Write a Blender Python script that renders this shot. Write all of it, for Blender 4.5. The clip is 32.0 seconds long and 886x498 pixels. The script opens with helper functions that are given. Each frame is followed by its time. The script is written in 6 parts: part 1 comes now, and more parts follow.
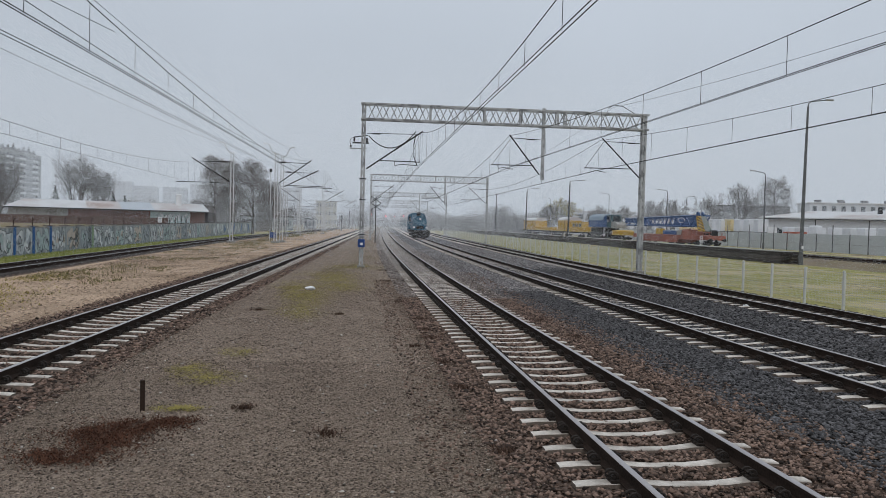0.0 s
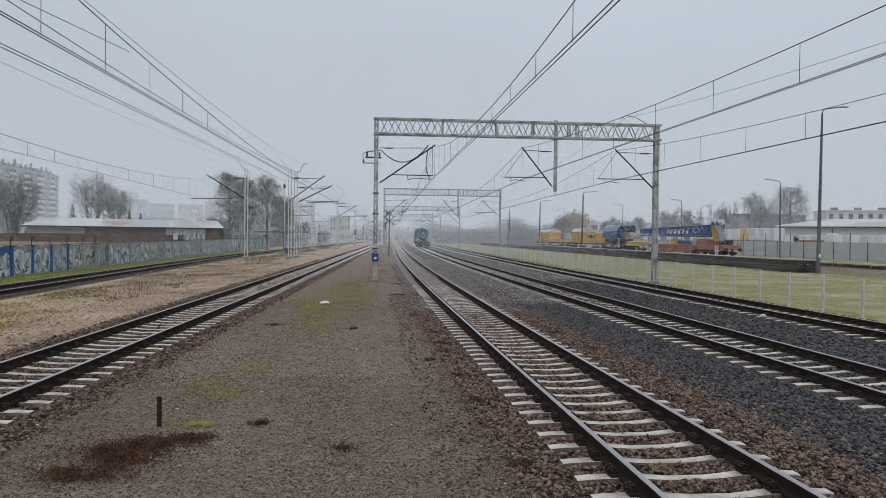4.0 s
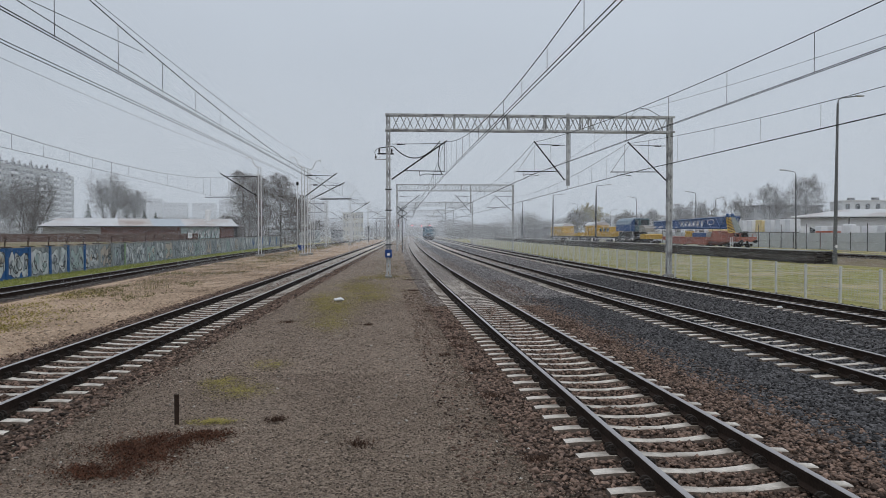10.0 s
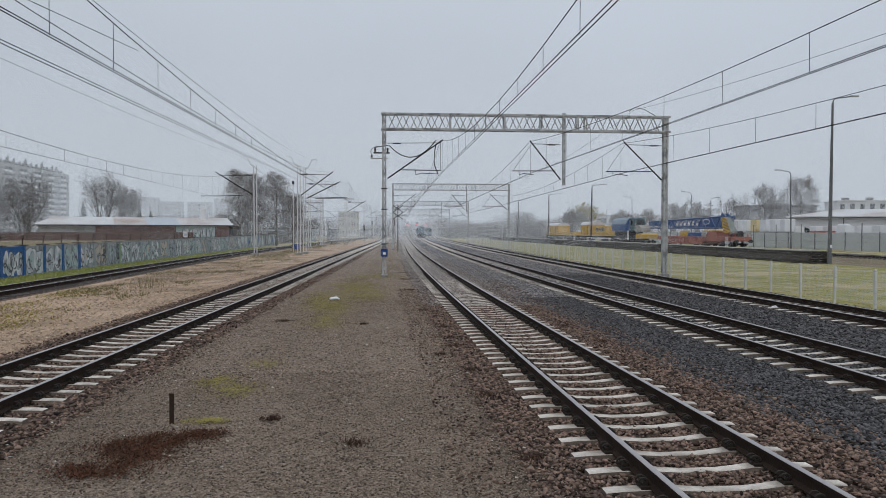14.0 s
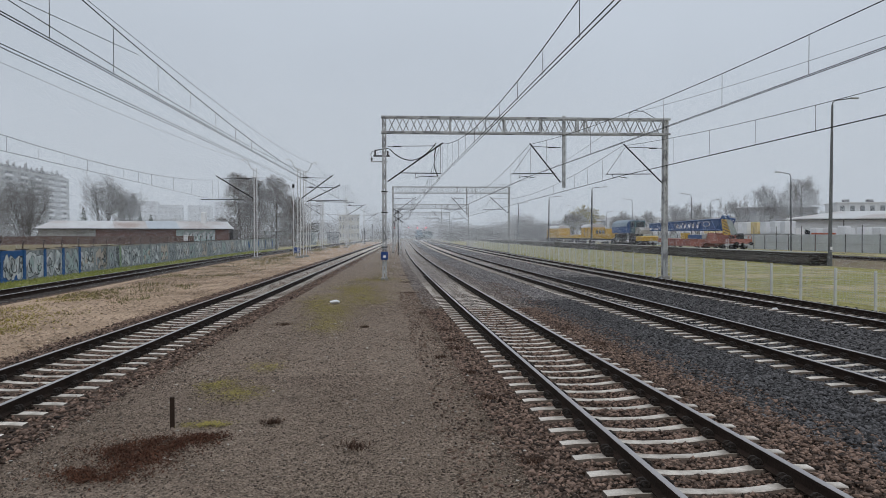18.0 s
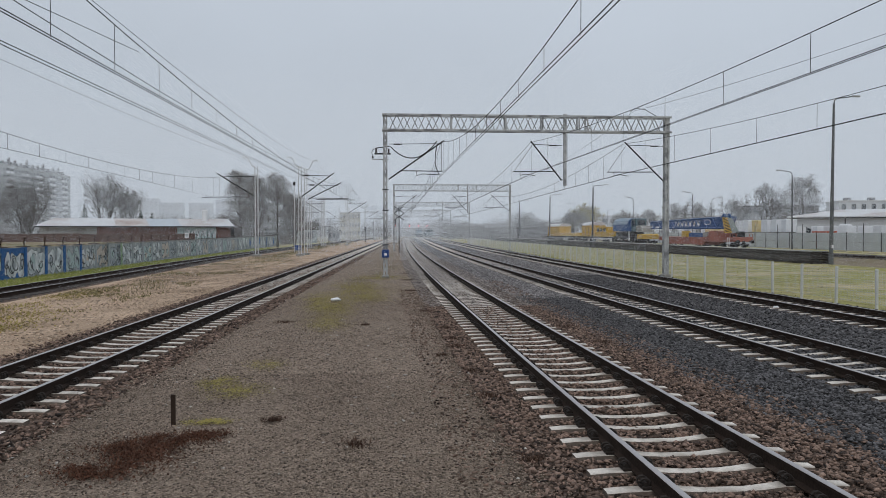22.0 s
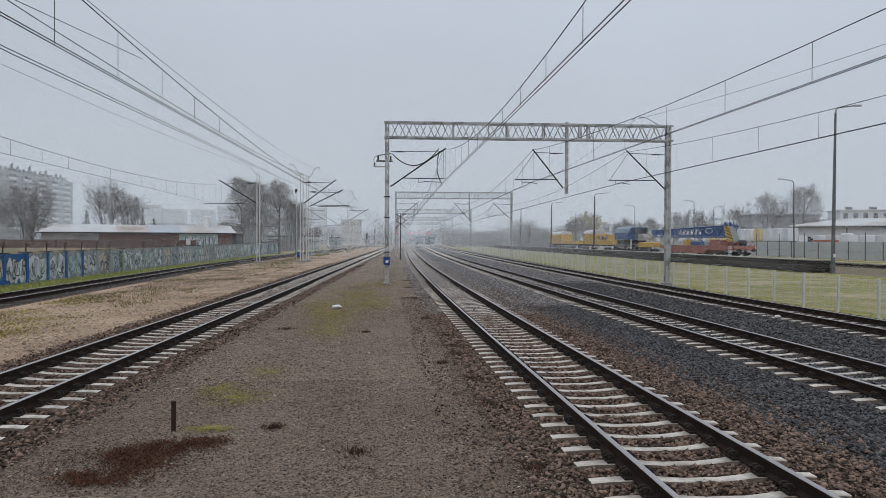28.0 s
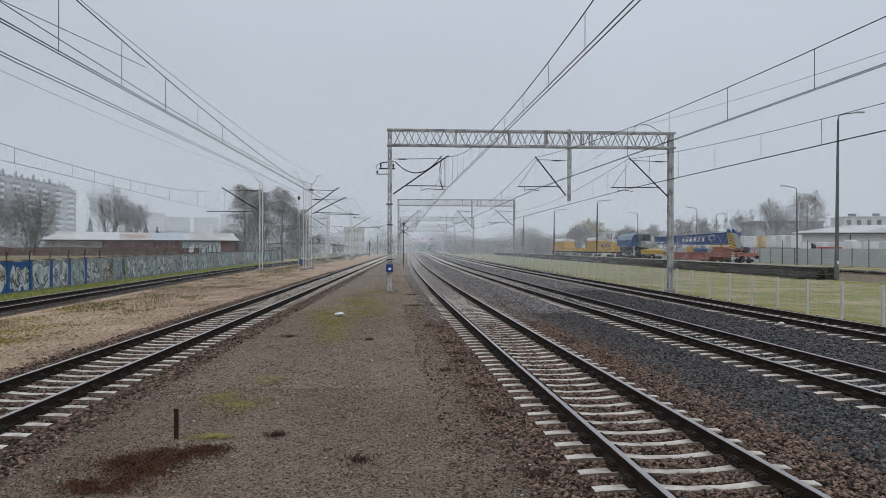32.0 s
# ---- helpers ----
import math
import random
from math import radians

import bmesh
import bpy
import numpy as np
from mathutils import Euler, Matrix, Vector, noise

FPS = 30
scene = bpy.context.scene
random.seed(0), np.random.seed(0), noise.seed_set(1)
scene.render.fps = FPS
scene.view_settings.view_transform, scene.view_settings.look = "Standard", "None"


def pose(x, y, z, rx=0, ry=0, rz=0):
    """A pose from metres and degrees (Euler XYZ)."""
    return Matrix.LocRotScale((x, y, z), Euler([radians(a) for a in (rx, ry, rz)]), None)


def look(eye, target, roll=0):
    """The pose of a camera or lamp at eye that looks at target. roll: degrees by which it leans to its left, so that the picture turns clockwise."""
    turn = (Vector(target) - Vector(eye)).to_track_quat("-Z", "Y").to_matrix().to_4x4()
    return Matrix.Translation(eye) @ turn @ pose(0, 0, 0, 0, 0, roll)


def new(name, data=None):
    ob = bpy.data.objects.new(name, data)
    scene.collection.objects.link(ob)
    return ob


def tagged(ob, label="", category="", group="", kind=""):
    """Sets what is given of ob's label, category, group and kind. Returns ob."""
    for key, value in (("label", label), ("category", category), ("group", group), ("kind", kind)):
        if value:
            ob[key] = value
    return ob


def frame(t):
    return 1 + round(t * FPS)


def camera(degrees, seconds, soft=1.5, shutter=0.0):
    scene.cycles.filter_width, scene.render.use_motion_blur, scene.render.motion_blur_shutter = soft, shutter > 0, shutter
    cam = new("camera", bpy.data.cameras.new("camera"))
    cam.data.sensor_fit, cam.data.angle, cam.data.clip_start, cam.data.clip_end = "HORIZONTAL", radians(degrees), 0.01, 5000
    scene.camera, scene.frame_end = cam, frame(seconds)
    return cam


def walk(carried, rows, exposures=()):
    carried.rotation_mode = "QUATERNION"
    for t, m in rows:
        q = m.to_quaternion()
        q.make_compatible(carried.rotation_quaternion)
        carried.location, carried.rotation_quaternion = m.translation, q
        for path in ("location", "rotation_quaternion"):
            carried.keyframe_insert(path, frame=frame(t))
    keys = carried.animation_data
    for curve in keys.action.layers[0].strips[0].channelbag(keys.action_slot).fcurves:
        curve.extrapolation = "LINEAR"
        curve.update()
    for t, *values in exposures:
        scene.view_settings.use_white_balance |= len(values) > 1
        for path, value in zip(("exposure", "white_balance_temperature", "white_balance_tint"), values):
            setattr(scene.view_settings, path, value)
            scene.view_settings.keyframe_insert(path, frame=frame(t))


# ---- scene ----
# ======== camera ========
cam = camera(61.80, 32.0, 0.6)
EYE_X, EYE_Y, EYE_Z = 0.0, 0.0, 2.62
walk(cam, [
    (0, pose(EYE_X, EYE_Y, EYE_Z, 88.037, -1.469, -7.661)),
    (0.5, pose(EYE_X, EYE_Y, EYE_Z, 88.021, -0.887, -6.845)),
    (1, pose(EYE_X, EYE_Y, EYE_Z, 88.240, -0.850, -6.729)),
    (1.5, pose(EYE_X, EYE_Y, EYE_Z, 88.437, -0.895, -6.803)),
    (2, pose(EYE_X, EYE_Y, EYE_Z, 88.827, -0.881, -6.824)),
    (2.5, pose(EYE_X, EYE_Y, EYE_Z, 89.269, -0.806, -6.858)),
    (3, pose(EYE_X, EYE_Y, EYE_Z, 89.148, -0.769, -6.816)),
    (3.5, pose(EYE_X, EYE_Y, EYE_Z, 89.020, -0.828, -6.716)),
    (5.5, pose(EYE_X, EYE_Y, EYE_Z, 89.149, -0.110, -6.306)),
    (6, pose(EYE_X, EYE_Y, EYE_Z, 89.131, -0.169, -6.358)),
    (6.5, pose(EYE_X, EYE_Y, EYE_Z, 89.034, -0.159, -6.397)),
    (7, pose(EYE_X, EYE_Y, EYE_Z, 89.011, -0.110, -6.408)),
    (7.5, pose(EYE_X, EYE_Y, EYE_Z, 88.959, -0.074, -6.481)),
    (8, pose(EYE_X, EYE_Y, EYE_Z, 88.898, -0.112, -6.447)),
    (8.5, pose(EYE_X, EYE_Y, EYE_Z, 88.768, -0.138, -6.265)),
    (9, pose(EYE_X, EYE_Y, EYE_Z, 88.612, -0.106, -6.106)),
    (9.5, pose(EYE_X, EYE_Y, EYE_Z, 88.599, -0.025, -5.891)),
    (10, pose(EYE_X, EYE_Y, EYE_Z, 88.681, 0.034, -5.611)),
    (10.5, pose(EYE_X, EYE_Y, EYE_Z, 88.880, 0.029, -5.714)),
    (11, pose(EYE_X, EYE_Y, EYE_Z, 88.806, -0.017, -5.833)),
    (11.5, pose(EYE_X, EYE_Y, EYE_Z, 88.704, -0.110, -5.921)),
    (12, pose(EYE_X, EYE_Y, EYE_Z, 88.666, -0.119, -5.949)),
    (12.5, pose(EYE_X, EYE_Y, EYE_Z, 88.706, -0.105, -5.969)),
    (13, pose(EYE_X, EYE_Y, EYE_Z, 88.807, -0.026, -5.909)),
    (13.5, pose(EYE_X, EYE_Y, EYE_Z, 88.681, -0.067, -5.942)),
    (14, pose(EYE_X, EYE_Y, EYE_Z, 88.621, -0.064, -5.935)),
    (14.5, pose(EYE_X, EYE_Y, EYE_Z, 88.658, 0.008, -5.912)),
    (16.5, pose(EYE_X, EYE_Y, EYE_Z, 88.627, 0.015, -6.148)),
    (17, pose(EYE_X, EYE_Y, EYE_Z, 88.626, 0.047, -6.093)),
    (17.5, pose(EYE_X, EYE_Y, EYE_Z, 88.717, 0.068, -5.967)),
    (18, pose(EYE_X, EYE_Y, EYE_Z, 88.849, 0.088, -5.918)),
    (18.5, pose(EYE_X, EYE_Y, EYE_Z, 88.795, 0.025, -6.004)),
    (19, pose(EYE_X, EYE_Y, EYE_Z, 88.794, 0.024, -6.067)),
    (19.5, pose(EYE_X, EYE_Y, EYE_Z, 88.876, 0.042, -6.048)),
    (20, pose(EYE_X, EYE_Y, EYE_Z, 88.915, 0.065, -5.970)),
    (20.5, pose(EYE_X, EYE_Y, EYE_Z, 88.811, 0.011, -5.996)),
    (21, pose(EYE_X, EYE_Y, EYE_Z, 88.728, 0.027, -6.047)),
    (21.5, pose(EYE_X, EYE_Y, EYE_Z, 88.642, -0.020, -5.958)),
    (22, pose(EYE_X, EYE_Y, EYE_Z, 88.684, 0.029, -5.846)),
    (22.5, pose(EYE_X, EYE_Y, EYE_Z, 88.780, 0.069, -5.874)),
    (23, pose(EYE_X, EYE_Y, EYE_Z, 88.670, 0.000, -6.000)),
    (23.5, pose(EYE_X, EYE_Y, EYE_Z, 88.578, -0.032, -6.091)),
    (24, pose(EYE_X, EYE_Y, EYE_Z, 88.546, 0.008, -6.084)),
    (24.5, pose(EYE_X, EYE_Y, EYE_Z, 88.615, 0.027, -6.001)),
    (25, pose(EYE_X, EYE_Y, EYE_Z, 88.744, 0.017, -6.002)),
    (25.5, pose(EYE_X, EYE_Y, EYE_Z, 88.682, -0.004, -6.092)),
    (27.5, pose(EYE_X, EYE_Y, EYE_Z, 89.149, -0.146, -5.650)),
    (28, pose(EYE_X, EYE_Y, EYE_Z, 89.261, -0.205, -5.730)),
    (28.5, pose(EYE_X, EYE_Y, EYE_Z, 89.227, -0.191, -5.799)),
    (29, pose(EYE_X, EYE_Y, EYE_Z, 89.248, -0.212, -5.868)),
    (29.5, pose(EYE_X, EYE_Y, EYE_Z, 89.436, -0.180, -5.782)),
    (30, pose(EYE_X, EYE_Y, EYE_Z, 89.551, -0.175, -5.753)),
    (30.5, pose(EYE_X, EYE_Y, EYE_Z, 89.523, -0.234, -5.861)),
    (31, pose(EYE_X, EYE_Y, EYE_Z, 89.526, -0.215, -5.859)),
    (31.5, pose(EYE_X, EYE_Y, EYE_Z, 89.633, -0.142, -5.731)),
    (32, pose(EYE_X, EYE_Y, EYE_Z, 89.826, -0.132, -5.522)),
])

# ======== world and light ========
world = bpy.data.worlds.new("overcast_sky")
scene.world = world
world.use_nodes = True
wn, wl = world.node_tree.nodes, world.node_tree.links
wn.clear()
sky = wn.new("ShaderNodeTexSky")
sky.sky_type, sky.sun_disc = "NISHITA", False
sky.sun_elevation, sky.sun_rotation = radians(32), radians(200)
sky.air_density, sky.dust_density = 1.0, 4.0
geo = wn.new("ShaderNodeTexCoord")
sep = wn.new("ShaderNodeSeparateXYZ")
wl.new(geo.outputs["Generated"], sep.inputs[0])
ramp = wn.new("ShaderNodeValToRGB")
ramp.color_ramp.elements[0].position, ramp.color_ramp.elements[0].color = 0.0, (0.375, 0.42, 0.475, 1)
ramp.color_ramp.elements[1].position, ramp.color_ramp.elements[1].color = 0.45, (0.535, 0.59, 0.665, 1)
el = ramp.color_ramp.elements.new(0.12)
el.color = (0.435, 0.48, 0.54, 1)
wl.new(sep.outputs["Z"], ramp.inputs[0])
cloud = wn.new("ShaderNodeTexNoise")
cloud.inputs["Scale"].default_value, cloud.inputs["Detail"].default_value = 2.2, 5
wl.new(geo.outputs["Generated"], cloud.inputs["Vector"])
cmap = wn.new("ShaderNodeMapRange")
cmap.inputs["To Min"].default_value, cmap.inputs["To Max"].default_value = 0.90, 1.10
wl.new(cloud.outputs["Fac"], cmap.inputs["Value"])
cmul = wn.new("ShaderNodeVectorMath")
cmul.operation = "SCALE"
wl.new(ramp.outputs["Color"], cmul.inputs[0])
wl.new(cmap.outputs["Result"], cmul.inputs["Scale"])
bg_sky = wn.new("ShaderNodeBackground")
bg_sky.inputs["Strength"].default_value = 0.006
wl.new(sky.outputs["Color"], bg_sky.inputs["Color"])
bg_cloud = wn.new("ShaderNodeBackground")
bg_cloud.inputs["Strength"].default_value = 1.06
# the cloud cover is thicker towards the west
side = wn.new("ShaderNodeMapRange")
side.inputs["From Min"].default_value, side.inputs["From Max"].default_value = -0.45, -0.02
side.inputs["To Min"].default_value, side.inputs["To Max"].default_value = 0.92, 1.0
wl.new(sep.outputs["X"], side.inputs["Value"])
cmul2 = wn.new("ShaderNodeVectorMath")
cmul2.operation = "SCALE"
wl.new(cmul.outputs["Vector"], cmul2.inputs[0])
wl.new(side.outputs["Result"], cmul2.inputs["Scale"])
wl.new(cmul2.outputs["Vector"], bg_cloud.inputs["Color"])
wadd = wn.new("ShaderNodeAddShader")
wl.new(bg_sky.outputs[0], wadd.inputs[0])
wl.new(bg_cloud.outputs[0], wadd.inputs[1])
wout = wn.new("ShaderNodeOutputWorld")
wl.new(wadd.outputs[0], wout.inputs[0])
sun_data = bpy.data.lights.new("sun", "SUN")
sun_data.energy, sun_data.angle, sun_data.color = 0.5, radians(40), (1.0, 0.97, 0.93)
sun = new("sun", sun_data)
sun.matrix_basis = look((0, 0, 50), (8, 34, 0))
scene.view_settings.exposure = 0.0

# ======== materials ========
def mat(name, color, rough=0.8, metal=0.0, var=0.25, scale=3.0, fine=40.0, bump=0.3, island=0.0, second=None, mix_scale=0.6, spec=0.3, objrand=0.0):
    """A surface with variation at two scales; second is a stain colour, island a change from piece to piece."""
    m = bpy.data.materials.new(name)
    m.use_nodes = True
    n, l = m.node_tree.nodes, m.node_tree.links
    b = n["Principled BSDF"]
    tc = n.new("ShaderNodeTexCoord")
    src = tc.outputs["Object"]
    big = n.new("ShaderNodeTexNoise")
    big.inputs["Scale"].default_value, big.inputs["Detail"].default_value = scale, 6
    small = n.new("ShaderNodeTexNoise")
    small.inputs["Scale"].default_value, small.inputs["Detail"].default_value = fine, 4
    l.new(src, big.inputs["Vector"])
    l.new(src, small.inputs["Vector"])
    a = n.new("ShaderNodeMath")
    a.operation = "ADD"
    l.new(big.outputs["Fac"], a.inputs[0])
    l.new(small.outputs["Fac"], a.inputs[1])
    mr = n.new("ShaderNodeMapRange")
    mr.inputs["From Min"].default_value, mr.inputs["From Max"].default_value = 0.6, 1.4
    mr.inputs["To Min"].default_value, mr.inputs["To Max"].default_value = 1 - var, 1 + var
    l.new(a.outputs[0], mr.inputs["Value"])
    base = n.new("ShaderNodeMix")
    base.data_type = "RGBA"
    base.inputs["A"].default_value = (*color, 1)
    base.inputs["B"].default_value = (*(second or color), 1)
    if second:
        st = n.new("ShaderNodeTexNoise")
        st.inputs["Scale"].default_value, st.inputs["Detail"].default_value = mix_scale, 7
        l.new(src, st.inputs["Vector"])
        sr = n.new("ShaderNodeMapRange")
        sr.inputs["From Min"].default_value, sr.inputs["From Max"].default_value = 0.45, 0.62
        l.new(st.outputs["Fac"], sr.inputs["Value"])
        l.new(sr.outputs["Result"], base.inputs["Factor"])
    else:
        base.inputs["Factor"].default_value = 0
    val = mr.outputs["Result"]
    if island or objrand:
        gi = n.new("ShaderNodeNewGeometry" if island else "ShaderNodeObjectInfo")
        ir = n.new("ShaderNodeMapRange")
        k = island or objrand
        ir.inputs["To Min"].default_value, ir.inputs["To Max"].default_value = 1 - k, 1 + k
        l.new(gi.outputs["Random Per Island" if island else "Random"], ir.inputs["Value"])
        mu = n.new("ShaderNodeMath")
        mu.operation = "MULTIPLY"
        l.new(val, mu.inputs[0])
        l.new(ir.outputs["Result"], mu.inputs[1])
        val = mu.outputs[0]
    sc = n.new("ShaderNodeVectorMath")
    sc.operation = "SCALE"
    l.new(base.outputs["Result"], sc.inputs[0])
    l.new(val, sc.inputs["Scale"])
    l.new(sc.outputs["Vector"], b.inputs["Base Color"])
    b.inputs["Roughness"].default_value, b.inputs["Metallic"].default_value = rough, metal
    b.inputs["Specular IOR Level"].default_value = spec
    if bump:
        bp = n.new("ShaderNodeBump")
        bp.inputs["Strength"].default_value, bp.inputs["Distance"].default_value = bump, 0.02
        l.new(small.outputs["Fac"], bp.inputs["Height"])
        l.new(bp.outputs["Normal"], b.inputs["Normal"])
    return m


def pebbles(name, dark, light, cell, patch=None, rough=0.95, bump=0.7):
    """Packed stones: cells of their own shade at two sizes, joints between them, broad patches."""
    m = bpy.data.materials.new(name)
    m.use_nodes = True
    n, l = m.node_tree.nodes, m.node_tree.links
    b = n["Principled BSDF"]
    tc = n.new("ShaderNodeTexCoord")
    warp = n.new("ShaderNodeTexNoise")
    warp.inputs["Scale"].default_value = 0.6 / cell
    l.new(tc.outputs["Object"], warp.inputs["Vector"])
    ws = n.new("ShaderNodeVectorMath")
    ws.operation = "MULTIPLY_ADD"
    ws.inputs[1].default_value = (cell * 0.7,) * 3
    l.new(warp.outputs["Color"], ws.inputs[0])
    l.new(tc.outputs["Object"], ws.inputs[2])
    shade = None
    height = None
    for k, w in ((1.0, 0.62), (2.3, 0.38)):
        v = n.new("ShaderNodeTexVoronoi")
        v.inputs["Scale"].default_value = k / cell
        l.new(ws.outputs[0], v.inputs["Vector"])
        sp = n.new("ShaderNodeSeparateColor")
        l.new(v.outputs["Color"], sp.inputs[0])
        q = n.new("ShaderNodeMath")
        q.operation = "MULTIPLY_ADD"
        q.inputs[1].default_value = w
        q.inputs[2].default_value = 0.0
        l.new(sp.outputs[0], q.inputs[0])
        if shade is None:
            shade, height = q.outputs[0], v.outputs["Distance"]
        else:
            l.new(shade, q.inputs[2])
            shade = q.outputs[0]
    mx = n.new("ShaderNodeMix")
    mx.data_type = "RGBA"
    mx.inputs["A"].default_value, mx.inputs["B"].default_value = (*dark, 1), (*light, 1)
    l.new(shade, mx.inputs["Factor"])
    col = mx.outputs["Result"]
    if patch:
        pn = n.new("ShaderNodeTexNoise")
        pn.inputs["Scale"].default_value, pn.inputs["Detail"].default_value = patch[1], 6
        l.new(tc.outputs["Object"], pn.inputs["Vector"])
        pr = n.new("ShaderNodeMapRange")
        pr.inputs["From Min"].default_value, pr.inputs["From Max"].default_value = 0.42, 0.66
        pr.inputs["To Max"].default_value = patch[2]
        l.new(pn.outputs["Fac"], pr.inputs["Value"])
        m2 = n.new("ShaderNodeMix")
        m2.data_type = "RGBA"
        m2.inputs["B"].default_value = (*patch[0], 1)
        l.new(pr.outputs["Result"], m2.inputs["Factor"])
        l.new(col, m2.inputs["A"])
        col = m2.outputs["Result"]
    l.new(col, b.inputs["Base Color"])
    b.inputs["Roughness"].default_value = rough
    b.inputs["Specular IOR Level"].default_value = 0.2
    bp = n.new("ShaderNodeBump")
    bp.invert = True
    bp.inputs["Strength"].default_value, bp.inputs["Distance"].default_value = bump, cell * 0.6
    l.new(height, bp.inputs["Height"])
    l.new(bp.outputs["Normal"], b.inputs["Normal"])
    return m


def glow(name, color, strength):
    m = bpy.data.materials.new(name)
    m.use_nodes = True
    b = m.node_tree.nodes["Principled BSDF"]
    b.inputs["Base Color"].default_value = (*color, 1)
    b.inputs["Emission Color"].default_value = (*color, 1)
    b.inputs["Emission Strength"].default_value = strength
    return m


M = {}
M["gravel"] = pebbles("grey_brown_gravel", (0.08, 0.060, 0.047), (0.45, 0.35, 0.268), 0.024, ((0.21, 0.16, 0.12), 0.7, 0.35), 0.95, 1.0)
M["ballast_old"] = pebbles("brown_ballast", (0.035, 0.024, 0.019), (0.25, 0.175, 0.135), 0.05, ((0.07, 0.05, 0.04), 0.8, 0.4))
M["ballast_dark"] = pebbles("dark_ballast", (0.055, 0.052, 0.054), (0.27, 0.255, 0.252), 0.05, ((0.12, 0.113, 0.11), 0.4, 0.4))
M["stone_old"] = mat("ballast_stone", (0.18, 0.122, 0.094), 0.9, var=0.35, fine=60, island=0.9, bump=0.3)
M["stone_dark"] = mat("dark_ballast_stone", (0.096, 0.092, 0.094), 0.85, var=0.3, fine=60, island=0.85, bump=0.3)
# greyer far stone; its paleness also holds glancing light
M["stone_mid"] = mat("grey_ballast_stone_lit", (0.29, 0.25, 0.228), 0.9, var=0.3, fine=60, island=0.8, bump=0.3)
# paler copy of stone_dark for far stretches: glancing brightness and haze in its colour
M["stone_dark_lit"] = mat("dark_ballast_stone_lit", (0.265, 0.245, 0.24), 0.9, var=0.3, fine=60, island=0.7, bump=0.3)
# paler copy of stone_grey: far gravel's bright glancing look is put into its colour
M["stone_grey_lit"] = mat("gravel_stone_lit", (0.36, 0.285, 0.23), 0.95, var=0.3, fine=60, island=0.8, bump=0.3)
M["stone_light"] = mat("pale_loose_stone", (0.52, 0.48, 0.43), 0.95, var=0.2, fine=60, island=0.3, bump=0.2)
# stone_grey lightened for the middle distance, the same painted brightening
M["stone_grey_half_lit"] = mat("gravel_stone_half_lit", (0.29, 0.224, 0.178), 0.95, var=0.3, fine=60, island=0.9, bump=0.3)
M["stone_grey"] = mat("gravel_stone", (0.245, 0.19, 0.15), 0.95, var=0.3, fine=60, island=0.75, bump=0.3)
M["sand"] = pebbles("sandy_gravel", (0.32, 0.22, 0.15), (0.74, 0.545, 0.39), 0.035, ((0.25, 0.175, 0.115), 0.33, 0.7))
M["earth"] = mat("dry_earth", (0.23, 0.18, 0.125), 1.0, var=0.4, scale=0.7, fine=12, bump=0.8, second=(0.17, 0.155, 0.07), mix_scale=0.12)
M["grass"] = mat("grass_ground", (0.29, 0.275, 0.085), 1.0, var=0.45, scale=1.5, fine=25, bump=1.0, second=(0.47, 0.39, 0.235), mix_scale=0.28)
M["moss"] = mat("moss", (0.15, 0.14, 0.03), 1.0, var=0.4, fine=60, bump=1.0)
M["rail_head"] = mat("polished_rail_head", (0.46, 0.43, 0.42), 0.42, 0.7, var=0.15, scale=2, fine=30, bump=0.05)
M["rail_side"] = mat("rusty_rail_side", (0.036, 0.025, 0.02), 0.95, 0.0, var=0.5, scale=3, fine=40, bump=0.4, spec=0.1)
M["clip"] = mat("dark_steel_clip", (0.035, 0.028, 0.024), 0.7, 0.3, var=0.3, bump=0.1)
M["sleeper"] = mat("pale_concrete_sleeper", (0.72, 0.66, 0.59), 0.9, var=0.25, scale=4, fine=45, bump=0.25, objrand=0.14, second=(0.42, 0.37, 0.32), mix_scale=2.5)
M["sleeper_dull"] = mat("dust_covered_sleeper", (0.46, 0.42, 0.39), 0.95, var=0.35, scale=4, fine=45, bump=0.3, objrand=0.15, second=(0.30, 0.27, 0.25), mix_scale=2.5)
# side and end faces much darker than the sleeper tops
M["sleeper_side"] = mat("dark_sleeper_side", (0.17, 0.135, 0.11), 0.95, var=0.35, scale=5, fine=45, bump=0.3)
M["galv"] = mat("weathered_galvanised_steel", (0.52, 0.525, 0.53), 0.7, 0.1, var=0.3, scale=2, fine=18, bump=0.1, second=(0.21, 0.212, 0.216), mix_scale=2.0)
M["mast"] = mat("pale_painted_mast", (0.60, 0.60, 0.60), 0.7, 0.1, var=0.15, scale=2, fine=12, bump=0.05)
M["dark_steel"] = mat("dark_steel_tube", (0.05, 0.05, 0.052), 0.6, 0.4, var=0.2, bump=0.05)
M["wire"] = mat("weathered_copper_wire", (0.018, 0.017, 0.017), 0.7, 0.1, var=0.1, bump=0)
M["insulator"] = mat("brown_insulator", (0.03, 0.024, 0.023), 0.3, 0.0, var=0.1, bump=0)
M["concrete"] = mat("grey_concrete", (0.36, 0.35, 0.33), 0.9, var=0.3, scale=1.5, fine=25, bump=0.3, second=(0.25, 0.24, 0.22))
M["white_post"] = mat("white_fence_post", (0.62, 0.62, 0.59), 0.7, var=0.12, bump=0.05)
M["blue_box"] = mat("blue_enamel", (0.02, 0.06, 0.22), 0.45, var=0.2, bump=0.02)
M["rust"] = mat("rusted_iron", (0.045, 0.028, 0.02), 0.9, 0.2, var=0.4, fine=40, bump=0.3)
M["white"] = mat("white_plastic", (0.8, 0.8, 0.8), 0.6, var=0.05, bump=0)
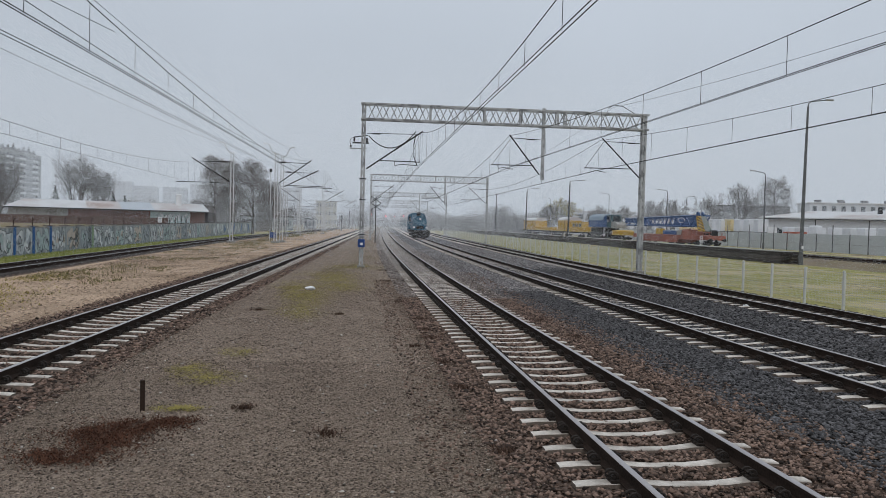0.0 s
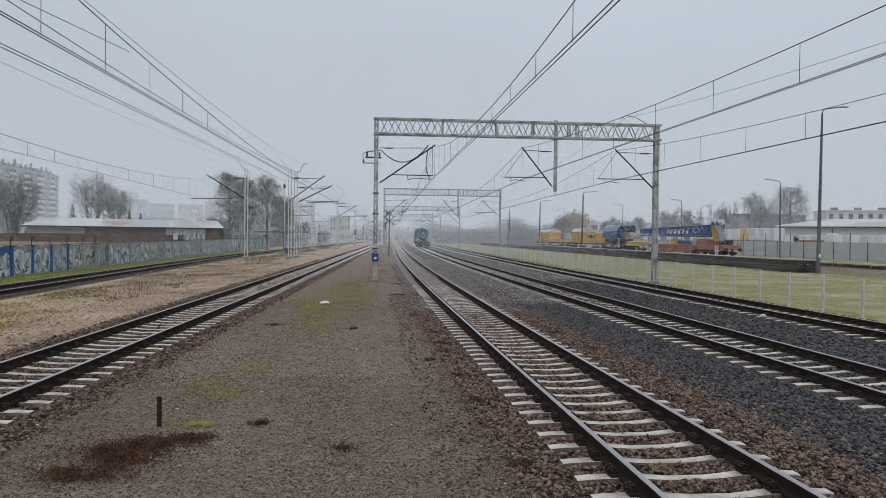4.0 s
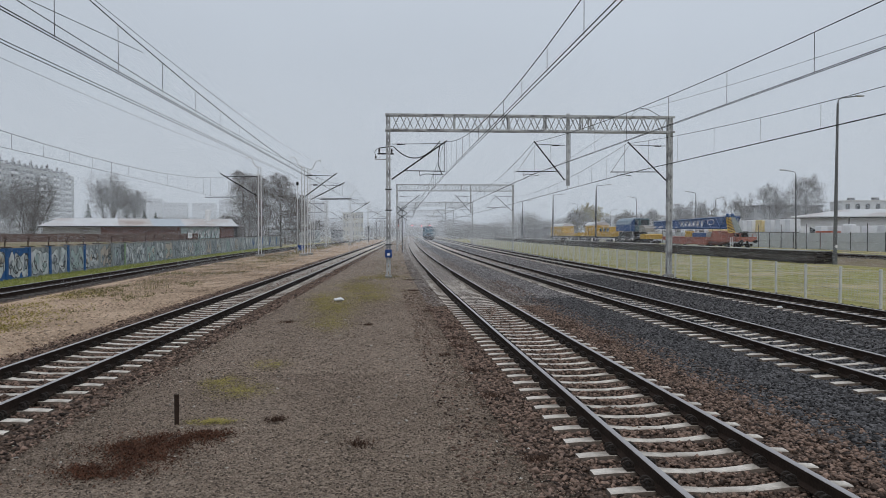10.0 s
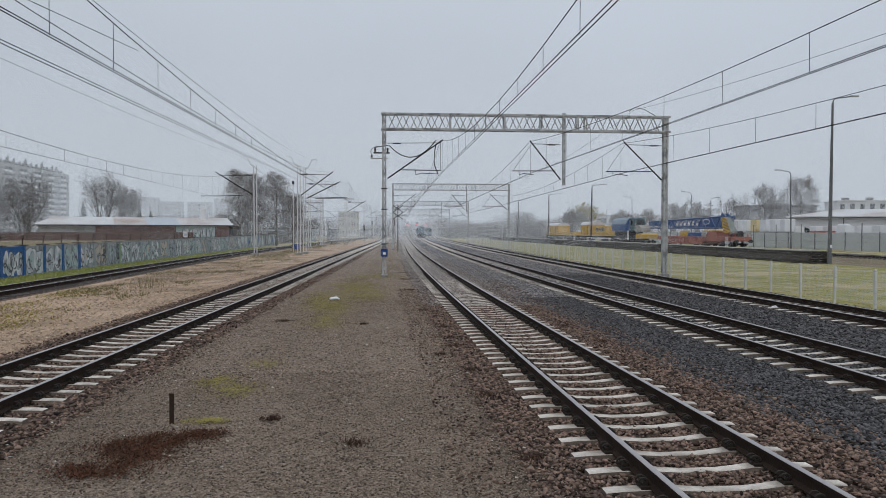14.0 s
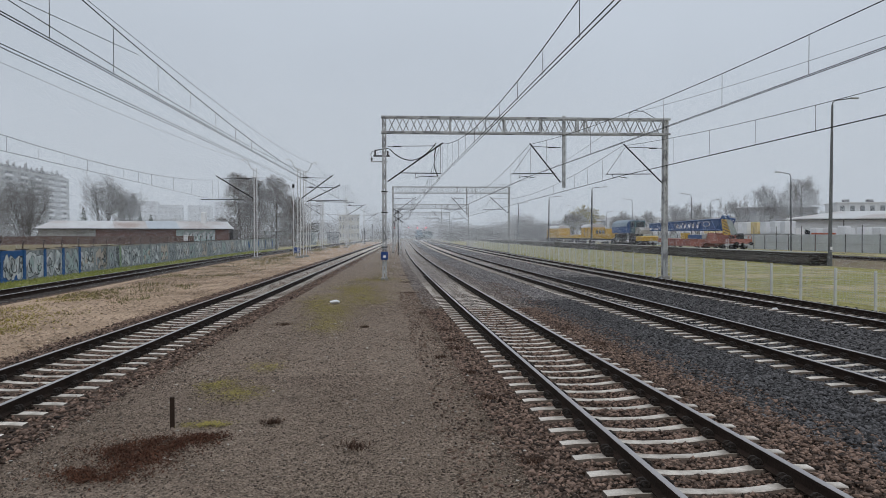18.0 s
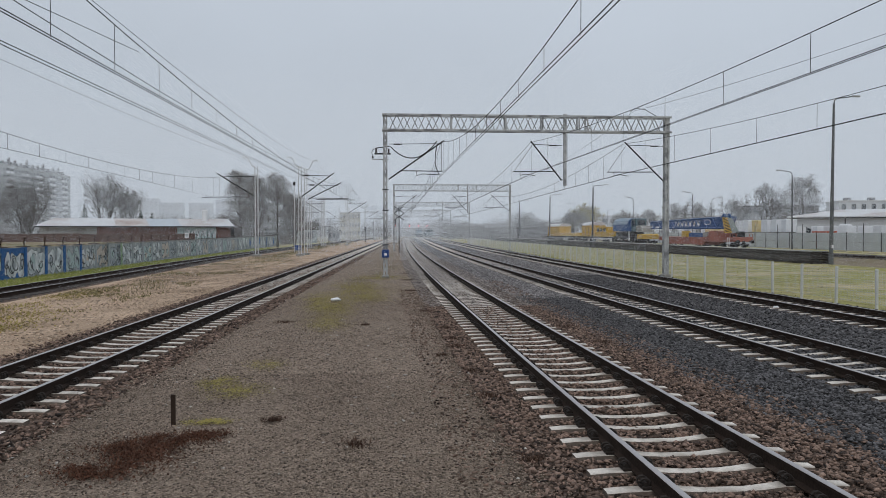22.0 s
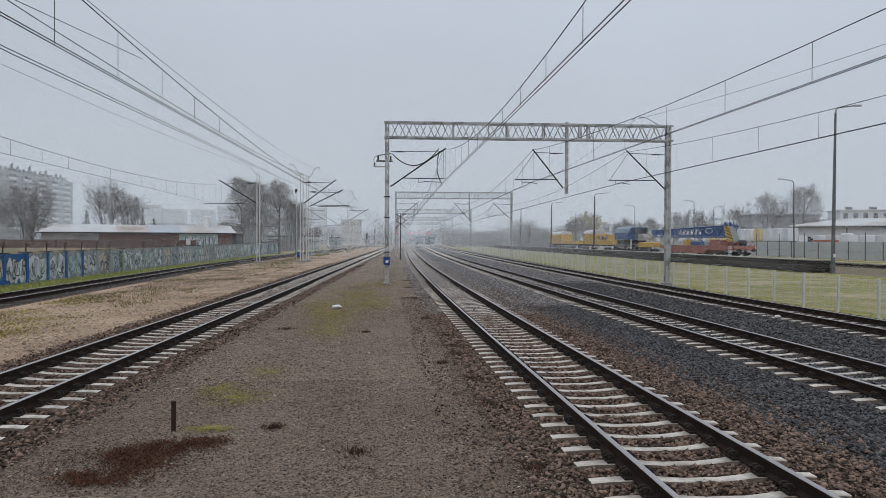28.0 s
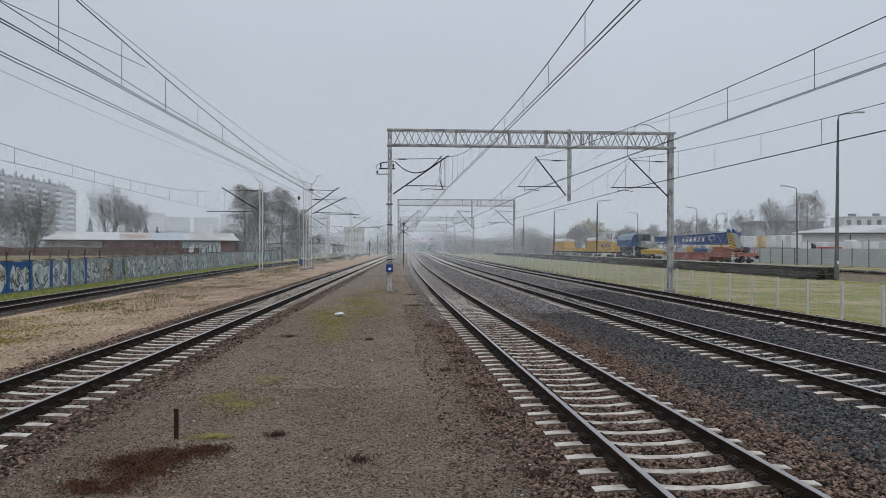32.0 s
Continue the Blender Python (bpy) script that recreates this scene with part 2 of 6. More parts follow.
M["black"] = mat("black_paint", (0.02, 0.02, 0.02), 0.6, var=0.1, bump=0)
M["wagon_red"] = mat("weathered_red_paint", (0.40, 0.155, 0.115), 0.7, var=0.3, scale=1.5, fine=15, bump=0.1, second=(0.26, 0.10, 0.075))
M["loco_blue"] = mat("locomotive_blue_paint", (0.033, 0.12, 0.19), 0.5, var=0.35, scale=1.5, fine=12, bump=0.05)
M["crane_blue"] = mat("crane_blue_paint", (0.03, 0.09, 0.25), 0.5, var=0.3, scale=1.5, fine=12, bump=0.05)
M["wagon_yellow"] = mat("yellow_paint", (0.56, 0.35, 0.055), 0.6, var=0.2, scale=1.5, fine=12, bump=0.05)
M["head_grey"] = mat("grey_green_steel_plate", (0.25, 0.28, 0.27), 0.6, var=0.2, scale=1.5, fine=12, bump=0.05)
M["crane_grey"] = mat("oily_grey_steel", (0.085, 0.085, 0.09), 0.7, 0.1, var=0.35, scale=2, fine=12, bump=0.1)
M["roof_blue"] = mat("pale_blue_roof", (0.20, 0.27, 0.34), 0.5, var=0.25, scale=1.5, fine=12, bump=0.05)
M["crane_teal"] = mat("teal_cab_paint", (0.06, 0.12, 0.14), 0.5, var=0.2, bump=0.02)
M["glass"] = mat("dark_window_glass", (0.03, 0.035, 0.04), 0.12, 0.0, var=0.1, bump=0, spec=0.5)
M["under"] = mat("black_running_gear", (0.03, 0.028, 0.027), 0.8, 0.2, var=0.4, fine=12, bump=0.2)
M["brick"] = mat("red_brick", (0.19, 0.10, 0.085), 0.9, var=0.25, scale=2, fine=9, bump=0.2, second=(0.155, 0.09, 0.075))
M["roof_pale"] = mat("pale_corrugated_roof", (0.66, 0.66, 0.66), 0.7, var=0.12, scale=0.8, fine=6, bump=0.1, second=(0.54, 0.49, 0.47), mix_scale=0.15)
M["roof_brown"] = mat("rust_tinted_roof_sheet", (0.56, 0.52, 0.50), 0.7, var=0.15, scale=0.8, fine=6, bump=0.1, second=(0.44, 0.35, 0.31), mix_scale=0.4)
M["roof_blue_grey"] = mat("blue_grey_roof_sheet", (0.50, 0.54, 0.58), 0.7, var=0.12, scale=0.8, fine=6, bump=0.1)
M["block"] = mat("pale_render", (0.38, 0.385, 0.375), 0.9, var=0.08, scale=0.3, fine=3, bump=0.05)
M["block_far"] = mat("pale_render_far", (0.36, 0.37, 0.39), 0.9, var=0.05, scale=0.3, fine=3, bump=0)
M["window"] = mat("far_window", (0.10, 0.11, 0.12), 0.3, var=0.2, scale=0.4, bump=0, objrand=0.4)
M["bark"] = mat("grey_bark", (0.12, 0.11, 0.10), 0.95, var=0.25, scale=3, fine=20, bump=0.2)
M["twig"] = mat("bare_twigs", (0.17, 0.155, 0.145), 0.95, var=0.2, bump=0, island=0.25)
M["twig_birch"] = mat("birch_twigs", (0.20, 0.18, 0.165), 0.95, var=0.2, bump=0, island=0.3)
M["leaf_yellow"] = mat("yellow_green_leaves", (0.42, 0.36, 0.12), 0.9, var=0.2, bump=0, island=0.35)
M["conifer"] = mat("dark_needles", (0.07, 0.09, 0.07), 0.9, var=0.2, bump=0, island=0.3)
M["sheet_metal"] = mat("grey_sheet_metal", (0.48, 0.505, 0.52), 0.6, 0.05, var=0.12, scale=0.8, fine=8, bump=0.05)
M["flat_grey"] = mat("grey_render", (0.27, 0.27, 0.28), 0.9, var=0.15, scale=0.4, fine=3, bump=0)
M["cream"] = mat("cream_render", (0.50, 0.475, 0.40), 0.8, var=0.1, bump=0)
M["hall_wall"] = mat("pale_hall_wall", (0.62, 0.63, 0.65), 0.7, var=0.1, bump=0)
M["old_timber"] = mat("dark_old_sleeper_timber", (0.085, 0.075, 0.07), 0.95, var=0.4, scale=1.2, fine=12, bump=0.3, objrand=0.4)
M["bag_white"] = mat("white_wrapped_pallet", (0.75, 0.76, 0.78), 0.5, var=0.12, scale=2, fine=8, bump=0.1, objrand=0.1)
M["orange"] = mat("orange_red_paint", (0.42, 0.10, 0.05), 0.6, var=0.2, bump=0)
M["yellow_stock"] = mat("yellow_wrapped_stock", (0.70, 0.56, 0.28), 0.7, var=0.15, bump=0)
M["weed"] = mat("brown_weed", (0.085, 0.05, 0.035), 1.0, var=0.3, bump=0, island=0.5)
M["weed_green"] = mat("dull_green_weed", (0.20, 0.175, 0.085), 1.0, var=0.3, bump=0, island=0.5)
M["green_grass"] = mat("green_grass_blades", (0.27, 0.30, 0.085), 1.0, var=0.3, bump=0, island=0.5)
M["stone_sand"] = mat("sandy_stone", (0.46, 0.35, 0.26), 0.95, var=0.3, fine=60, island=0.5, bump=0.2)
M["weed_rust"] = mat("dead_rusty_moss", (0.088, 0.038, 0.022), 1.0, var=0.3, bump=0, island=0.6)
M["field_grass"] = mat("field_grass_blades", (0.36, 0.335, 0.105), 1.0, var=0.35, scale=0.5, bump=0, island=0.3, second=(0.50, 0.42, 0.25), mix_scale=0.2)
M["dry_weed"] = mat("dry_weed_blades", (0.17, 0.115, 0.075), 1.0, var=0.3, bump=0, island=0.6)
M["dry_bank"] = mat("dry_bank_earth", (0.25, 0.19, 0.12), 1.0, var=0.35, scale=0.8, fine=14, bump=0.8, second=(0.19, 0.17, 0.08), mix_scale=0.2)
M["brick_dark"] = mat("dark_brown_brick", (0.15, 0.105, 0.092), 0.95, var=0.3, scale=2, fine=9, bump=0.2)
# far panes paler than near ones: haze put into their colour
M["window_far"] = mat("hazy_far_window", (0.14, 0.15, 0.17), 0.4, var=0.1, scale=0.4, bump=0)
M["moss_blade"] = mat("olive_moss", (0.31, 0.255, 0.075), 1.0, var=0.3, bump=0, island=0.4)
M["lamp_red"] = glow("red_signal_light", (1.0, 0.03, 0.04), 14.0)

# ======== geometry helpers ========
def obj(name, bm, m=None, parent=None, label="", smooth=False):
    me = bpy.data.meshes.new(name)
    bm.to_mesh(me)
    bm.free()
    for k in (m if isinstance(m, (list, tuple)) else [m]):
        if k:
            me.materials.append(k)
    if smooth:
        for p in me.polygons:
            p.use_smooth = True
    ob = new(name, me)
    if parent is not None:
        ob.parent = parent
    if label:
        ob["label"] = label
    return ob


def part(name, bm, m, parent, label="", smooth=False):
    return obj(name, bm, m, parent, label, smooth)


def share(name, me, parent, loc, rz=0.0):
    """Another object on the same mesh."""
    ob = new(name, me)
    ob.parent = parent
    ob.location = loc
    ob.rotation_euler = (0, 0, rz)
    return ob


def mesh_py(name, verts, faces, m, parent=None):
    me = bpy.data.meshes.new(name)
    me.from_pydata(verts, [], faces)
    for k in (m if isinstance(m, (list, tuple)) else [m]):
        me.materials.append(k)
    ob = new(name, me)
    if parent is not None:
        ob.parent = parent
    return ob


def empty(name, x, y, z=0.0, rz=0.0, label="", category="", group="", kind=""):
    e = new(name)
    e.location = (x, y, z)
    e.rotation_euler = (0, 0, rz)
    return tagged(e, label, category, group, kind)


def add_box(bm, x0, x1, y0, y1, z0, z1, bevel=0.0, mi=0):
    r = bmesh.ops.create_cube(bm, size=1.0)
    v = r["verts"]
    bmesh.ops.scale(bm, vec=(x1 - x0, y1 - y0, z1 - z0), verts=v)
    bmesh.ops.translate(bm, vec=((x0 + x1) / 2, (y0 + y1) / 2, (z0 + z1) / 2), verts=v)
    if bevel:
        ed = {e for q in v for e in q.link_edges}
        bmesh.ops.bevel(bm, geom=list(ed), offset=bevel, segments=2, profile=0.5, affect="EDGES")
    if mi:
        for q in bm.faces[-6:]:
            q.material_index = mi
    return v


def box(x0, x1, y0, y1, z0, z1, bevel=0.0):
    bm = bmesh.new()
    add_box(bm, x0, x1, y0, y1, z0, z1, bevel)
    return bm


def add_tube(bm, a, b, r, n=6, r2=None):
    """A round bar from a to b."""
    a, b = Vector(a), Vector(b)
    d = b - a
    if d.length < 1e-6:
        return
    r2 = r if r2 is None else r2
    u = d.orthogonal().normalized()
    w = d.normalized().cross(u)
    ra, rb = [], []
    for i in range(n):
        t = 2 * math.pi * i / n
        e = u * math.cos(t) + w * math.sin(t)
        ra.append(bm.verts.new(a + e * r))
        rb.append(bm.verts.new(b + e * r2))
    for i in range(n):
        j = (i + 1) % n
        bm.faces.new((ra[i], ra[j], rb[j], rb[i]))
    bm.faces.new(ra[::-1])
    bm.faces.new(rb)


def tube(a, b, r, n=6, r2=None):
    bm = bmesh.new()
    add_tube(bm, a, b, r, n, r2)
    return bm


def add_path(bm, pts, r, n=5):
    """A round wire through points."""
    rings = []
    pts = [Vector(p) for p in pts]
    for i, p in enumerate(pts):
        d = (pts[min(i + 1, len(pts) - 1)] - pts[max(i - 1, 0)]).normalized()
        u = d.cross(Vector((0, 0, 1)))
        u = u.normalized() if u.length > 1e-4 else Vector((1, 0, 0))
        w = u.cross(d)
        rings.append([bm.verts.new(p + u * (r * math.cos(2 * math.pi * k / n)) + w * (r * math.sin(2 * math.pi * k / n))) for k in range(n)])
    for a, b in zip(rings, rings[1:]):
        for k in range(n):
            j = (k + 1) % n
            bm.faces.new((a[k], a[j], b[j], b[k]))
    bm.faces.new(rings[0])
    bm.faces.new(rings[-1][::-1])


def add_bar(bm, a, b, w, h):
    """A flat bar with a rectangular section; w is its width across, h its depth."""
    a, b = Vector(a), Vector(b)
    d = (b - a).normalized()
    u = d.cross(Vector((0, 1, 0)))
    u = u.normalized() if u.length > 1e-3 else Vector((1, 0, 0))
    v = d.cross(u)
    q = []
    for p in (a, b):
        q.append([bm.verts.new(p + u * (sx * w / 2) + v * (sy * h / 2)) for sx, sy in ((-1, -1), (1, -1), (1, 1), (-1, 1))])
    for i in range(4):
        j = (i + 1) % 4
        bm.faces.new((q[0][i], q[0][j], q[1][j], q[1][i]))
    bm.faces.new(q[0][::-1])
    bm.faces.new(q[1])


# ======== plan ========
def off(y):
    """How far the running lines have swung to the east at y."""
    if y < 4:
        return 0.0
    if y < 58:
        return 0.0004 * (y - 4) ** 2
    return 1.166 + 0.0432 * (y - 58)


def swing(y, y0, w):
    return 0.5 * ((y - y0) + math.sqrt((y - y0) ** 2 + w * w))


def r1(y): return 2.62 + 0.0532 * swing(y, 50, 70)
def r2(y): return 8.24 + 0.0566 * swing(y, 66, 70)
def r3(y): return r2(y) + 5.6 - 0.0107 * swing(y, 175, 30)
def wire1(y): return 3.6 + off(y)
def wire2(y): return 9.2 + off(y)
def wire3(y): return 14.8 + off(y)
def l1(y): return -5.8 + 0.055 * (y - 14)
def l2(y): return -15.55 + 0.08 * swing(y, 85, 30)
def masts_x(y): return -15.2 + 0.01 * (y - 30)
def wall_x(y): return -20.1 + 0.025 * (y - 43)


RAIL = [(-0.075, 0), (0.075, 0), (0.075, 0.012), (0.012, 0.035), (0.010, 0.125), (0.036, 0.135), (0.036, 0.164), (0.029, 0.172), (-0.029, 0.172), (-0.036, 0.164), (-0.036, 0.135), (-0.010, 0.125), (-0.012, 0.035), (-0.075, 0.012)]


def heading(c, y):
    return math.atan2(c(y + 0.5) - c(y - 0.5), 1.0)


def rail_mesh(c, side, ys, z0):
    verts, faces, mats = [], [], []
    n = len(RAIL)
    for y in ys:
        a = heading(c, y)
        for px, pz in RAIL:
            d = side * 0.7535 + px
            verts.append((c(y) + d * math.cos(a), y - d * math.sin(a), z0 + pz))
    for i in range(len(ys) - 1):
        for k in range(n):
            j = (k + 1) % n
            faces.append((i * n + k, i * n + j, (i + 1) * n + j, (i + 1) * n + k))
            mats.append(1 if k in (6, 7, 8) else 0)
    faces.append(tuple(range(n))[::-1])
    mats.append(0)
    return verts, faces, mats


def sleeper_mesh():
    """Waisted prestressed sleeper, lower in the middle, 2.6 m long."""
    xs = [-1.28, -1.1, -0.9, -0.58, -0.4, -0.2, 0.2, 0.4, 0.58, 0.9, 1.1, 1.28]
    tops = [-0.015, -0.004, 0.0, 0.0, -0.02, -0.034, -0.034, -0.02, 0.0, 0.0, -0.004, -0.015]
    wt = [0.08, 0.08, 0.08, 0.08, 0.076, 0.07, 0.07, 0.076, 0.08, 0.08, 0.08, 0.08]
    v, f = [], []
    for x, t, w in zip(xs, tops, wt):
        v += [(x, -w - 0.03, t - 0.16), (x, -w, t - 0.010), (x, -w + 0.01, t), (x, w - 0.01, t), (x, w, t - 0.010), (x, w + 0.03, t - 0.16)]
    for i in range(len(xs) - 1):
        for k in range(5):
            f.append((i * 6 + k, (i + 1) * 6 + k, (i + 1) * 6 + k + 1, i * 6 + k + 1))
    f.append((0, 1, 2, 3, 4, 5))
    e = (len(xs) - 1) * 6
    f.append((e + 5, e + 4, e + 3, e + 2, e + 1, e))
    return v, f


SLEEPER_ME = bpy.data.meshes.new("sleeper")
SLEEPER_ME.from_pydata(*sleeper_mesh()[:1], [], sleeper_mesh()[1])
SLEEPER_ME.materials.append(M["sleeper"])
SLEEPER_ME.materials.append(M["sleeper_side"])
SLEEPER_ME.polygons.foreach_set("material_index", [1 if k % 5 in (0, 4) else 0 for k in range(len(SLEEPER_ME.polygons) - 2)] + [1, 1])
SLEEPER_DULL = SLEEPER_ME.copy()
SLEEPER_DULL.materials[0] = M["sleeper_dull"]
cb = bmesh.new()
for sx in (-0.7535, 0.7535):
    for dx in (-0.11, 0.11):
        add_box(cb, sx + dx - 0.05, sx + dx + 0.05, -0.08, 0.08, -0.002, 0.035, 0.008)
        for yy in (-0.045, 0.045):
            ring = [(sx + dx * 1.12 + 0.048 * math.cos(k * 0.7), yy + 0.02 * math.sin(k * 0.35), 0.06 + 0.042 * math.sin(k * 0.7)) for k in range(10)]
            add_path(cb, ring, 0.016, 5)
        add_tube(cb, (sx + dx * 1.12, -0.06, 0.055), (sx + dx * 1.12, 0.06, 0.055), 0.022, 6)
CLIP_ME = bpy.data.meshes.new("rail_clips")
cb.to_mesh(CLIP_ME)
cb.free()
CLIP_ME.materials.append(M["clip"])


def track(name, c, y0, y1, near, label, z0=0.028, clips=True, sm=None, dull=1e9):
    t = empty(name, 0, 0, 0, 0, label, "railway track", "parallel railway tracks", "structure")
    ys = list(np.arange(y0, 60, 1.5)) + list(np.arange(60, y1 + 0.1, 6))
    for side in (-1, 1):
        v, f, mi = rail_mesh(c, side, ys, z0)
        me = bpy.data.meshes.new("rail")
        me.from_pydata(v, [], f)
        me.materials.append(M["rail_side"])
        me.materials.append(M["rail_head"])
        me.polygons.foreach_set("material_index", mi)
        ob = new("rail", me)
        ob.parent = t
    y, far_v, far_f = y0 + 0.3, [], []
    sv, sf = sleeper_mesh()
    while y < y1:
        a = -heading(c, y)
        if y < near:
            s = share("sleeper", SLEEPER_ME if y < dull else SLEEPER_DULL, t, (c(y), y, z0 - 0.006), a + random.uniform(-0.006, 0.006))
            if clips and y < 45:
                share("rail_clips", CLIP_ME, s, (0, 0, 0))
        else:
            o = len(far_v)
            far_v += [(c(y) + p[0] * math.cos(a), y + p[1] + p[0] * math.sin(a), p[2] + z0 - 0.006) for p in sv]
            far_f += [tuple(o + i for i in q) for q in sf]
        y += 0.6
    if far_v:
        o = mesh_py("far_sleepers", far_v, far_f, sm or M["sleeper"], t)
        o["kind"] = "stuff"
    return t


def strip(name, ca, cb_, y0, y1, z, m, label, step=4.0, nx=6, rough=0.0, kind="structure", category="ground", edge_z=-0.02):
    """A sheet of ground between two lines."""
    ys = np.arange(y0, y1 + 0.01, step)
    v, f = [], []
    for y in ys:
        for i in range(nx + 1):
            x = ca(y) + (cb_(y) - ca(y)) * i / nx
            inner = 0 < i < nx
            v.append((x, y, z + (rough * noise.noise((x * 0.9, y * 0.5, 3.1)) if inner else edge_z)))
    for j in range(len(ys) - 1):
        for i in range(nx):
            q = j * (nx + 1) + i
            f.append((q, q + 1, q + nx + 2, q + nx + 1))
    ob = mesh_py(name, v, f, m)
    for p in ob.data.polygons:
        p.use_smooth = True
    return tagged(ob, label, category, "", kind)


# ======== ground ========
g = bmesh.new()
bmesh.ops.create_grid(g, x_segments=8, y_segments=8, size=1500)
tagged(obj("ground", g, M["earth"]), "flat dull brown and green earth running into the mist", "ground", "", "structure").location = (0, 400, -0.12)
strip("gravel_ground", lambda y: l1(y) + 1.75, lambda y: r1(y) - 1.7, -12, 260, -0.036, M["gravel"], "grey-brown compacted gravel strip between two tracks", 1.5, 10, 0.008)
strip("ballast_bed", lambda y: r1(y) - 2.1, lambda y: r1(y) + 2.3, -12, 300, -0.048, M["ballast_old"], "brown stone ballast bed under a track", 2, 6, 0.015)
M["ballast_mid"] = pebbles("dusty_grey_ballast", (0.12, 0.10, 0.09), (0.36, 0.315, 0.285), 0.05, ((0.20, 0.17, 0.15), 0.5, 0.4))
strip("ballast_bed", lambda y: r1(y) - 1.9, lambda y: r1(y) + 2.1, 36, 300, -0.03, M["ballast_mid"], "dusty grey ballast bed of a worn stretch of track", 2, 6, 0.012)
strip("dark_ballast_bed", lambda y: r1(y) + 2.1, lambda y: 17.1 + off(y), -12, 330, -0.045, M["ballast_dark"], "dark grey fresh stone ballast under two tracks", 2, 10, 0.02)
strip("ballast_bed", lambda y: l1(y) - 2.2, lambda y: l1(y) + 2.0, -12, 300, -0.048, M["ballast_old"], "brown stone ballast bed under a track", 2, 6, 0.015)
strip("sandy_ground", lambda y: l2(y) + 1.55, lambda y: l1(y) - 1.9, -12, 260, -0.035, M["sand"], "sandy orange-brown gravel with weeds between tracks", 2, 8, 0.05)
strip("ballast_bed", lambda y: l2(y) - 1.4, lambda y: l2(y) + 1.7, -12, 300, -0.048, M["ballast_old"], "dark ballast bed of a side track", 3, 6, 0.015)
strip("grass_verge", lambda y: wall_x(y) + 0.1, lambda y: l2(y) - 1.25, -12, 200, -0.045, M["grass"], "green grass verge at the foot of a wall", 3, 5, 0.06)
strip("grass_verge", lambda y: 17.0 + off(y), lambda y: 37.5 + off(y) * 0.6, -12, 300, -0.05, M["grass"], "yellow-green grass beyond the wire fence", 3, 10, 0.08)
strip("yard_ground", lambda y: 37.3 + off(y) * 0.6, lambda y: 70 + off(y) * 0.6, -12, 300, -0.06, M["earth"], "bare brown earth of a works siding", 6, 6, 0.05)

track("railway_track", r1, -9.3, 330, 110, "railway track with pale concrete sleepers in brown ballast", 0.028, True, M["sleeper_dull"], 40)
track("railway_track", r2, -9.3, 420, 110, "railway track with pale concrete sleepers in dark ballast")
track("railway_track", r3, -9.3, 330, 90, "railway track with pale concrete sleepers in dark ballast")
track("railway_track", l1, -9.3, 300, 110, "railway track with pale concrete sleepers beside sandy ground")
track("railway_track", l2, -9.3, 300, -9.3, "dark side track beside a grass verge", 0.028, False, M["old_timber"])

# ======== overhead line ========
def portal(y, xl, xr, label):
    p = empty("catenary_portal", xl, y, -0.05, -heading(wire2, y), label, "catenary portal", "catenary portals over the tracks")
    w = xr - xl
    zt, zb = 9.42, 8.55
    for x, wd in ((0, 0.15), (w, 0.17)):
        post = part("post", box(x - wd / 2, x + wd / 2, -0.02, 0.02, 0.5, 0.56), M["galv"], p)
        for sx in (-1, 1):
            for sy in (-1, 1):
                part("leg", box(x + sx * wd / 2 - 0.05, x + sx * wd / 2 + 0.05, sy * 0.14 - 0.05, sy * 0.14 + 0.05, 0.14, zt, 0.006), M["galv"], post)
        z, k = 0.3, 1
        while z < zt - 0.4:
            for sy in (-1, 1):
                bm = bmesh.new()
                add_bar(bm, (x - k * wd / 2, sy * 0.195, z), (x + k * wd / 2, sy * 0.195, z + 0.45), 0.07, 0.02)
                part("lacing_bar", bm, M["galv"], post)
            z, k = z + 0.45, -k
        part("footing", box(x - wd / 2 - 0.14, x + wd / 2 + 0.14, -0.3, 0.3, -0.4, 0.16, 0.04), M["concrete"], p)
    for z in (zt, zb):
        for sy in (-0.25, 0.25):
            part("beam_chord", box(-0.17, w + 0.22, sy - 0.05, sy + 0.05, z - 0.055, z + 0.055, 0.008), M["galv"], p)
    n = int(w / 0.42)
    d = (w - 0.5) / n
    for sy in (-0.25, 0.25):
        for i in range(n):
            x = 0.25 + i * d
            up = (i % 2 == 0) == (sy < 0)
            bm = bmesh.new()
            add_bar(bm, (x, sy, zb if up else zt), (x + d, sy, zt if up else zb), 0.05, 0.03)
            part("beam_diagonal", bm, M["galv"], p)
    for fx in (0.23, 0.42, 0.55, 0.68, 0.71):
        for sy in (-0.265, 0.265):
            bm = bmesh.new()
            add_bar(bm, (w * fx, sy, zb), (w * fx, sy, zt), 0.09, 0.05)
            part("beam_splice", bm, M["galv"], p)
    return p, w


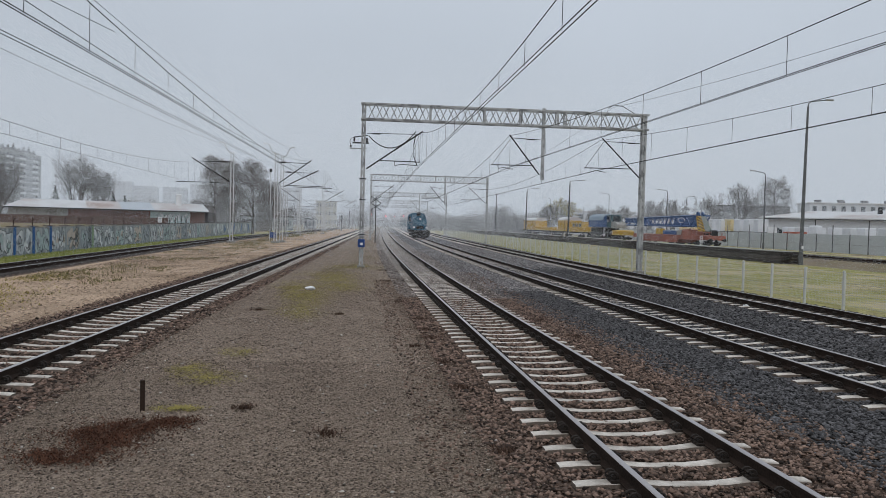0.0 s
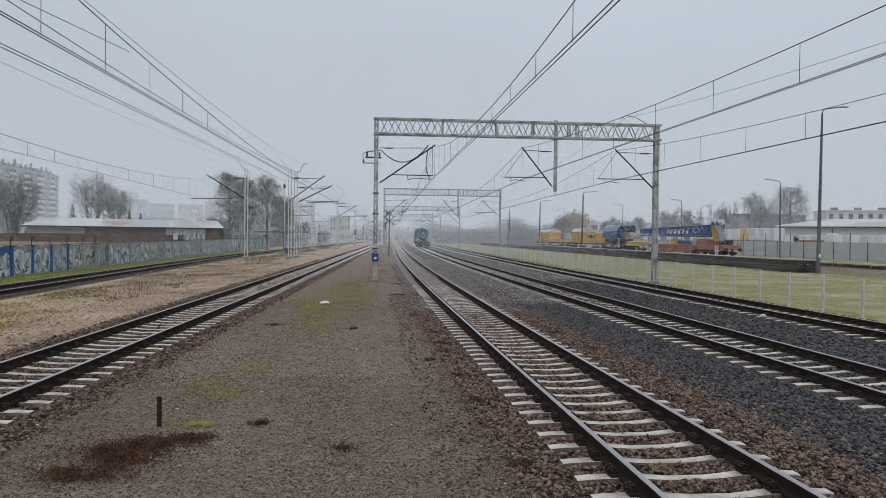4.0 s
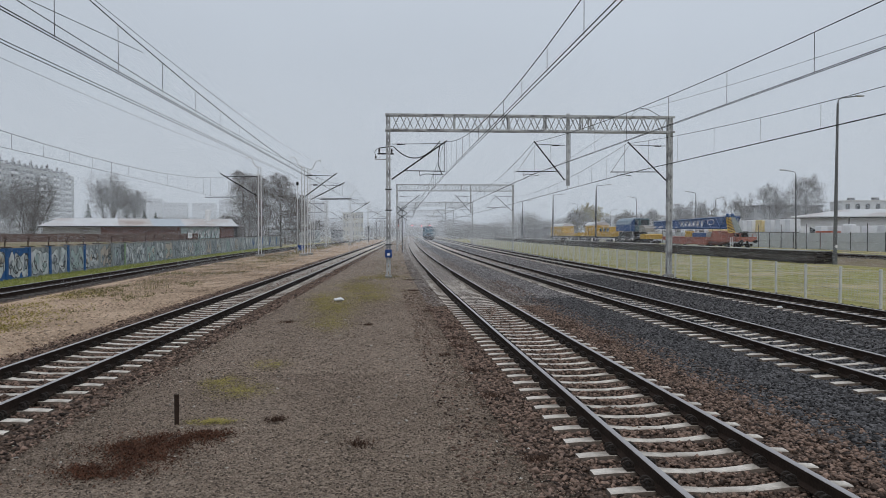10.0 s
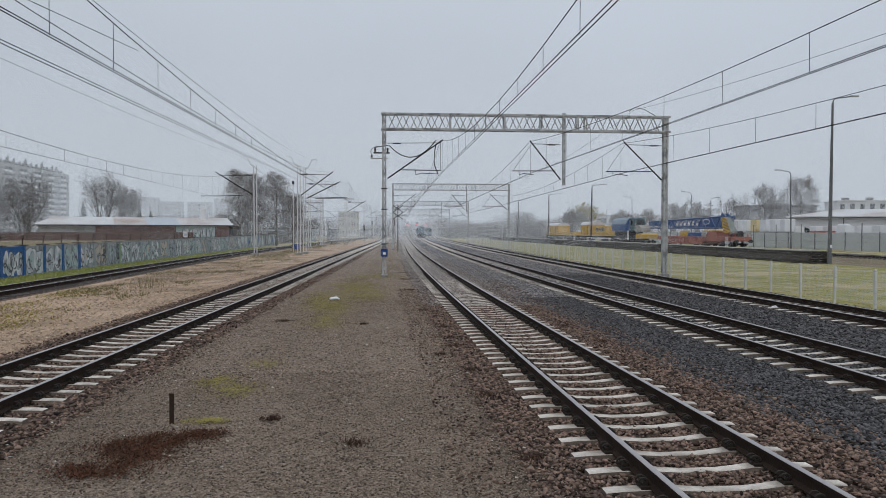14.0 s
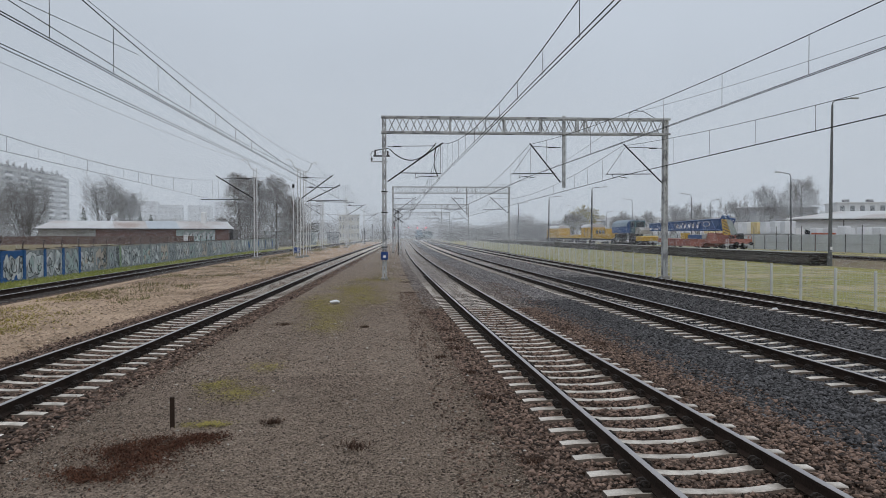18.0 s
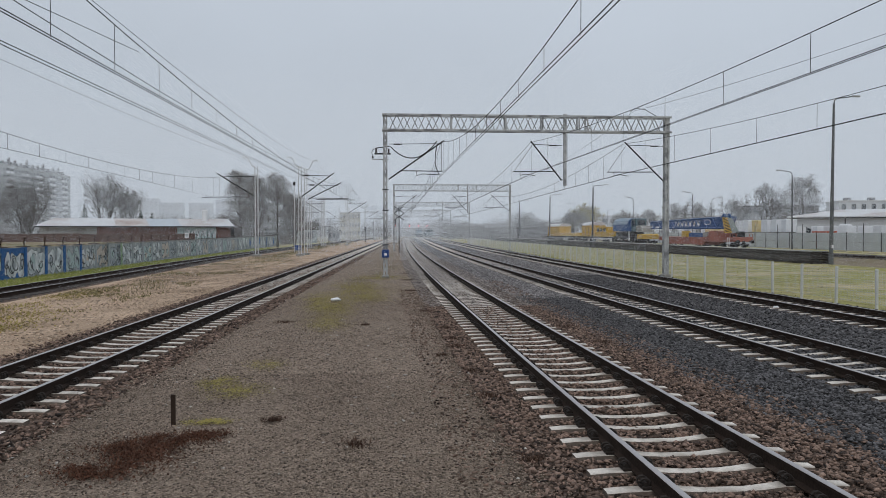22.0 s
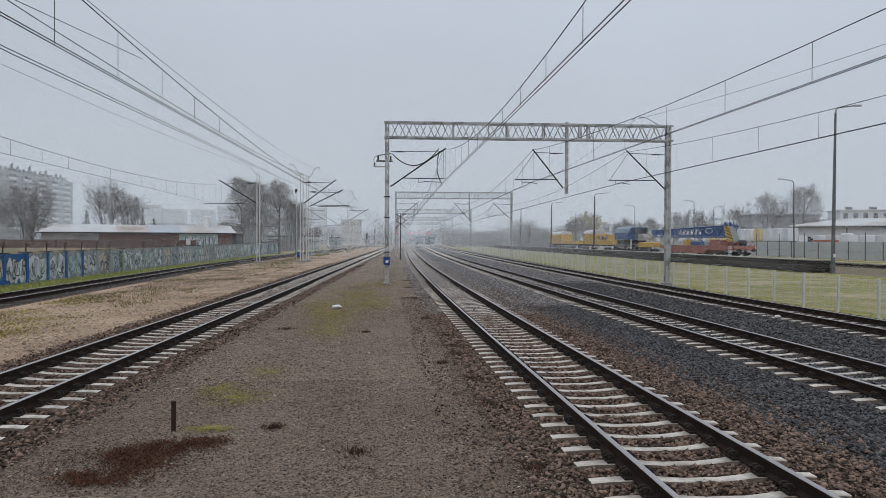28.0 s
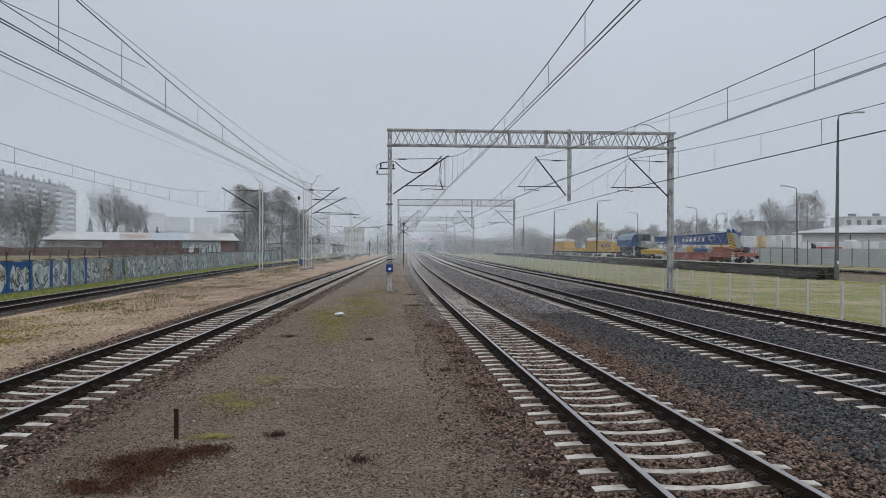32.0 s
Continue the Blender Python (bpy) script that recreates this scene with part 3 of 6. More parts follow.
def arm(p, x0, x1, out=1.3):
    """A cantilever from a post at x0 to the wire at x1, in the portal's space."""
    s = 1 if x1 > x0 else -1
    part("stay_tube", tube((x0 + s * 0.2, 0, 5.72), (x1 + s * 0.25, 0, 7.98), 0.042, 8), M["dark_steel"], p)
    part("tie_rod", tube((x0 + s * 0.2, 0, 7.75), (x1 + s * 0.12, 0, 7.8), 0.018, 6), M["dark_steel"], p)
    bm = bmesh.new()
    add_path(bm, [(x0 + s * (0.5 + i * 0.05), 0, 7.745) for i in range(10)], 0.028, 8)
    for v in bm.verts:
        if int(round((v.co.x - x0 - s * 0.5) / (s * 0.05))) % 2:
            v.co.z, v.co.y = 7.745 + (v.co.z - 7.745) * 1.9, v.co.y * 1.9
    part("insulator", bm, M["insulator"], p)
    part("steady_tube", tube((x0 + (x1 - x0) * 0.28, 0, 6.22), (x1 + s * out, 0, 6.2), 0.028, 6), M["dark_steel"], p)
    bm = bmesh.new()
    add_path(bm, [(x1 + s * (out - 0.4), 0, 6.2), (x1 + s * (out - 0.42), 0, 5.98), (x1 + s * (out - 0.7), 0, 6.06), (x1, 0, 5.97)] if out > 0.5 else [(x1 - s * 1.35, 0, 6.2), (x1 - s * 1.35, 0, 5.93), (x1 - s * 1.0, 0, 6.04), (x1, 0, 5.99)], 0.022)
    part("registration_arm", bm, M["dark_steel"], p)
    bm = bmesh.new()
    add_path(bm, [(x1 + s * 0.1, 0, 7.86), (x1 + s * (out - 0.05), 0, 6.2)], 0.012)
    part("hanger", bm, M["wire"], p)


GY = [43, 106, 168, 230, 292]
for i, y in enumerate(GY):
    xl, xr = 1.05 + off(y) - 0.45, 17.25 + off(y)
    if i == 0:
        xl, xr = 1.05, 17.68
    p, w = portal(y, xl, xr, "tall lattice steel portal carrying overhead wires across three tracks")
    xd = w * 0.633
    part("drop_post", box(xd - 0.085, xd + 0.085, -0.1, 0.1, 5.38, 9.6, 0.01), M["galv"], p)
    arm(p, 0, wire1(y) - xl, 0.15)
    arm(p, xd, wire2(y) - xl)
    arm(p, w, wire3(y) - xl)
    if i == 0:
        # switch and its bracket on the near post, with a loop of cable to the wire
        part("switch_bracket", box(-0.78, 0.2, -0.04, 0.04, 6.83, 6.9, 0.01), M["galv"], p)
        for x, z0, n in ((-0.52, 7.24, 6), (0.2, 7.24, 6), (-0.72, 6.91, 4)):
            bm = bmesh.new()
            add_path(bm, [(x, -0.1, z0 + k * 0.045) for k in range(n)], 0.04, 8)
            for v in bm.verts:
                if int(round((v.co.z - z0) / 0.045)) % 2:
                    v.co.x, v.co.y = x + (v.co.x - x) * 1.6, -0.1 + (v.co.y + 0.1) * 1.6
            part("insulator", bm, M["insulator"], p)
        part("switch_frame", box(-0.62, 0.32, -0.18, -0.02, 7.14, 7.22, 0.02), M["dark_steel"], p)
        part("switch_blade", tube((-0.52, -0.1, 7.5), (0.25, -0.1, 7.62), 0.03), M["dark_steel"], p)
        bm = bmesh.new()
        add_path(bm, [(-0.52, -0.1, 7.5), (-0.7, -0.1, 7.42), (-0.78, -0.1, 7.25), (-0.72, -0.1, 7.07)], 0.018)
        part("cable", bm, M["wire"], p)
        bm = bmesh.new()
        add_path(bm, [(0.3 + 2.7 * k / 12, -0.1, 7.6 - 1.1 * 4 * (k / 12) * (1 - k / 12) * 0.75 + 0.35 * k / 12) for k in range(13)], 0.03)
        part("feeder_cable", bm, M["wire"], p)
        bm = bmesh.new()
        add_path(bm, [(3.0, -0.05, 7.75), (2.9, 0, 7.2), (2.92, 0, 6.5), (3.1, 0, 6.02)], 0.03)
        part("jumper_cable", bm, M["wire"], p)
        part("motor_box", box(-0.2, 0.2, -0.42, -0.26, 1.2, 1.66, 0.03), M["blue_box"], p, "small blue enamel box")
        bm = bmesh.new()
        add_box(bm, -0.07, 0.09, -0.426, -0.424, 1.32, 1.46)
        part("box_plate", bm, M["white"], p, "white plate")
        for z in (5.1, 3.9, 1.9):
            part("clamp", box(-0.19, 0.19, -0.23, 0.23, z, z + 0.06, 0.015), M["dark_steel"], p)
        bm = bmesh.new()
        add_path(bm, [(w - 2.2, 0, 9.75), (w - 1.9, 0, 9.98), (w - 1.3, 0, 9.9), (w - 0.5, 0, 9.45)], 0.02)
        part("earth_loop", bm, M["wire"], p)


def wire_points(x_of, ys, top, dip, z0=None, n=16, zig=0.2):
    out = []
    for i, (a, b) in enumerate(zip(ys, ys[1:])):
        dp = dip[i] if isinstance(dip, (list, tuple)) else dip
        for k in range(n):
            u = k / n
            s = zig * (1 - 2 * u) * (1 if i % 2 else -1)
            out.append((x_of(a) * (1 - u) + x_of(b) * u + s, a + (b - a) * u, top - dp * 4 * u * (1 - u) if z0 is None else z0))
    return out


def catenary(x_of, ys, top, dip, wire_z, label, drops=(10.0, 4.0), twin=True, zig=0.2):
    """A messenger, its contact wire and droppers along the supports at ys."""
    c = empty("overhead_wire", 0, 0, 0, 0, label, "overhead wire", "overhead wires")
    mp, cp = wire_points(x_of, ys, top, dip, None, 16, zig), wire_points(x_of, ys, top, dip, wire_z, 16, zig)
    bm = bmesh.new()
    add_path(bm, mp, 0.011)
    part("messenger_wire", bm, M["wire"], c)
    for dx in ((-0.045, 0.045) if twin else (0,)):
        bm = bmesh.new()
        add_path(bm, [(q[0] + dx, q[1], q[2]) for q in cp], 0.010)
        part("contact_wire", bm, M["wire"], c)
    y, gap = drops
    while y < 150:
        for a, b, ca, cc in zip(mp, mp[1:], cp, cp[1:]):
            if a[1] <= y < b[1]:
                u = (y - a[1]) / (b[1] - a[1])
                part("dropper", tube(Vector(a).lerp(Vector(b), u), Vector(ca).lerp(Vector(cc), u), 0.007, 4), M["wire"], c)
        y += gap
    return c


wire_label = "dark overhead contact wire hung from a messenger above a track"
catenary(lambda y: wire1(y) - 0.1, [-45, -1] + GY, 7.9, [1.5, 1.53, 1.4, 1.2, 1.2, 1.2], 5.94, wire_label, (9.4, 2.9), True, -0.2)
catenary(wire2, [-65, -11] + GY, 7.9, [1.0, 1.0, 1.2, 1.2, 1.2, 1.2], 6.03, wire_label, (11.18, 3.95))
catenary(wire3, [-65, -11] + GY, 7.86, [1.0, 0.98, 1.2, 1.2, 1.2, 1.2], 6.09, wire_label, (11.9, 3.93))
LY = [-80, 2, 86, 148, 210, 272]
catenary(l1, LY, 8.3, [1.9, 1.92, 1.4, 1.2, 1.2], 6.13, wire_label, (11.1, 2.95))
catenary(lambda y: -15.2, [-50, 0, 82.5, 148, 210, 272], 8.6, [1.8, 1.88, 1.5, 1.2, 1.2], 6.14, "thin overhead wire above a side track", (27.0, 3.1), False)


def loose_wire(pts, r=0.008, label="thin dark feeder wire strung between masts"):
    w = empty("feeder_wire", 0, 0, 0, 0, label, "feeder wire", "overhead wires")
    bm = bmesh.new()
    add_path(bm, pts, r)
    part("wire", bm, M["wire"], w)


def arc(a, b, dip, n=20):
    a, b = Vector(a), Vector(b)
    return [tuple(a.lerp(b, k / n) - Vector((0, 0, dip * 4 * (k / n) * (1 - k / n)))) for k in range(n + 1)]


# wires that leave the line and end on the pair of masts
loose_wire([(-6.25, -20, 5.72), (-5.87, 12.7, 5.71), (-7.75, 84.4, 8.55)], 0.008)
loose_wire([(-6.12, -20, 5.62), (-5.76, 12.7, 5.60), (-7.7, 84.4, 8.4)], 0.008)
loose_wire(arc((-7.2, -45, 9.0), (-3.6, 84.5, 9.3), 2.85))
loose_wire([(-5.96, 11.7, 6.49), (-5.8, 14.5, 6.7), (-5.55, 18.9, 7.03)], 0.007)
loose_wire(arc((-8.3, -35, 10.9), (-6.1, 88, 10.9), 2.1))
loose_wire(arc((-6.1, 88, 10.9), (l1(148) - 2.4, 148, 10.9), 1.2))
loose_wire(arc((-16.4, -30, 10.9), (-13.3, 82.5, 10.7), 1.2))
loose_wire(arc((-13.3, 82.5, 10.7), (masts_x(148) + 2, 148, 10.7), 1.2))
loose_wire(arc((17.0, -20, 9.8), (15.9, 43, 9.85), 1.1))
loose_wire(arc((15.9, 43, 9.85), (19.0, 106, 9.8), 1.2))


def mast(x, y, h, label, tip=None, side=1, root=6.4):
    m = empty("catenary_mast", x, y, -0.05, 0, label, "catenary mast", "catenary masts along the line")
    for sx in (-1, 1):
        part("leg", box(sx * 0.15 - 0.045, sx * 0.15 + 0.045, -0.045, 0.045, 0.2, h, 0.01), M["mast"], m)
    z = 0.8
    while z < h - 0.2:
        bm = bmesh.new()
        add_bar(bm, (-0.12, -0.04, z), (0.12, -0.04, z + 0.12), 0.05, 0.02)
        part("batten", bm, M["mast"], m)
        z += 0.9
    part("footing", box(-0.45, 0.45, -0.45, 0.45, -0.3, 0.25, 0.04), M["concrete"], m)
    if tip:
        s = 1 if tip[0] > x else -1
        part("stay_tube", tube((s * 0.25, 0, root), (tip[0] - x, 0, tip[1]), 0.06, 8), M["dark_steel"], m)
        part("tie_rod", tube((s * 0.2, 0, tip[1] - 0.3), (tip[0] - x - s * 0.4, 0, tip[1] - 0.35), 0.035, 6), M["dark_steel"], m)
        part("steady_tube", tube(((tip[0] - x) * 0.3, 0, 6.5), (tip[0] - x + s * 1.6, 0, 6.45), 0.04, 6), M["dark_steel"], m)
        part("insulator", tube((s * 0.5, 0, tip[1] - 0.3), (s * 1.0, 0, tip[1] - 0.31), 0.09, 8), M["insulator"], m)
    bm = bmesh.new()
    add_path(bm, [(0, 0, h - 0.2), (-0.45 * side, 0, h), (-0.85 * side, 0, h + 0.9), (-1.35 * side, 0, h + 1.0), (-1.4 * side, 0, h + 0.75)], 0.05)
    part("feeder_bracket", bm, M["mast"], m)
    return m


mast(-12.0, 82.5, 9.85, "pale steel catenary mast with a long side arm", (-16.2, 9.05), 1, 6.6)
m = mast(-7.5, 84.5, 10.1, "pale steel catenary mast carrying a tensioning weight", (-3.7, 9.35), 1, 6.7)
part("weight_stack", box(-0.75, -0.5, -0.1, 0.1, 7.9, 8.3, 0.03), M["black"], m, "black tensioning weight")
part("guide_rod", tube((-0.62, 0, 0.3), (-0.62, 0, 7.9), 0.035), M["mast"], m)
mast(-7.15, 88.0, 10.1, "pale steel catenary mast beside a track", (-3.0, 8.5), -1, 6.5)
for y in (148, 210, 272):
    mast(masts_x(y) + 5.6, y, 9.5, "pale steel catenary mast with a side arm", (masts_x(y) + 2, 8.6), 1)
    mast(l1(y) - 5.6, y, 9.9, "pale steel catenary mast beside a track", (l1(y) - 1.6, 8.7), -1)
for y in (118, 132, 178, 195):
    mast(l2(y) + 3.6, y, 8.5, "slim pale mast far along the line")

# ======== signals ========
def signal(x, y, h, lit, label, m_head=None):
    s = empty("railway_signal", x, y, -0.05, 0, label, "railway signal", "signals along the line")
    part("mast_tube", tube((0, 0, 0), (0, 0, h), 0.08, 8), M["galv"] if lit else M["dark_steel"], s)
    part("signal_head", box(-0.24, 0.24, -0.12, 0.12, h - 0.2, h + 1.35, 0.06), M["black"], s)
    for k in range(3):
        bm = bmesh.new()
        bmesh.ops.create_cone(bm, cap_ends=True, segments=14, radius1=0.13 if y < 160 else 0.2, radius2=0.13 if y < 160 else 0.2, depth=0.05, matrix=pose(0, -0.145, h + 0.1 + k * 0.45, 90))
        on = lit and k == 0
        part("lamp_lens", bm, M["lamp_red"] if on else M["glass"], s, "lit red lamp" if on else "")
    return s


for x in (18.5, 22.5, 26.4):
    signal(x, 328, 5.3, True, "railway signal showing a red light in the mist")
signal(5.55, 150, 3.9, True, "slender railway signal with a red light beside the track")
signal(-0.49, 200, 2.9, False, "dark unlit railway signal on a post")
signal(2.11, 260, 4.9, False, "dark unlit railway signal on a post")


def cross_marker(x, y):
    s = empty("marker_sign", x, y, -0.05, 0, "black and white crossed boards stacked on a thin post", "track sign", "", "")
    part("post", tube((0.12, 0, 0), (0.12, 0, 6.0), 0.06, 8), M["dark_steel"], s)
    for z in (5.52, 4.62):
        for k in (-1, 1):
            bm = bmesh.new()
            add_bar(bm, (-0.52, -0.08 - 0.03 * k, z - 0.43 * k), (0.76, -0.08 - 0.03 * k, z + 0.43 * k), 0.1, 0.03)
            part("cross_board", bm, M["black"], s)


cross_marker(3.95, 95)

# ======== boundary wall with graffiti ========
M["paint_blue"] = mat("blue_wall_paint", (0.03, 0.12, 0.32), 0.7, var=0.3, scale=2, fine=14, bump=0.1)
M["paint_white"] = mat("white_spray_paint", (0.66, 0.69, 0.70), 0.7, var=0.35, scale=2.5, fine=12, bump=0.05, second=(0.44, 0.49, 0.51), mix_scale=1.4)
M["paint_black"] = mat("black_spray_paint", (0.035, 0.04, 0.045), 0.7, var=0.3, scale=3, fine=12, bump=0.05)
M["paint_grey"] = mat("grey_spray_paint", (0.33, 0.37, 0.40), 0.7, var=0.3, scale=2.5, fine=12, bump=0.05)
M["paint_green"] = mat("green_wall_paint", (0.25, 0.36, 0.22), 0.7, var=0.25, scale=2.5, fine=12, bump=0.05)
M["paint_teal"] = mat("pale_teal_spray_paint", (0.40, 0.50, 0.50), 0.7, var=0.3, scale=2.5, fine=12, bump=0.05)
M["paint_sand"] = mat("pale_brown_spray_paint", (0.52, 0.46, 0.40), 0.7, var=0.3, scale=2.5, fine=12, bump=0.05)
M["panel_grey"] = mat("stained_concrete_panel", (0.40, 0.43, 0.44), 0.9, var=0.35, scale=1.2, fine=12, bump=0.2, second=(0.17, 0.20, 0.22), mix_scale=1.1)
rng = random.Random(4)


def blob(bm, x, cy, cz, ry, rz, turn=0.0, n=18, wob=0.12, ph=0.0):
    """A rounded flat shape on the wall's face."""
    vs = []
    for i in range(n):
        t = 2 * math.pi * i / n
        r = 1 + wob * math.sin(3 * t + ph) + wob * 0.6 * math.sin(5 * t + 2 * ph)
        a, b = ry * r * math.cos(t), rz * r * math.sin(t)
        yy, zz = cy + a * math.cos(turn) - b * math.sin(turn), cz + a * math.sin(turn) + b * math.cos(turn)
        vs.append(bm.verts.new((x, min(max(yy, 0.16), 2.46), min(max(zz, 0.04), 1.62))))
    bm.faces.new(vs)


def stroke(bm, x, pts, w):
    """A painted line of even width."""
    prev = None
    for i, (py, pz) in enumerate(pts):
        a, b = pts[max(i - 1, 0)], pts[min(i + 1, len(pts) - 1)]
        dy, dz = b[0] - a[0], b[1] - a[1]
        q = math.hypot(dy, dz) or 1
        ny, nz = -dz / q * w / 2, dy / q * w / 2
        cl = lambda yy, zz: (x, min(max(yy, 0.15), 2.47), min(max(zz, 0.03), 1.64))
        cur = (bm.verts.new(cl(py + ny, pz + nz)), bm.verts.new(cl(py - ny, pz - nz)))
        if prev:
            bm.faces.new((prev[0], prev[1], cur[1], cur[0]))
        prev = cur


def panel_wall():
    w = empty("concrete_wall", 0, 0, 0, 0, "grey concrete panel wall covered in graffiti, on a grass verge", "wall", "", "structure")
    y, i = 45.7 - 2.63 * 6, 0
    while y < 148:
        a = -heading(wall_x, y)
        x = wall_x(y)
        k = 1 + 0.0012 * (y - 45)
        blue = y < 45
        o = part("wall_panel", box(-0.06, 0.06, 0.13, 2.50, -0.1, 1.66, 0.012), M["paint_blue"] if blue else M["panel_grey"], w)
        o.location, o.rotation_euler = (x, y, 0), (0, 0, a)
        o.scale = (1, 1, k)
        capm = part("cap_rail", box(-0.09, 0.09, 0.1, 2.53, 1.664, 1.72, 0.01), M["concrete"] if not blue else M["paint_blue"], w)
        capm.location, capm.rotation_euler, capm.scale = (x, y, 0), (0, 0, a), (1, 1, k)
        pm = M["paint_blue"] if y < 54 else (M["paint_green"] if 60 < y < 63 else M["panel_grey"])
        q = part("wall_post", box(-0.13, 0.13, -0.13, 0.13, -0.1, 1.74, 0.015), pm, w)
        q.location, q.scale = (x, y, 0), (1, 1, k)
        part("coping", box(-0.36, 0.3, -0.2, 0.2, 1.742, 1.80, 0.015), M["old_timber"], q)
        bm = bmesh.new()
        add_path(bm, [(0.0, 0, 1.79), (0.0, 0, 2.05), (0.03, 0, 2.16), (0.12, 0.0, 2.24), (-0.04, 0.05, 2.28)], 0.035, 6)
        part("wire_bracket", bm, M["rust"], q)
        # painted lettering shapes, abstract
        f = 0.0655
        if y < 110:
            white, black = bmesh.new(), bmesh.new()
            third = bmesh.new()
            n = rng.choice((2, 3, 3))
            for j in range(n):
                cy, cz = 0.13 + (j + 0.5) * 2.37 / n + rng.uniform(-0.1, 0.1), 0.8 + rng.uniform(-0.12, 0.12)
                ry, rz = 1.28 / n + rng.uniform(0, 0.12), 0.6 + rng.uniform(0, 0.16)
                tn, ph = rng.uniform(-0.3, 0.3), rng.uniform(0, 6)
                blob(black, f + 0.001 * j, cy, cz, ry * 1.05, rz * 1.05, tn, 22, 0.16, ph)
                blob(white, f + 0.006 + 0.001 * j, cy, cz, ry, rz, tn, 22, 0.16, ph)
                blob(third, f + 0.011, cy + rng.uniform(-0.15, 0.15), cz + rng.uniform(-0.2, 0.2), ry * 0.45, rz * 0.4, rng.uniform(-1, 1), 14, 0.25, ph)
                for _ in range(6):
                    y0, z0 = cy + rng.uniform(-0.3, 0.3), cz + rng.uniform(-0.45, 0.35)
                    aa = rng.uniform(0, 6.28)
                    stroke(black, f + 0.014 + 0.0006 * _, [(y0 + 0.3 * math.cos(aa + t * 0.5) * (1 - t * 0.05), z0 + 0.3 * math.sin(aa + t * 0.5)) for t in range(6)], rng.uniform(0.03, 0.08))
            for nm, bmx, mt in (("graffiti_outline", black, M["paint_black"]), ("graffiti_fill", white, M[("paint_white", "paint_white", "paint_teal", "paint_white", "paint_sand", "paint_grey")[i % 6 if y > 50 else 0]]), ("graffiti_shade", third, M[("paint_grey", "paint_teal", "paint_grey", "paint_grey", "paint_sand")[i % 5]])):
                part(nm, bmx, mt, o)
            if 54 < y < 60 and rng.random() < 0.9:
                ck = bmesh.new()
                for u in range(5):
                    for v in range(8):
                        if (u + v) % 2:
                            vs = [ck.verts.new((f + 0.018, 1.7 + (u + du) * 0.13, 0.2 + (v + dv) * 0.17)) for du, dv in ((0, 0), (1, 0), (1, 1), (0, 1))]
                            ck.faces.new(vs)
                part("graffiti_checks", ck, M["paint_black"], o)
        else:
            bmx = bmesh.new()
            for j in range(4):
                blob(bmx, f + 0.002 * j, rng.uniform(0.4, 2.2), rng.uniform(0.4, 1.3), rng.uniform(0.2, 0.5), rng.uniform(0.2, 0.5), rng.uniform(-1, 1), 14, 0.2, j)
            part("graffiti_fill", bmx, M["paint_white" if i % 3 else "paint_blue"], o)
        y += 2.63
        i += 1
    return w


panel_wall()

# ======== wire fence ========
def wire_fence():
    f = empty("wire_fence", 0, 0, 0, 0, "low wire mesh fence on pale posts beside the grass", "fence")
    pb = box(-0.042, 0.042, -0.042, 0.042, -0.1, 1.33, 0.012)
    me = bpy.data.meshes.new("fence_post")
    pb.to_mesh(me)
    pb.free()
    me.materials.append(M["white_post"])
    ys = [23.85 - 2.27 * 6 + 2.27 * k for k in range(70)]
    fx = lambda y: 17.35 + off(y) * 0.9
    for y in ys:
        o = share("fence_post", me, f, (fx(y), y, 0), random.uniform(-0.1, 0.1))
        o.rotation_euler[1] = random.uniform(-0.012, 0.012)
    for z in (0.12, 0.5, 0.9, 1.25):
        bm = bmesh.new()
        add_path(bm, [(fx(y) - 0.055, y, z) for y in ys], 0.004, 4)
        part("line_wire", bm, M["galv"], f)
    v, fc = [], []
    for y in np.arange(ys[0], ys[-1], 0.085):
        x, o, hw = fx(y) - 0.058, len(v), 0.0045 if y < 40 else 0.009
        v += [(x, y - hw, 0.1), (x, y + hw, 0.1), (x, y + hw, 1.27), (x, y - hw, 1.27)]
        fc.append((o, o + 1, o + 2, o + 3))
    for z in np.arange(0.15, 1.27, 0.085):
        for a, b in zip(ys, ys[1:]):
            o = len(v)
            v += [(fx(a) - 0.06, a, z - 0.0035), (fx(b) - 0.06, b, z - 0.0035), (fx(b) - 0.06, b, z + 0.0035), (fx(a) - 0.06, a, z + 0.0035)]
            fc.append((o, o + 1, o + 2, o + 3))
    mesh_py("wire_mesh", v, fc, M["white_post"], f)["kind"] = "stuff"


wire_fence()

# ======== works siding on the east side ========
M["lamp_grey"] = mat("weathered_grey_lamp_paint", (0.13, 0.135, 0.14), 0.7, 0.1, var=0.3, scale=1.5, fine=14, bump=0.1)


def lamp_post(x, y, h, label, out=1.8, turn=0.0, r=0.17, m=None):
    l = empty("street_lamp", x, y, -0.08, turn, label, "street lamp", "lamp posts along the yard")
    part("pole", tube((0, 0, 0), (0.1, 0, h), r, 12, r * 0.5), m or M["dark_steel"], l)
    part("base_sleeve", tube((0, 0, 0), (0, 0, 0.9), r * 1.2, 12, r * 1.12), m or M["dark_steel"], l)
    part("number_plate", box(-0.09, 0.09, -r * 1.25, -r * 1.15, 1.35, 1.62), M["white"], l, "small white plate")
    bm = bmesh.new()
    add_path(bm, [(0.1, 0, h - 0.1), (0.15, 0, h + 0.25), (0.4, 0, h + 0.42), (out, 0, h + 0.62)], 0.045, 8)
    part("arm", bm, m or M["dark_steel"], l)
    part("lamp_head", box(out - 0.15, out + 0.55, -0.13, 0.13, h + 0.56, h + 0.70, 0.04), M["galv"], l)
    return l


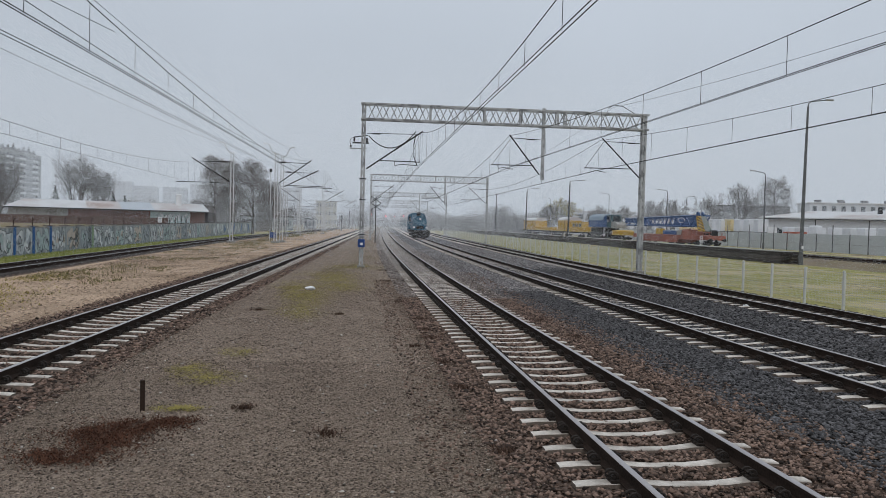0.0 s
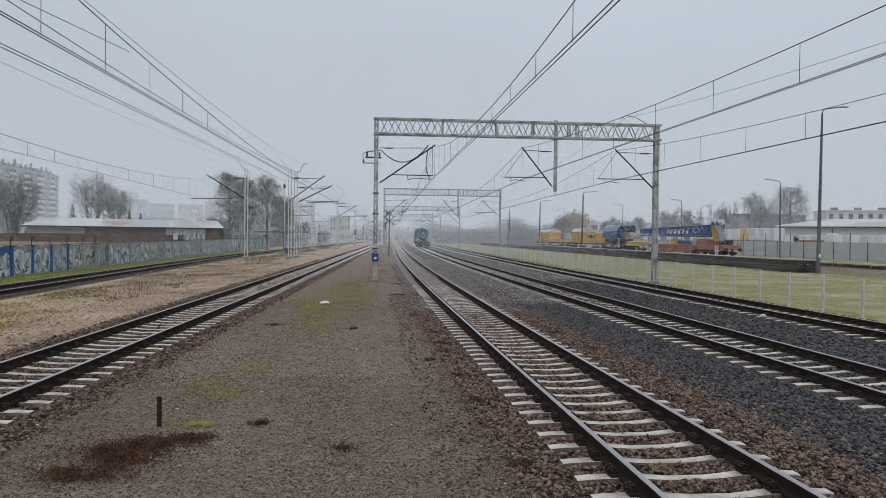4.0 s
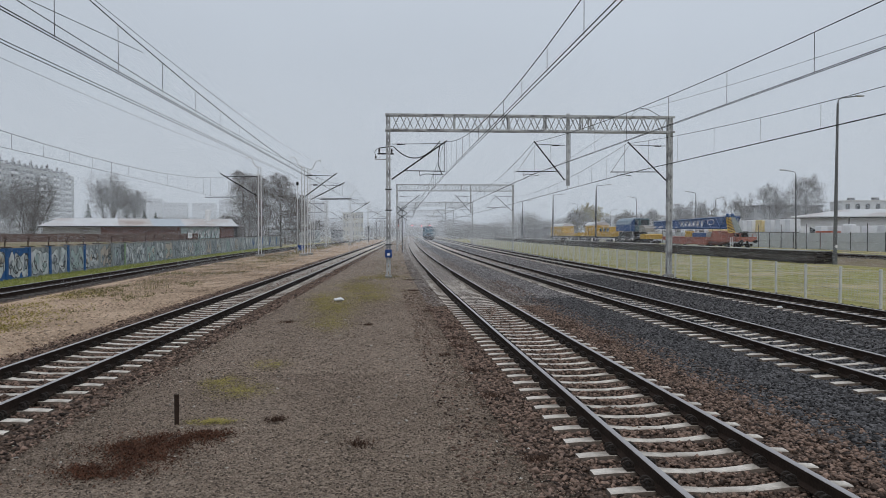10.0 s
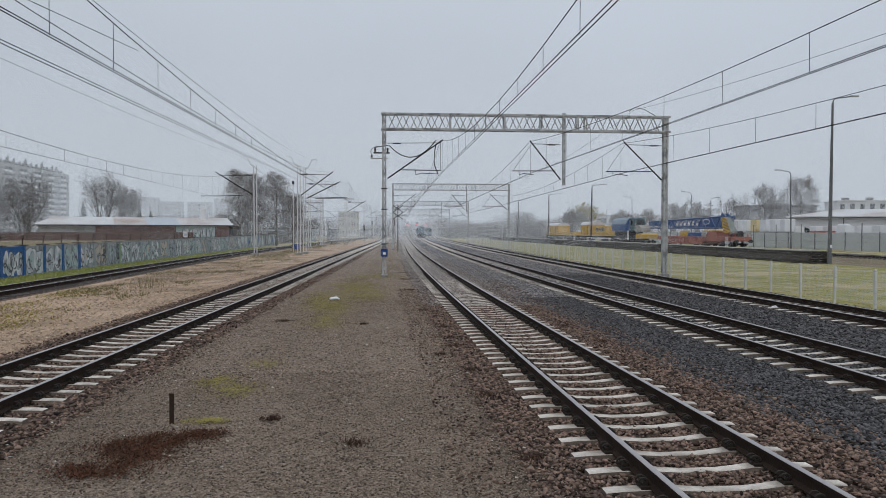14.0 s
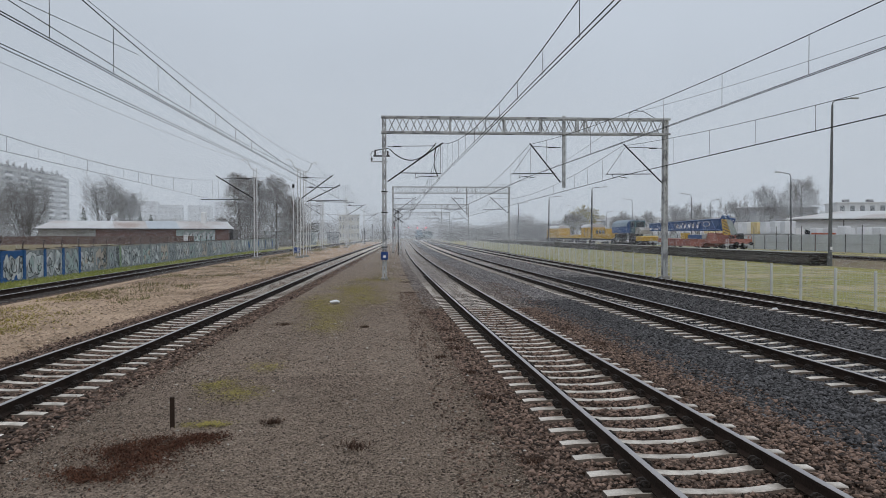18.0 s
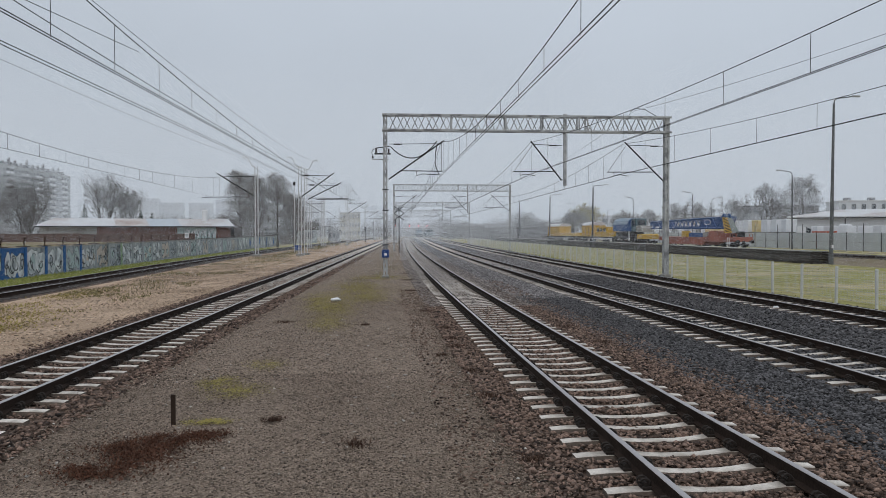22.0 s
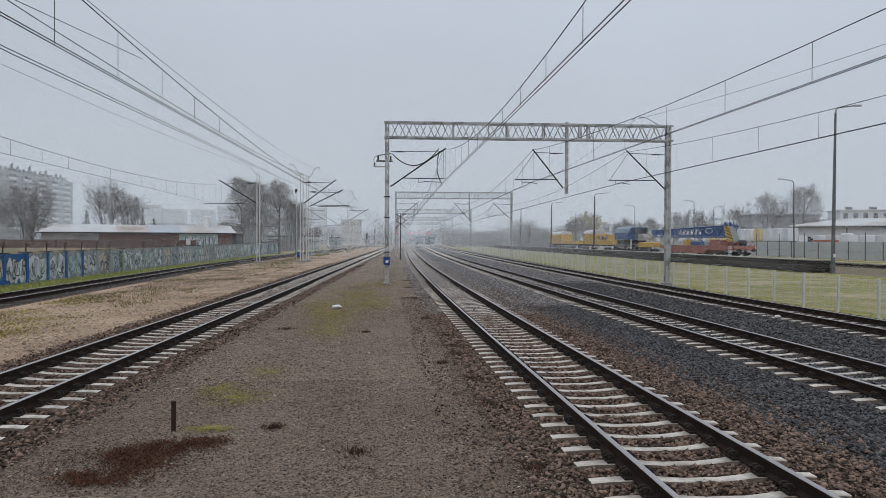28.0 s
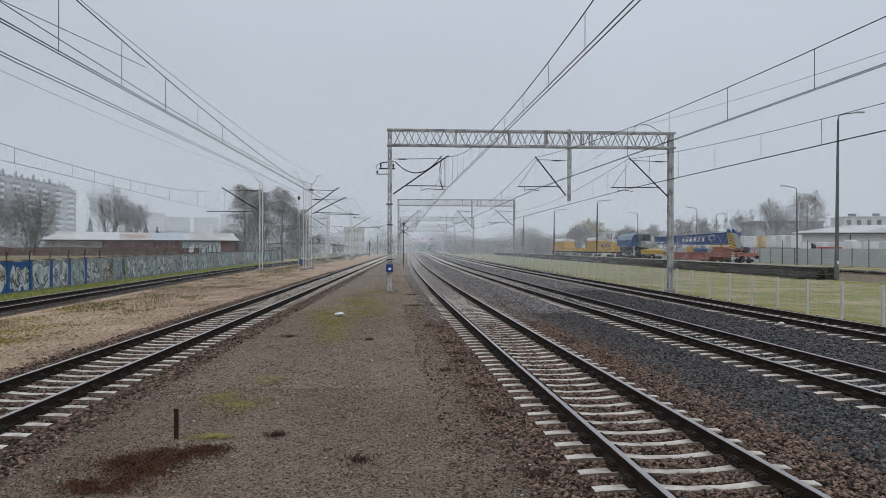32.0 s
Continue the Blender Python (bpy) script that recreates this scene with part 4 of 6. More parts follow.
lamp_post(37.95, 57.3, 13.2, "tall dark street lamp beside a stack of old track panels", m=M["lamp_grey"])
lamp_post(41.0, 132, 10.7, "tall dark street lamp behind a stack of track panels", 2.4, 0, 0.2)
lamp_post(41.5, 166, 10.7, "tall dark street lamp behind a stack of track panels", 2.4, 0, 0.2)
lamp_post(42.5, 205, 10.9, "tall dark street lamp behind a stack of track panels", 2.2, 0, 0.2)
lamp_post(66.3, 200, 8.3, "small grey street lamp behind the works train", 1.5, 0, 0.1, M["lamp_grey"])
lamp_post(72.4, 150, 9.3, "small grey street lamp behind the works train", 1.5, 0, 0.1, M["lamp_grey"])
for x, y in ((54.6, 90.5), (64.2, 141), (60.2, 163), (57, 200)):
    lamp_post(x, y, 10.0, "grey street lamp with a short arm by the works yard", 1.7, math.pi, 0.12, M["lamp_grey"])


def panel_stack(y0, y1, x0=36.5):
    """Old track panels laid on one another: long rails with timbers between."""
    s = empty("track_panel_stack", x0, y0, -0.06, -0.012, "dark stack of old track panels lying on the ground", "rail stack", "stacks of old track panels")
    L = y1 - y0
    for k in range(5):
        z = 0.02 + k * 0.205
        inset = 0.3 * k if y0 > 60 else 0.25 * (k % 2)
        for dx in (0.0, 0.75, 1.5):
            part("rail", box(dx, dx + 0.1, inset, L - inset, z + 0.055, z + 0.2, 0.008), M["old_timber"], s)
        bm = box(0.03, 1.75, 0, 0.24, 0, 0.054, 0.004)
        me = bpy.data.meshes.new("timber")
        bm.to_mesh(me)
        bm.free()
        me.materials.append(M["old_timber"])
        yy = inset + 0.1
        while yy < L - inset - 0.3:
            share("timber", me, s, (random.uniform(-0.14, 0.03), yy, z), random.uniform(-0.02, 0.02))
            yy += random.choice((1.6, 2.4, 3.2))
    part("top_sheet", box(-0.05, 1.7, 0.5, L - 0.5, 1.03, 1.07, 0.01), M["concrete"], s, "pale weathered boards on top")


for a, b in ((57.6, 90), (91.5, 120), (122, 150), (152, 186), (188, 226)):
    panel_stack(a, b, 36.5 if a < 60 else 37.4)

strip("embankment", lambda y: 40.6 + off(y) * 0.3, lambda y: 58, -12, 260, 0.36, M["earth"], "low earth bank under a works siding", 6, 8, 0.04, "structure", "ground", -0.45)
strip("grass_verge", lambda y: 49.5, lambda y: 56.9, 40, 200, 0.375, M["grass"], "rough grass beside a sheet metal fence", 5, 5, 0.05)


def yard_x(y): return 44.0 + 0.0 * y


track("railway_track", yard_x, 30, 260, 30, "old side track under the works train", 0.37, False, M["old_timber"])


def wheelset(t, y, z=0.46, hw=0.72):
    for sx in (-1, 1):
        bm = bmesh.new()
        bmesh.ops.create_cone(bm, cap_ends=True, segments=20, radius1=0.46, radius2=0.46, depth=0.13, matrix=pose(sx * hw, y, z, 0, 90))
        part("wheel", bm, M["under"], t, smooth=False)


def bogie(t, y, half=1.0, w=1.02):
    for sx in (-1, 1):
        bm = bmesh.new()
        add_box(bm, sx * w - 0.08, sx * w + 0.08, y - half - 0.5, y + half + 0.5, 0.5, 0.75, 0.03)
        for d in (-half, half):
            add_box(bm, sx * w - 0.12, sx * w + 0.12, y + d - 0.22, y + d + 0.22, 0.35, 0.68, 0.04)
        part("bogie_frame", bm, M["under"], t)
    for d in (-half, half):
        wheelset(t, y + d)


def buffers(t, y, s, z=1.05):
    for sx in (-0.87, 0.87):
        part("buffer", tube((sx, y, z), (sx, y + s * 0.5, z), 0.11, 10), M["under"], t)
        part("buffer_plate", tube((sx, y + s * 0.5, z), (sx, y + s * 0.56, z), 0.24, 14), M["under"], t)
    part("coupling_hook", box(-0.08, 0.08, min(y, y + s * 0.35), max(y, y + s * 0.35), z - 0.15, z + 0.1, 0.03), M["under"], t)


def prism(profile, x0, x1):
    """A solid with a side outline (y, z) drawn out from x0 to x1."""
    bm = bmesh.new()
    a = [bm.verts.new((x0, p[0], p[1])) for p in profile]
    b = [bm.verts.new((x1, p[0], p[1])) for p in profile]
    n = len(profile)
    bm.faces.new(a)
    bm.faces.new(b[::-1])
    for i in range(n):
        j = (i + 1) % n
        bm.faces.new((a[j], a[i], b[i], b[j]))
    bmesh.ops.recalc_face_normals(bm, faces=bm.faces)
    return bm


def prism_y(profile, y0, y1):
    """A solid with a cross outline (x, z) drawn out from y0 to y1."""
    bm = bmesh.new()
    a = [bm.verts.new((p[0], y0, p[1])) for p in profile]
    b = [bm.verts.new((p[0], y1, p[1])) for p in profile]
    n = len(profile)
    bm.faces.new(a)
    bm.faces.new(b[::-1])
    for i in range(n):
        j = (i + 1) % n
        bm.faces.new((a[j], a[i], b[i], b[j]))
    bmesh.ops.recalc_face_normals(bm, faces=bm.faces)
    return bm


ZY = 0.52          # rail top of the siding over the plain
def crane_wagon():
    t = empty("crane_wagon", yard_x(80), 78.6, 0.53, 0, "weathered red flat wagon carrying a lowered blue lattice crane boom", "railway wagon", "works train")
    t.scale = (1, 1, 0.89)
    z = 0.0
    part("frame", prism([(4.5, 1.02), (4.5, 1.64), (7.98, 1.64), (7.98, 1.02)], -1.3, 1.3), M["wagon_red"], t)
    part("end_block", prism([(7.99, 1.0), (7.99, 2.35), (8.15, 2.44), (10.4, 2.44), (10.9, 1.62), (10.9, 1.0)], -1.35, 1.35), M["wagon_red"], t)
    for sx in (-1.2, -0.4, 0.4, 1.2):
        part("deck_post", box(sx - 0.03, sx + 0.03, 5.2, 5.26, 1.645, 2.05, 0.01), M["wagon_red"], t)
    part("deck_rail", box(-1.23, 1.23, 5.2, 5.26, 2.051, 2.1, 0.01), M["wagon_red"], t)
    part("winch", tube((-0.6, 6.3, 1.95), (0.6, 6.3, 1.95), 0.28, 14), M["under"], t, "dark winch drum")
    part("well_frame", prism([(10.91, 1.0), (10.91, 1.6), (26.5, 1.6), (26.5, 1.0), (23.5, 1.0), (22.8, 0.5), (12.0, 0.5), (11.3, 1.0)], -1.33, 1.33), M["wagon_red"], t)
    for yy in (13, 15.5, 18, 20.5):
        part("side_rib", box(-1.38, -1.33, yy - 0.06, yy + 0.06, 0.55, 1.58, 0.01), M["wagon_red"], t)
    part("side_lip", box(-1.40, -1.33, 11.0, 26.3, 1.5, 1.6, 0.01), M["wagon_red"], t)
    bogie(t, 6.6)
    for yy in (13.6, 24.3):
        bogie(t, yy)
    buffers(t, 4.5, -1)
    for sx in (-1.25, 1.25):
        bm = bmesh.new()
        add_path(bm, [(sx, 4.6, 1.64), (sx, 4.6, 2.0), (sx * 0.85, 4.6, 2.12), (sx * 0.65, 4.6, 2.0), (sx * 0.65, 4.6, 1.64)], 0.035)
        part("handrail", bm, M["wagon_red"], t)
    for sx in (-1.38,):
        ld = part("ladder", box(sx - 0.02, sx + 0.02, 5.06, 5.12, 0.35, 1.6), M["white"], t)
        part("ladder_rail", box(sx - 0.02, sx + 0.02, 5.56, 5.62, 0.35, 1.6), M["white"], ld)
        for k in range(5):
            part("rung", box(sx - 0.02, sx + 0.02, 5.122, 5.558, 0.42 + k * 0.27, 0.47 + k * 0.27), M["white"], ld)
    # boom: four chords, lacing and the sloped head with warning stripes
    y0, y1 = 7.9, 31.0

    def edge(u):
        return 4.36 - 0.36 * u, 2.85 + 0.1 * u
    for sx in (-0.95, 0.95):
        for tz in (0, 1):
            bm = bmesh.new()
            add_bar(bm, (sx * 0.95, y0, edge(0)[tz]), (sx * 0.75, y1, edge(1)[tz]), 0.18, 0.18)
            part("boom_chord", bm, M["crane_blue"], t)
        for k in range(18):
            ua, ub = k / 18, (k + 1) / 18
            a = (sx * (1 - 0.25 * ua), y0 + (y1 - y0) * ua, edge(ua)[k % 2])
            b = (sx * (1 - 0.25 * ub), y0 + (y1 - y0) * ub, edge(ub)[1 - k % 2])
            bm = bmesh.new()
            add_bar(bm, a, b, 0.1, 0.1)
            part("boom_lacing", bm, M["crane_blue"], t)
    part("boom_web", prism([(y0, 2.9), (y0, 4.3), (y0 + 9, 3.95), (y0 + 9, 2.9)], 0.5, 0.58), M["crane_blue"], t)
    part("boom_web", box(-0.88, -0.84, 9.4, 21.5, 2.86, 3.15), M["crane_blue"], t)
    part("boom_plate", prism([(7.75, 2.85), (7.95, 4.5), (9.0, 4.4), (9.0, 2.86)], -0.9, 0.5), M["crane_blue"], t)
    bm = bmesh.new()
    for k in range(16):
        a0, a1 = 2 * math.pi * k / 16, 2 * math.pi * (k + 1) / 16
        add_bar(bm, (-0.96, 11.7 + 0.95 * math.cos(a0), 3.72 + 0.36 * math.sin(a0)), (-0.96, 11.7 + 0.95 * math.cos(a1), 3.72 + 0.36 * math.sin(a1)), 0.04, 0.05)
    part("emblem", bm, M["white"], t, "plain white oval emblem")
    # sloping end plate: a striped warning board beside a plain grey-green sheet
    def on_plate(u, w, lift):
        x = -0.95 + u * (1.85 - 0.7 * w)
        return (x, 7.0 + 0.65 * w - lift, 2.2 + 2.15 * w)

    def plate(u0, u1, w0, w1, slant, l0, l1_):
        bm = bmesh.new()
        q = []
        for lift in (l0, l1_):
            q.append([bm.verts.new(on_plate(u, min(max(w, 0), 1), lift)) for u, w in ((u0, w0 + slant), (u1, w0), (u1, w1), (u0, w1 + slant))])
        bm.faces.new(q[1])
        bm.faces.new(q[0][::-1])
        for i in range(4):
            bm.faces.new((q[0][i], q[0][(i + 1) % 4], q[1][(i + 1) % 4], q[1][i]))
        bmesh.ops.recalc_face_normals(bm, faces=bm.faces)
        return bm
    part("head_plate", plate(0.5, 1.0, 0, 1, 0, -0.12, 0.0), M["head_grey"], t, "grey-green sloping plate")
    part("stripe_board", plate(0.0, 0.49, 0, 1, 0, -0.1, 0.0), M["wagon_yellow"], t, "yellow warning board")
    for k in range(5):
        part("warning_stripe", plate(0.01, 0.48, k * 0.2 - 0.1, k * 0.2, 0.2, 0.004, 0.012), M["black"], t, "black warning stripe")
    for sx in (-0.7, -0.1):
        part("pulley_wheel", tube((sx, 7.9, 4.5), (sx + 0.16, 7.9, 4.5), 0.36, 16), M["crane_blue"], t, "blue pulley")
    part("sling", tube((0.5, 6.9, 2.3), (0.6, 6.4, 1.7), 0.12, 8), M["under"], t)
    part("hook_block", prism([(4.55, 1.65), (4.6, 2.2), (4.8, 2.4), (4.95, 1.65)], -0.3, 0.3), M["black"], t)
    part("tool_box", box(-1.2, 0.2, 12.6, 16.6, 1.61, 2.2, 0.05), M["crane_blue"], t, "blue steel tool box")
    part("grey_crate", box(-1.2, 0.2, 11.0, 12.5, 1.61, 2.2, 0.05), M["concrete"], t, "pale grey crate")
    part("striped_box", box(-1.25, -0.6, 17.2, 18.8, 1.61, 2.46, 0.04), M["wagon_yellow"], t, "yellow striped box")
    return t


crane_wagon()


def crane_body():
    t = empty("rail_crane", yard_x(110), 106.5, 0.53, 0, "blue rail crane with rounded engine house on a grey undercarriage", "rail crane", "works train")
    t.scale = (1, 1, 0.89)
    part("chassis", box(-1.3, 1.3, 5.0, 18.5, 1.15, 1.55, 0.04), M["crane_grey"], t)
    for yy in (6.4, 12.5, 16.2):
        bogie(t, yy)
    part("counter_truck", prism([(4.9, 1.1), (4.9, 1.8), (5.8, 2.0), (7.4, 1.9), (7.4, 1.1)], -1.36, 1.36), M["wagon_yellow"], t, "yellow bogie frame")
    part("turntable", tube((0, 13.5, 1.56), (0, 13.5, 2.5), 1.2, 24), M["crane_grey"], t)
    part("machinery", box(-1.25, 1.25, 11.0, 17.8, 1.56, 2.4, 0.08), M["under"], t)
    arch = [(-1.4, 2.45), (-1.4, 3.7), (-1.12, 4.4), (-0.6, 4.78), (0, 4.88), (0.6, 4.78), (1.12, 4.4), (1.4, 3.7), (1.4, 2.45)]
    part("engine_house", prism_y(arch, 11.7, 18.8), M["crane_blue"], t)
    for k in range(6):
        part("louvre_panel", box(-1.425, -1.402, 11.9 + k * 1.15, 12.9 + k * 1.15, 2.7, 3.6, 0.005), M["crane_blue"], t)
    # paler blue sheet over the half of the arch facing the main tracks
    cap = [(-1.43, 3.72), (-1.15, 4.43), (-0.62, 4.82), (0, 4.93), (0, 4.98), (-0.65, 4.87), (-1.19, 4.46), (-1.47, 3.74)]
    part("roof_sheet", prism_y(cap, 11.6, 18.9), M["roof_blue"], t, "pale blue roof sheet")
    cab = part("cab", box(-0.75, 1.0, 9.5, 11.65, 2.45, 4.72, 0.08), M["crane_teal"], t, "teal driver's cab")
    part("cab_window", box(-0.77, -0.752, 9.8, 11.3, 3.4, 4.5), M["glass"], cab)
    part("cab_window", box(-0.5, 0.8, 9.47, 9.49, 3.4, 4.5), M["glass"], cab)
    part("cab_roof", box(-0.85, 1.1, 9.4, 11.68, 4.73, 4.8, 0.02), M["roof_blue"], cab)
    part("winch_house", prism([(6.6, 2.3), (6.6, 3.0), (7.6, 3.5), (9.3, 3.5), (9.3, 2.3)], -0.8, 0.8), M["concrete"], t, "grey winch housing")
    part("outrigger_box", box(-1.4, 1.4, 8.8, 10.4, 0.75, 1.5, 0.05), M["under"], t)
    ld = part("ladder", box(-1.44, -1.4, 10.4, 10.46, 0.7, 2.5), M["white"], t)
    part("ladder_rail", box(-1.44, -1.4, 10.9, 10.96, 0.7, 2.5), M["white"], ld)
    for k in range(5):
        part("rung", box(-1.44, -1.4, 10.462, 10.898, 0.9 + k * 0.34, 0.95 + k * 0.34), M["white"], ld)
    part("jib_foot", prism([(-2.5, 3.2), (-2.5, 3.9), (3.5, 4.1), (3.5, 3.3)], -0.7, 0.7), M["crane_blue"], t)
    buffers(t, 18.5, 1)


crane_body()


def tool_van(y, L, van0, van1, label):
    t = empty("tool_wagon", yard_x(y), y, 0.53, 0, label, "railway wagon", "works train")
    t.scale = (1, 1, 0.89)
    part("chassis", box(-1.25, 1.25, 0.2, L - 0.2, 1.1, 1.38, 0.04), M["under"], t)
    part("deck_edge", box(-1.32, 1.32, 0.2, L - 0.2, 1.382, 1.52, 0.02), M["wagon_yellow"], t)
    for yy in (L * 0.18, L * 0.82):
        bogie(t, yy)
    arc_p = [(-1.35 * math.cos(k * math.pi / 10), 3.75 + 0.75 * math.sin(k * math.pi / 10)) for k in range(11)]
    part("van_body", box(-1.33, 1.33, van0, van1, 1.52, 3.74, 0.03), M["wagon_yellow"], t)
    part("arched_roof", prism_y(arc_p, van0 - 0.1, van1 + 0.1), M["roof_pale"], t, "white arched roof")
    for k in range(int((van1 - van0) / 0.55) + 1):
        part("side_rib", box(-1.385, -1.335, van0 + 0.02 + k * 0.55, van0 + 0.08 + k * 0.55, 1.53, 3.7), M["rust"] if k % 4 == 0 else M["wagon_yellow"], t)
    n = int((van1 - van0) / 1.1)
    for k in range(n):
        yy = van0 + (k + 0.5) * (van1 - van0) / n
        part("door_leaf", box(-1.36, -1.332, yy - 0.42, yy + 0.42, 1.7, 3.5, 0.008), M["wagon_yellow"], t)
    part("side_board", box(-1.3, -1.24, 0.3, van0 - 0.2, 1.52, 2.1, 0.01), M["wagon_yellow"], t)
    part("cross_board", box(-1.3, 1.3, 0.25, 0.31, 1.52, 2.2, 0.01), M["wagon_yellow"], t)
    buffers(t, 0.2, -1)
    buffers(t, L - 0.2, 1)


tool_van(126.8, 21, 10.6, 17.4, "yellow works wagon with a white arched roof")
tool_van(149.5, 24, 12.3, 22.5, "yellow works wagon with a white arched roof")
k = empty("yellow_crew_cabin", yard_x(128), 129.0, 1.87, 0, "small yellow crew cabin with windows on a works wagon", "cabin")
part("cabin_body", box(-1.2, 1.2, 0.5, 6.5, 0.0, 1.7, 0.05), M["wagon_yellow"], k)
for q in range(3):
    part("cabin_window", box(-1.225, -1.205, 0.9 + q * 1.9, 2.2 + q * 1.9, 0.8, 1.4), M["glass"], k)

# ======== sheet metal fence, hall and stock ========
def sheet_fence():
    f = empty("sheet_metal_fence", 57, 0, 0.3, 0, "grey sheet metal fence along a builder's yard", "fence", "", "structure")
    y = 62.0
    while y < 150:
        part("sheet_panel", box(-0.02, 0.02, y + 0.05, y + 2.95, 0.1, 2.2, 0.004), M["sheet_metal"], f)
        part("fence_post", box(-0.10, -0.03, y - 0.045, y + 0.045, -0.2, 2.25 if int(y) % 2 else 3.3, 0.01), M["crane_grey"], f)
        part("fence_rail", box(-0.06, -0.024, y + 0.06, y + 2.94, 1.05, 1.10, 0.004), M["galv"], f)
        y += 3.0


sheet_fence()


def hall(x, y, rz, L, W, h, ridge, label, rm, wm, bays=9, hip=7.0):
    t = empty("warehouse", x, y, 0.2, rz, label, "warehouse")
    part("outer_wall", box(0, L, 0, W, 0, h, 0.02), wm, t)
    rf = bmesh.new()
    ring = [(-0.6, -0.8), (L + 0.6, -0.8), (L + 0.6, W + 0.8), (-0.6, W + 0.8)]
    top = [(hip, W / 2), (L - hip, W / 2)]
    lo = [rf.verts.new((a, c, h + 0.02)) for a, c in ring]
    ed = [rf.verts.new((a, c, h + 0.2)) for a, c in ring]
    up = [rf.verts.new((a, c, ridge)) for a, c in top]
    rf.faces.new(lo[::-1])
    for k in range(4):
        rf.faces.new((lo[k], lo[(k + 1) % 4], ed[(k + 1) % 4], ed[k]))
    rf.faces.new((ed[0], ed[1], up[1], up[0]))
    rf.faces.new((ed[1], ed[2], up[1]))
    rf.faces.new((ed[2], ed[3], up[0], up[1]))
    rf.faces.new((ed[3], ed[0], up[0]))
    part("roof", rf, rm, t, "pale sheet roof")
    for k in range(int(L / 1.2)):
        a = 0.3 + k * 1.2
        if hip < a < L - hip:
            bm = bmesh.new()
            add_bar(bm, (a, -0.78, h + 0.225), (a, W / 2, ridge + 0.02), 0.05, 0.05)
            part("roof_seam", bm, rm, t)
    for k in range(bays):
        part("wall_post", box(k * L / bays + 0.1, k * L / bays + 0.25, -0.1, -0.005, 0, h - 0.05, 0.01), M["dark_steel"], t)
    for k in range(bays - 1):
        part("fascia", box(k * L / bays + 0.3, (k + 1) * L / bays + 0.05, -0.82, -0.8, h - 0.12, h + 0.03, 0.005), M["dark_steel"], t)
    for k in (0.25, 0.6):
        part("roof_vent", tube((L * k, W * 0.35, ridge - 0.5), (L * k, W * 0.35, ridge + 0.7), 0.4, 12), M["dark_steel"], t)
    return t


hall(71, 118, -0.62, 70, 22, 4.75, 6.35, "long low warehouse with a pale sheet roof behind a fence", M["roof_pale"], M["hall_wall"])
hall(96, 128, -0.62, 60, 16, 6.3, 7.4, "second warehouse with a white roof behind the first", M["roof_pale"], M["hall_wall"], 5)
srng = random.Random(9)


def pallet(x, y, m, label, w=1.3, h=1.5, levels=1):
    p = empty("stock_pallet", x, y, 0.3, srng.uniform(-0.15, 0.15), label, "pallet", "wrapped stock in the yard")
    for k in range(levels):
        z = k * (h + 0.18)
        part("pallet_deck", box(-w / 2, w / 2, -w / 2, w / 2, z, z + 0.14, 0.01), M["old_timber"], p)
        part("wrapped_block", box(-w / 2 + 0.04, w / 2 - 0.04, -w / 2 + 0.04, w / 2 - 0.04, z + 0.142, z + h + 0.1, 0.08), m, p)
    return p


for k in range(12):
    pallet(62.5 + k * 0.3 + srng.uniform(-0.3, 0.3), 97 - k * 2.75, M["bag_white"], "white wrapped pallet of building stock", 1.6, 1.4, 2)
for k in range(6):
    pallet(62.5, 104.5 + k * 2.8, M["bag_white"] if k != 3 else M["yellow_stock"], "tall wrapped stack of building stock" if k != 3 else "yellow stack of building stock", 1.7, 1.95, 2)
for k in range(3):
    pallet(61.0 + k * 0.4, 122 + k * 2.9, M["yellow_stock"], "yellow stack of building stock", 1.9, 1.95, 2)


def truck(x, y, label, cm):
    t = empty("lorry", x, y, 0.3, 1.1, label, "lorry")
    part("cab", prism([(-1.0, 0.7), (-1.0, 2.6), (0.3, 3.1), (1.0, 3.1), (1.0, 0.7)], -1.2, 1.2), cm, t)
    part("windscreen", prism([(-1.03, 1.9), (-1.03, 2.55), (-0.1, 3.0), (-0.1, 1.95)], -1.215, -1.205), M["glass"], t)
    part("load_bed", box(-1.25, 1.25, 1.2, 5.0, 0.9, 1.5, 0.04), M["rust"], t, "brown steel load bed")
    for yy in (-0.2, 3.6):
        for sx in (-1.0, 1.0):
            bm = bmesh.new()
            bmesh.ops.create_cone(bm, cap_ends=True, segments=16, radius1=0.48, radius2=0.48, depth=0.28, matrix=pose(sx, yy, 0.48, 0, 90))
            part("wheel", bm, M["black"], t)


truck(62.0, 99.8, "white lorry parked behind a sheet metal fence", M["white"])
for k in range(2):
    p = empty("brick_pallet", 60.2 + 0.1 * k, 91.6 + 1.75 * k, 0.3, 0.1, "shrink-wrapped orange-red bricks stacked on pallets", "pallet", "wrapped stock in the yard")
    for q in range(2):
        part("pallet_deck", box(-0.8, 0.8, -0.8, 0.8, q * 1.22, q * 1.22 + 0.13, 0.01), M["old_timber"], p)
        part("brick_block", box(-0.76, 0.76, -0.76, 0.76, q * 1.22 + 0.132, q * 1.22 + 1.2, 0.03), M["orange"], p)
k = empty("white_sack", 60.6, 88.6, 2.4, 0.4, "white bulk sack slung above the fence", "sack")
part("sack", box(-0.6, 0.6, -0.6, 0.6, 0.0, 1.2, 0.2), M["bag_white"], k)
part("pallet_deck", box(-0.65, 0.65, -0.65, 0.65, -2.1, -0.01, 0.02), M["bag_white"], k)

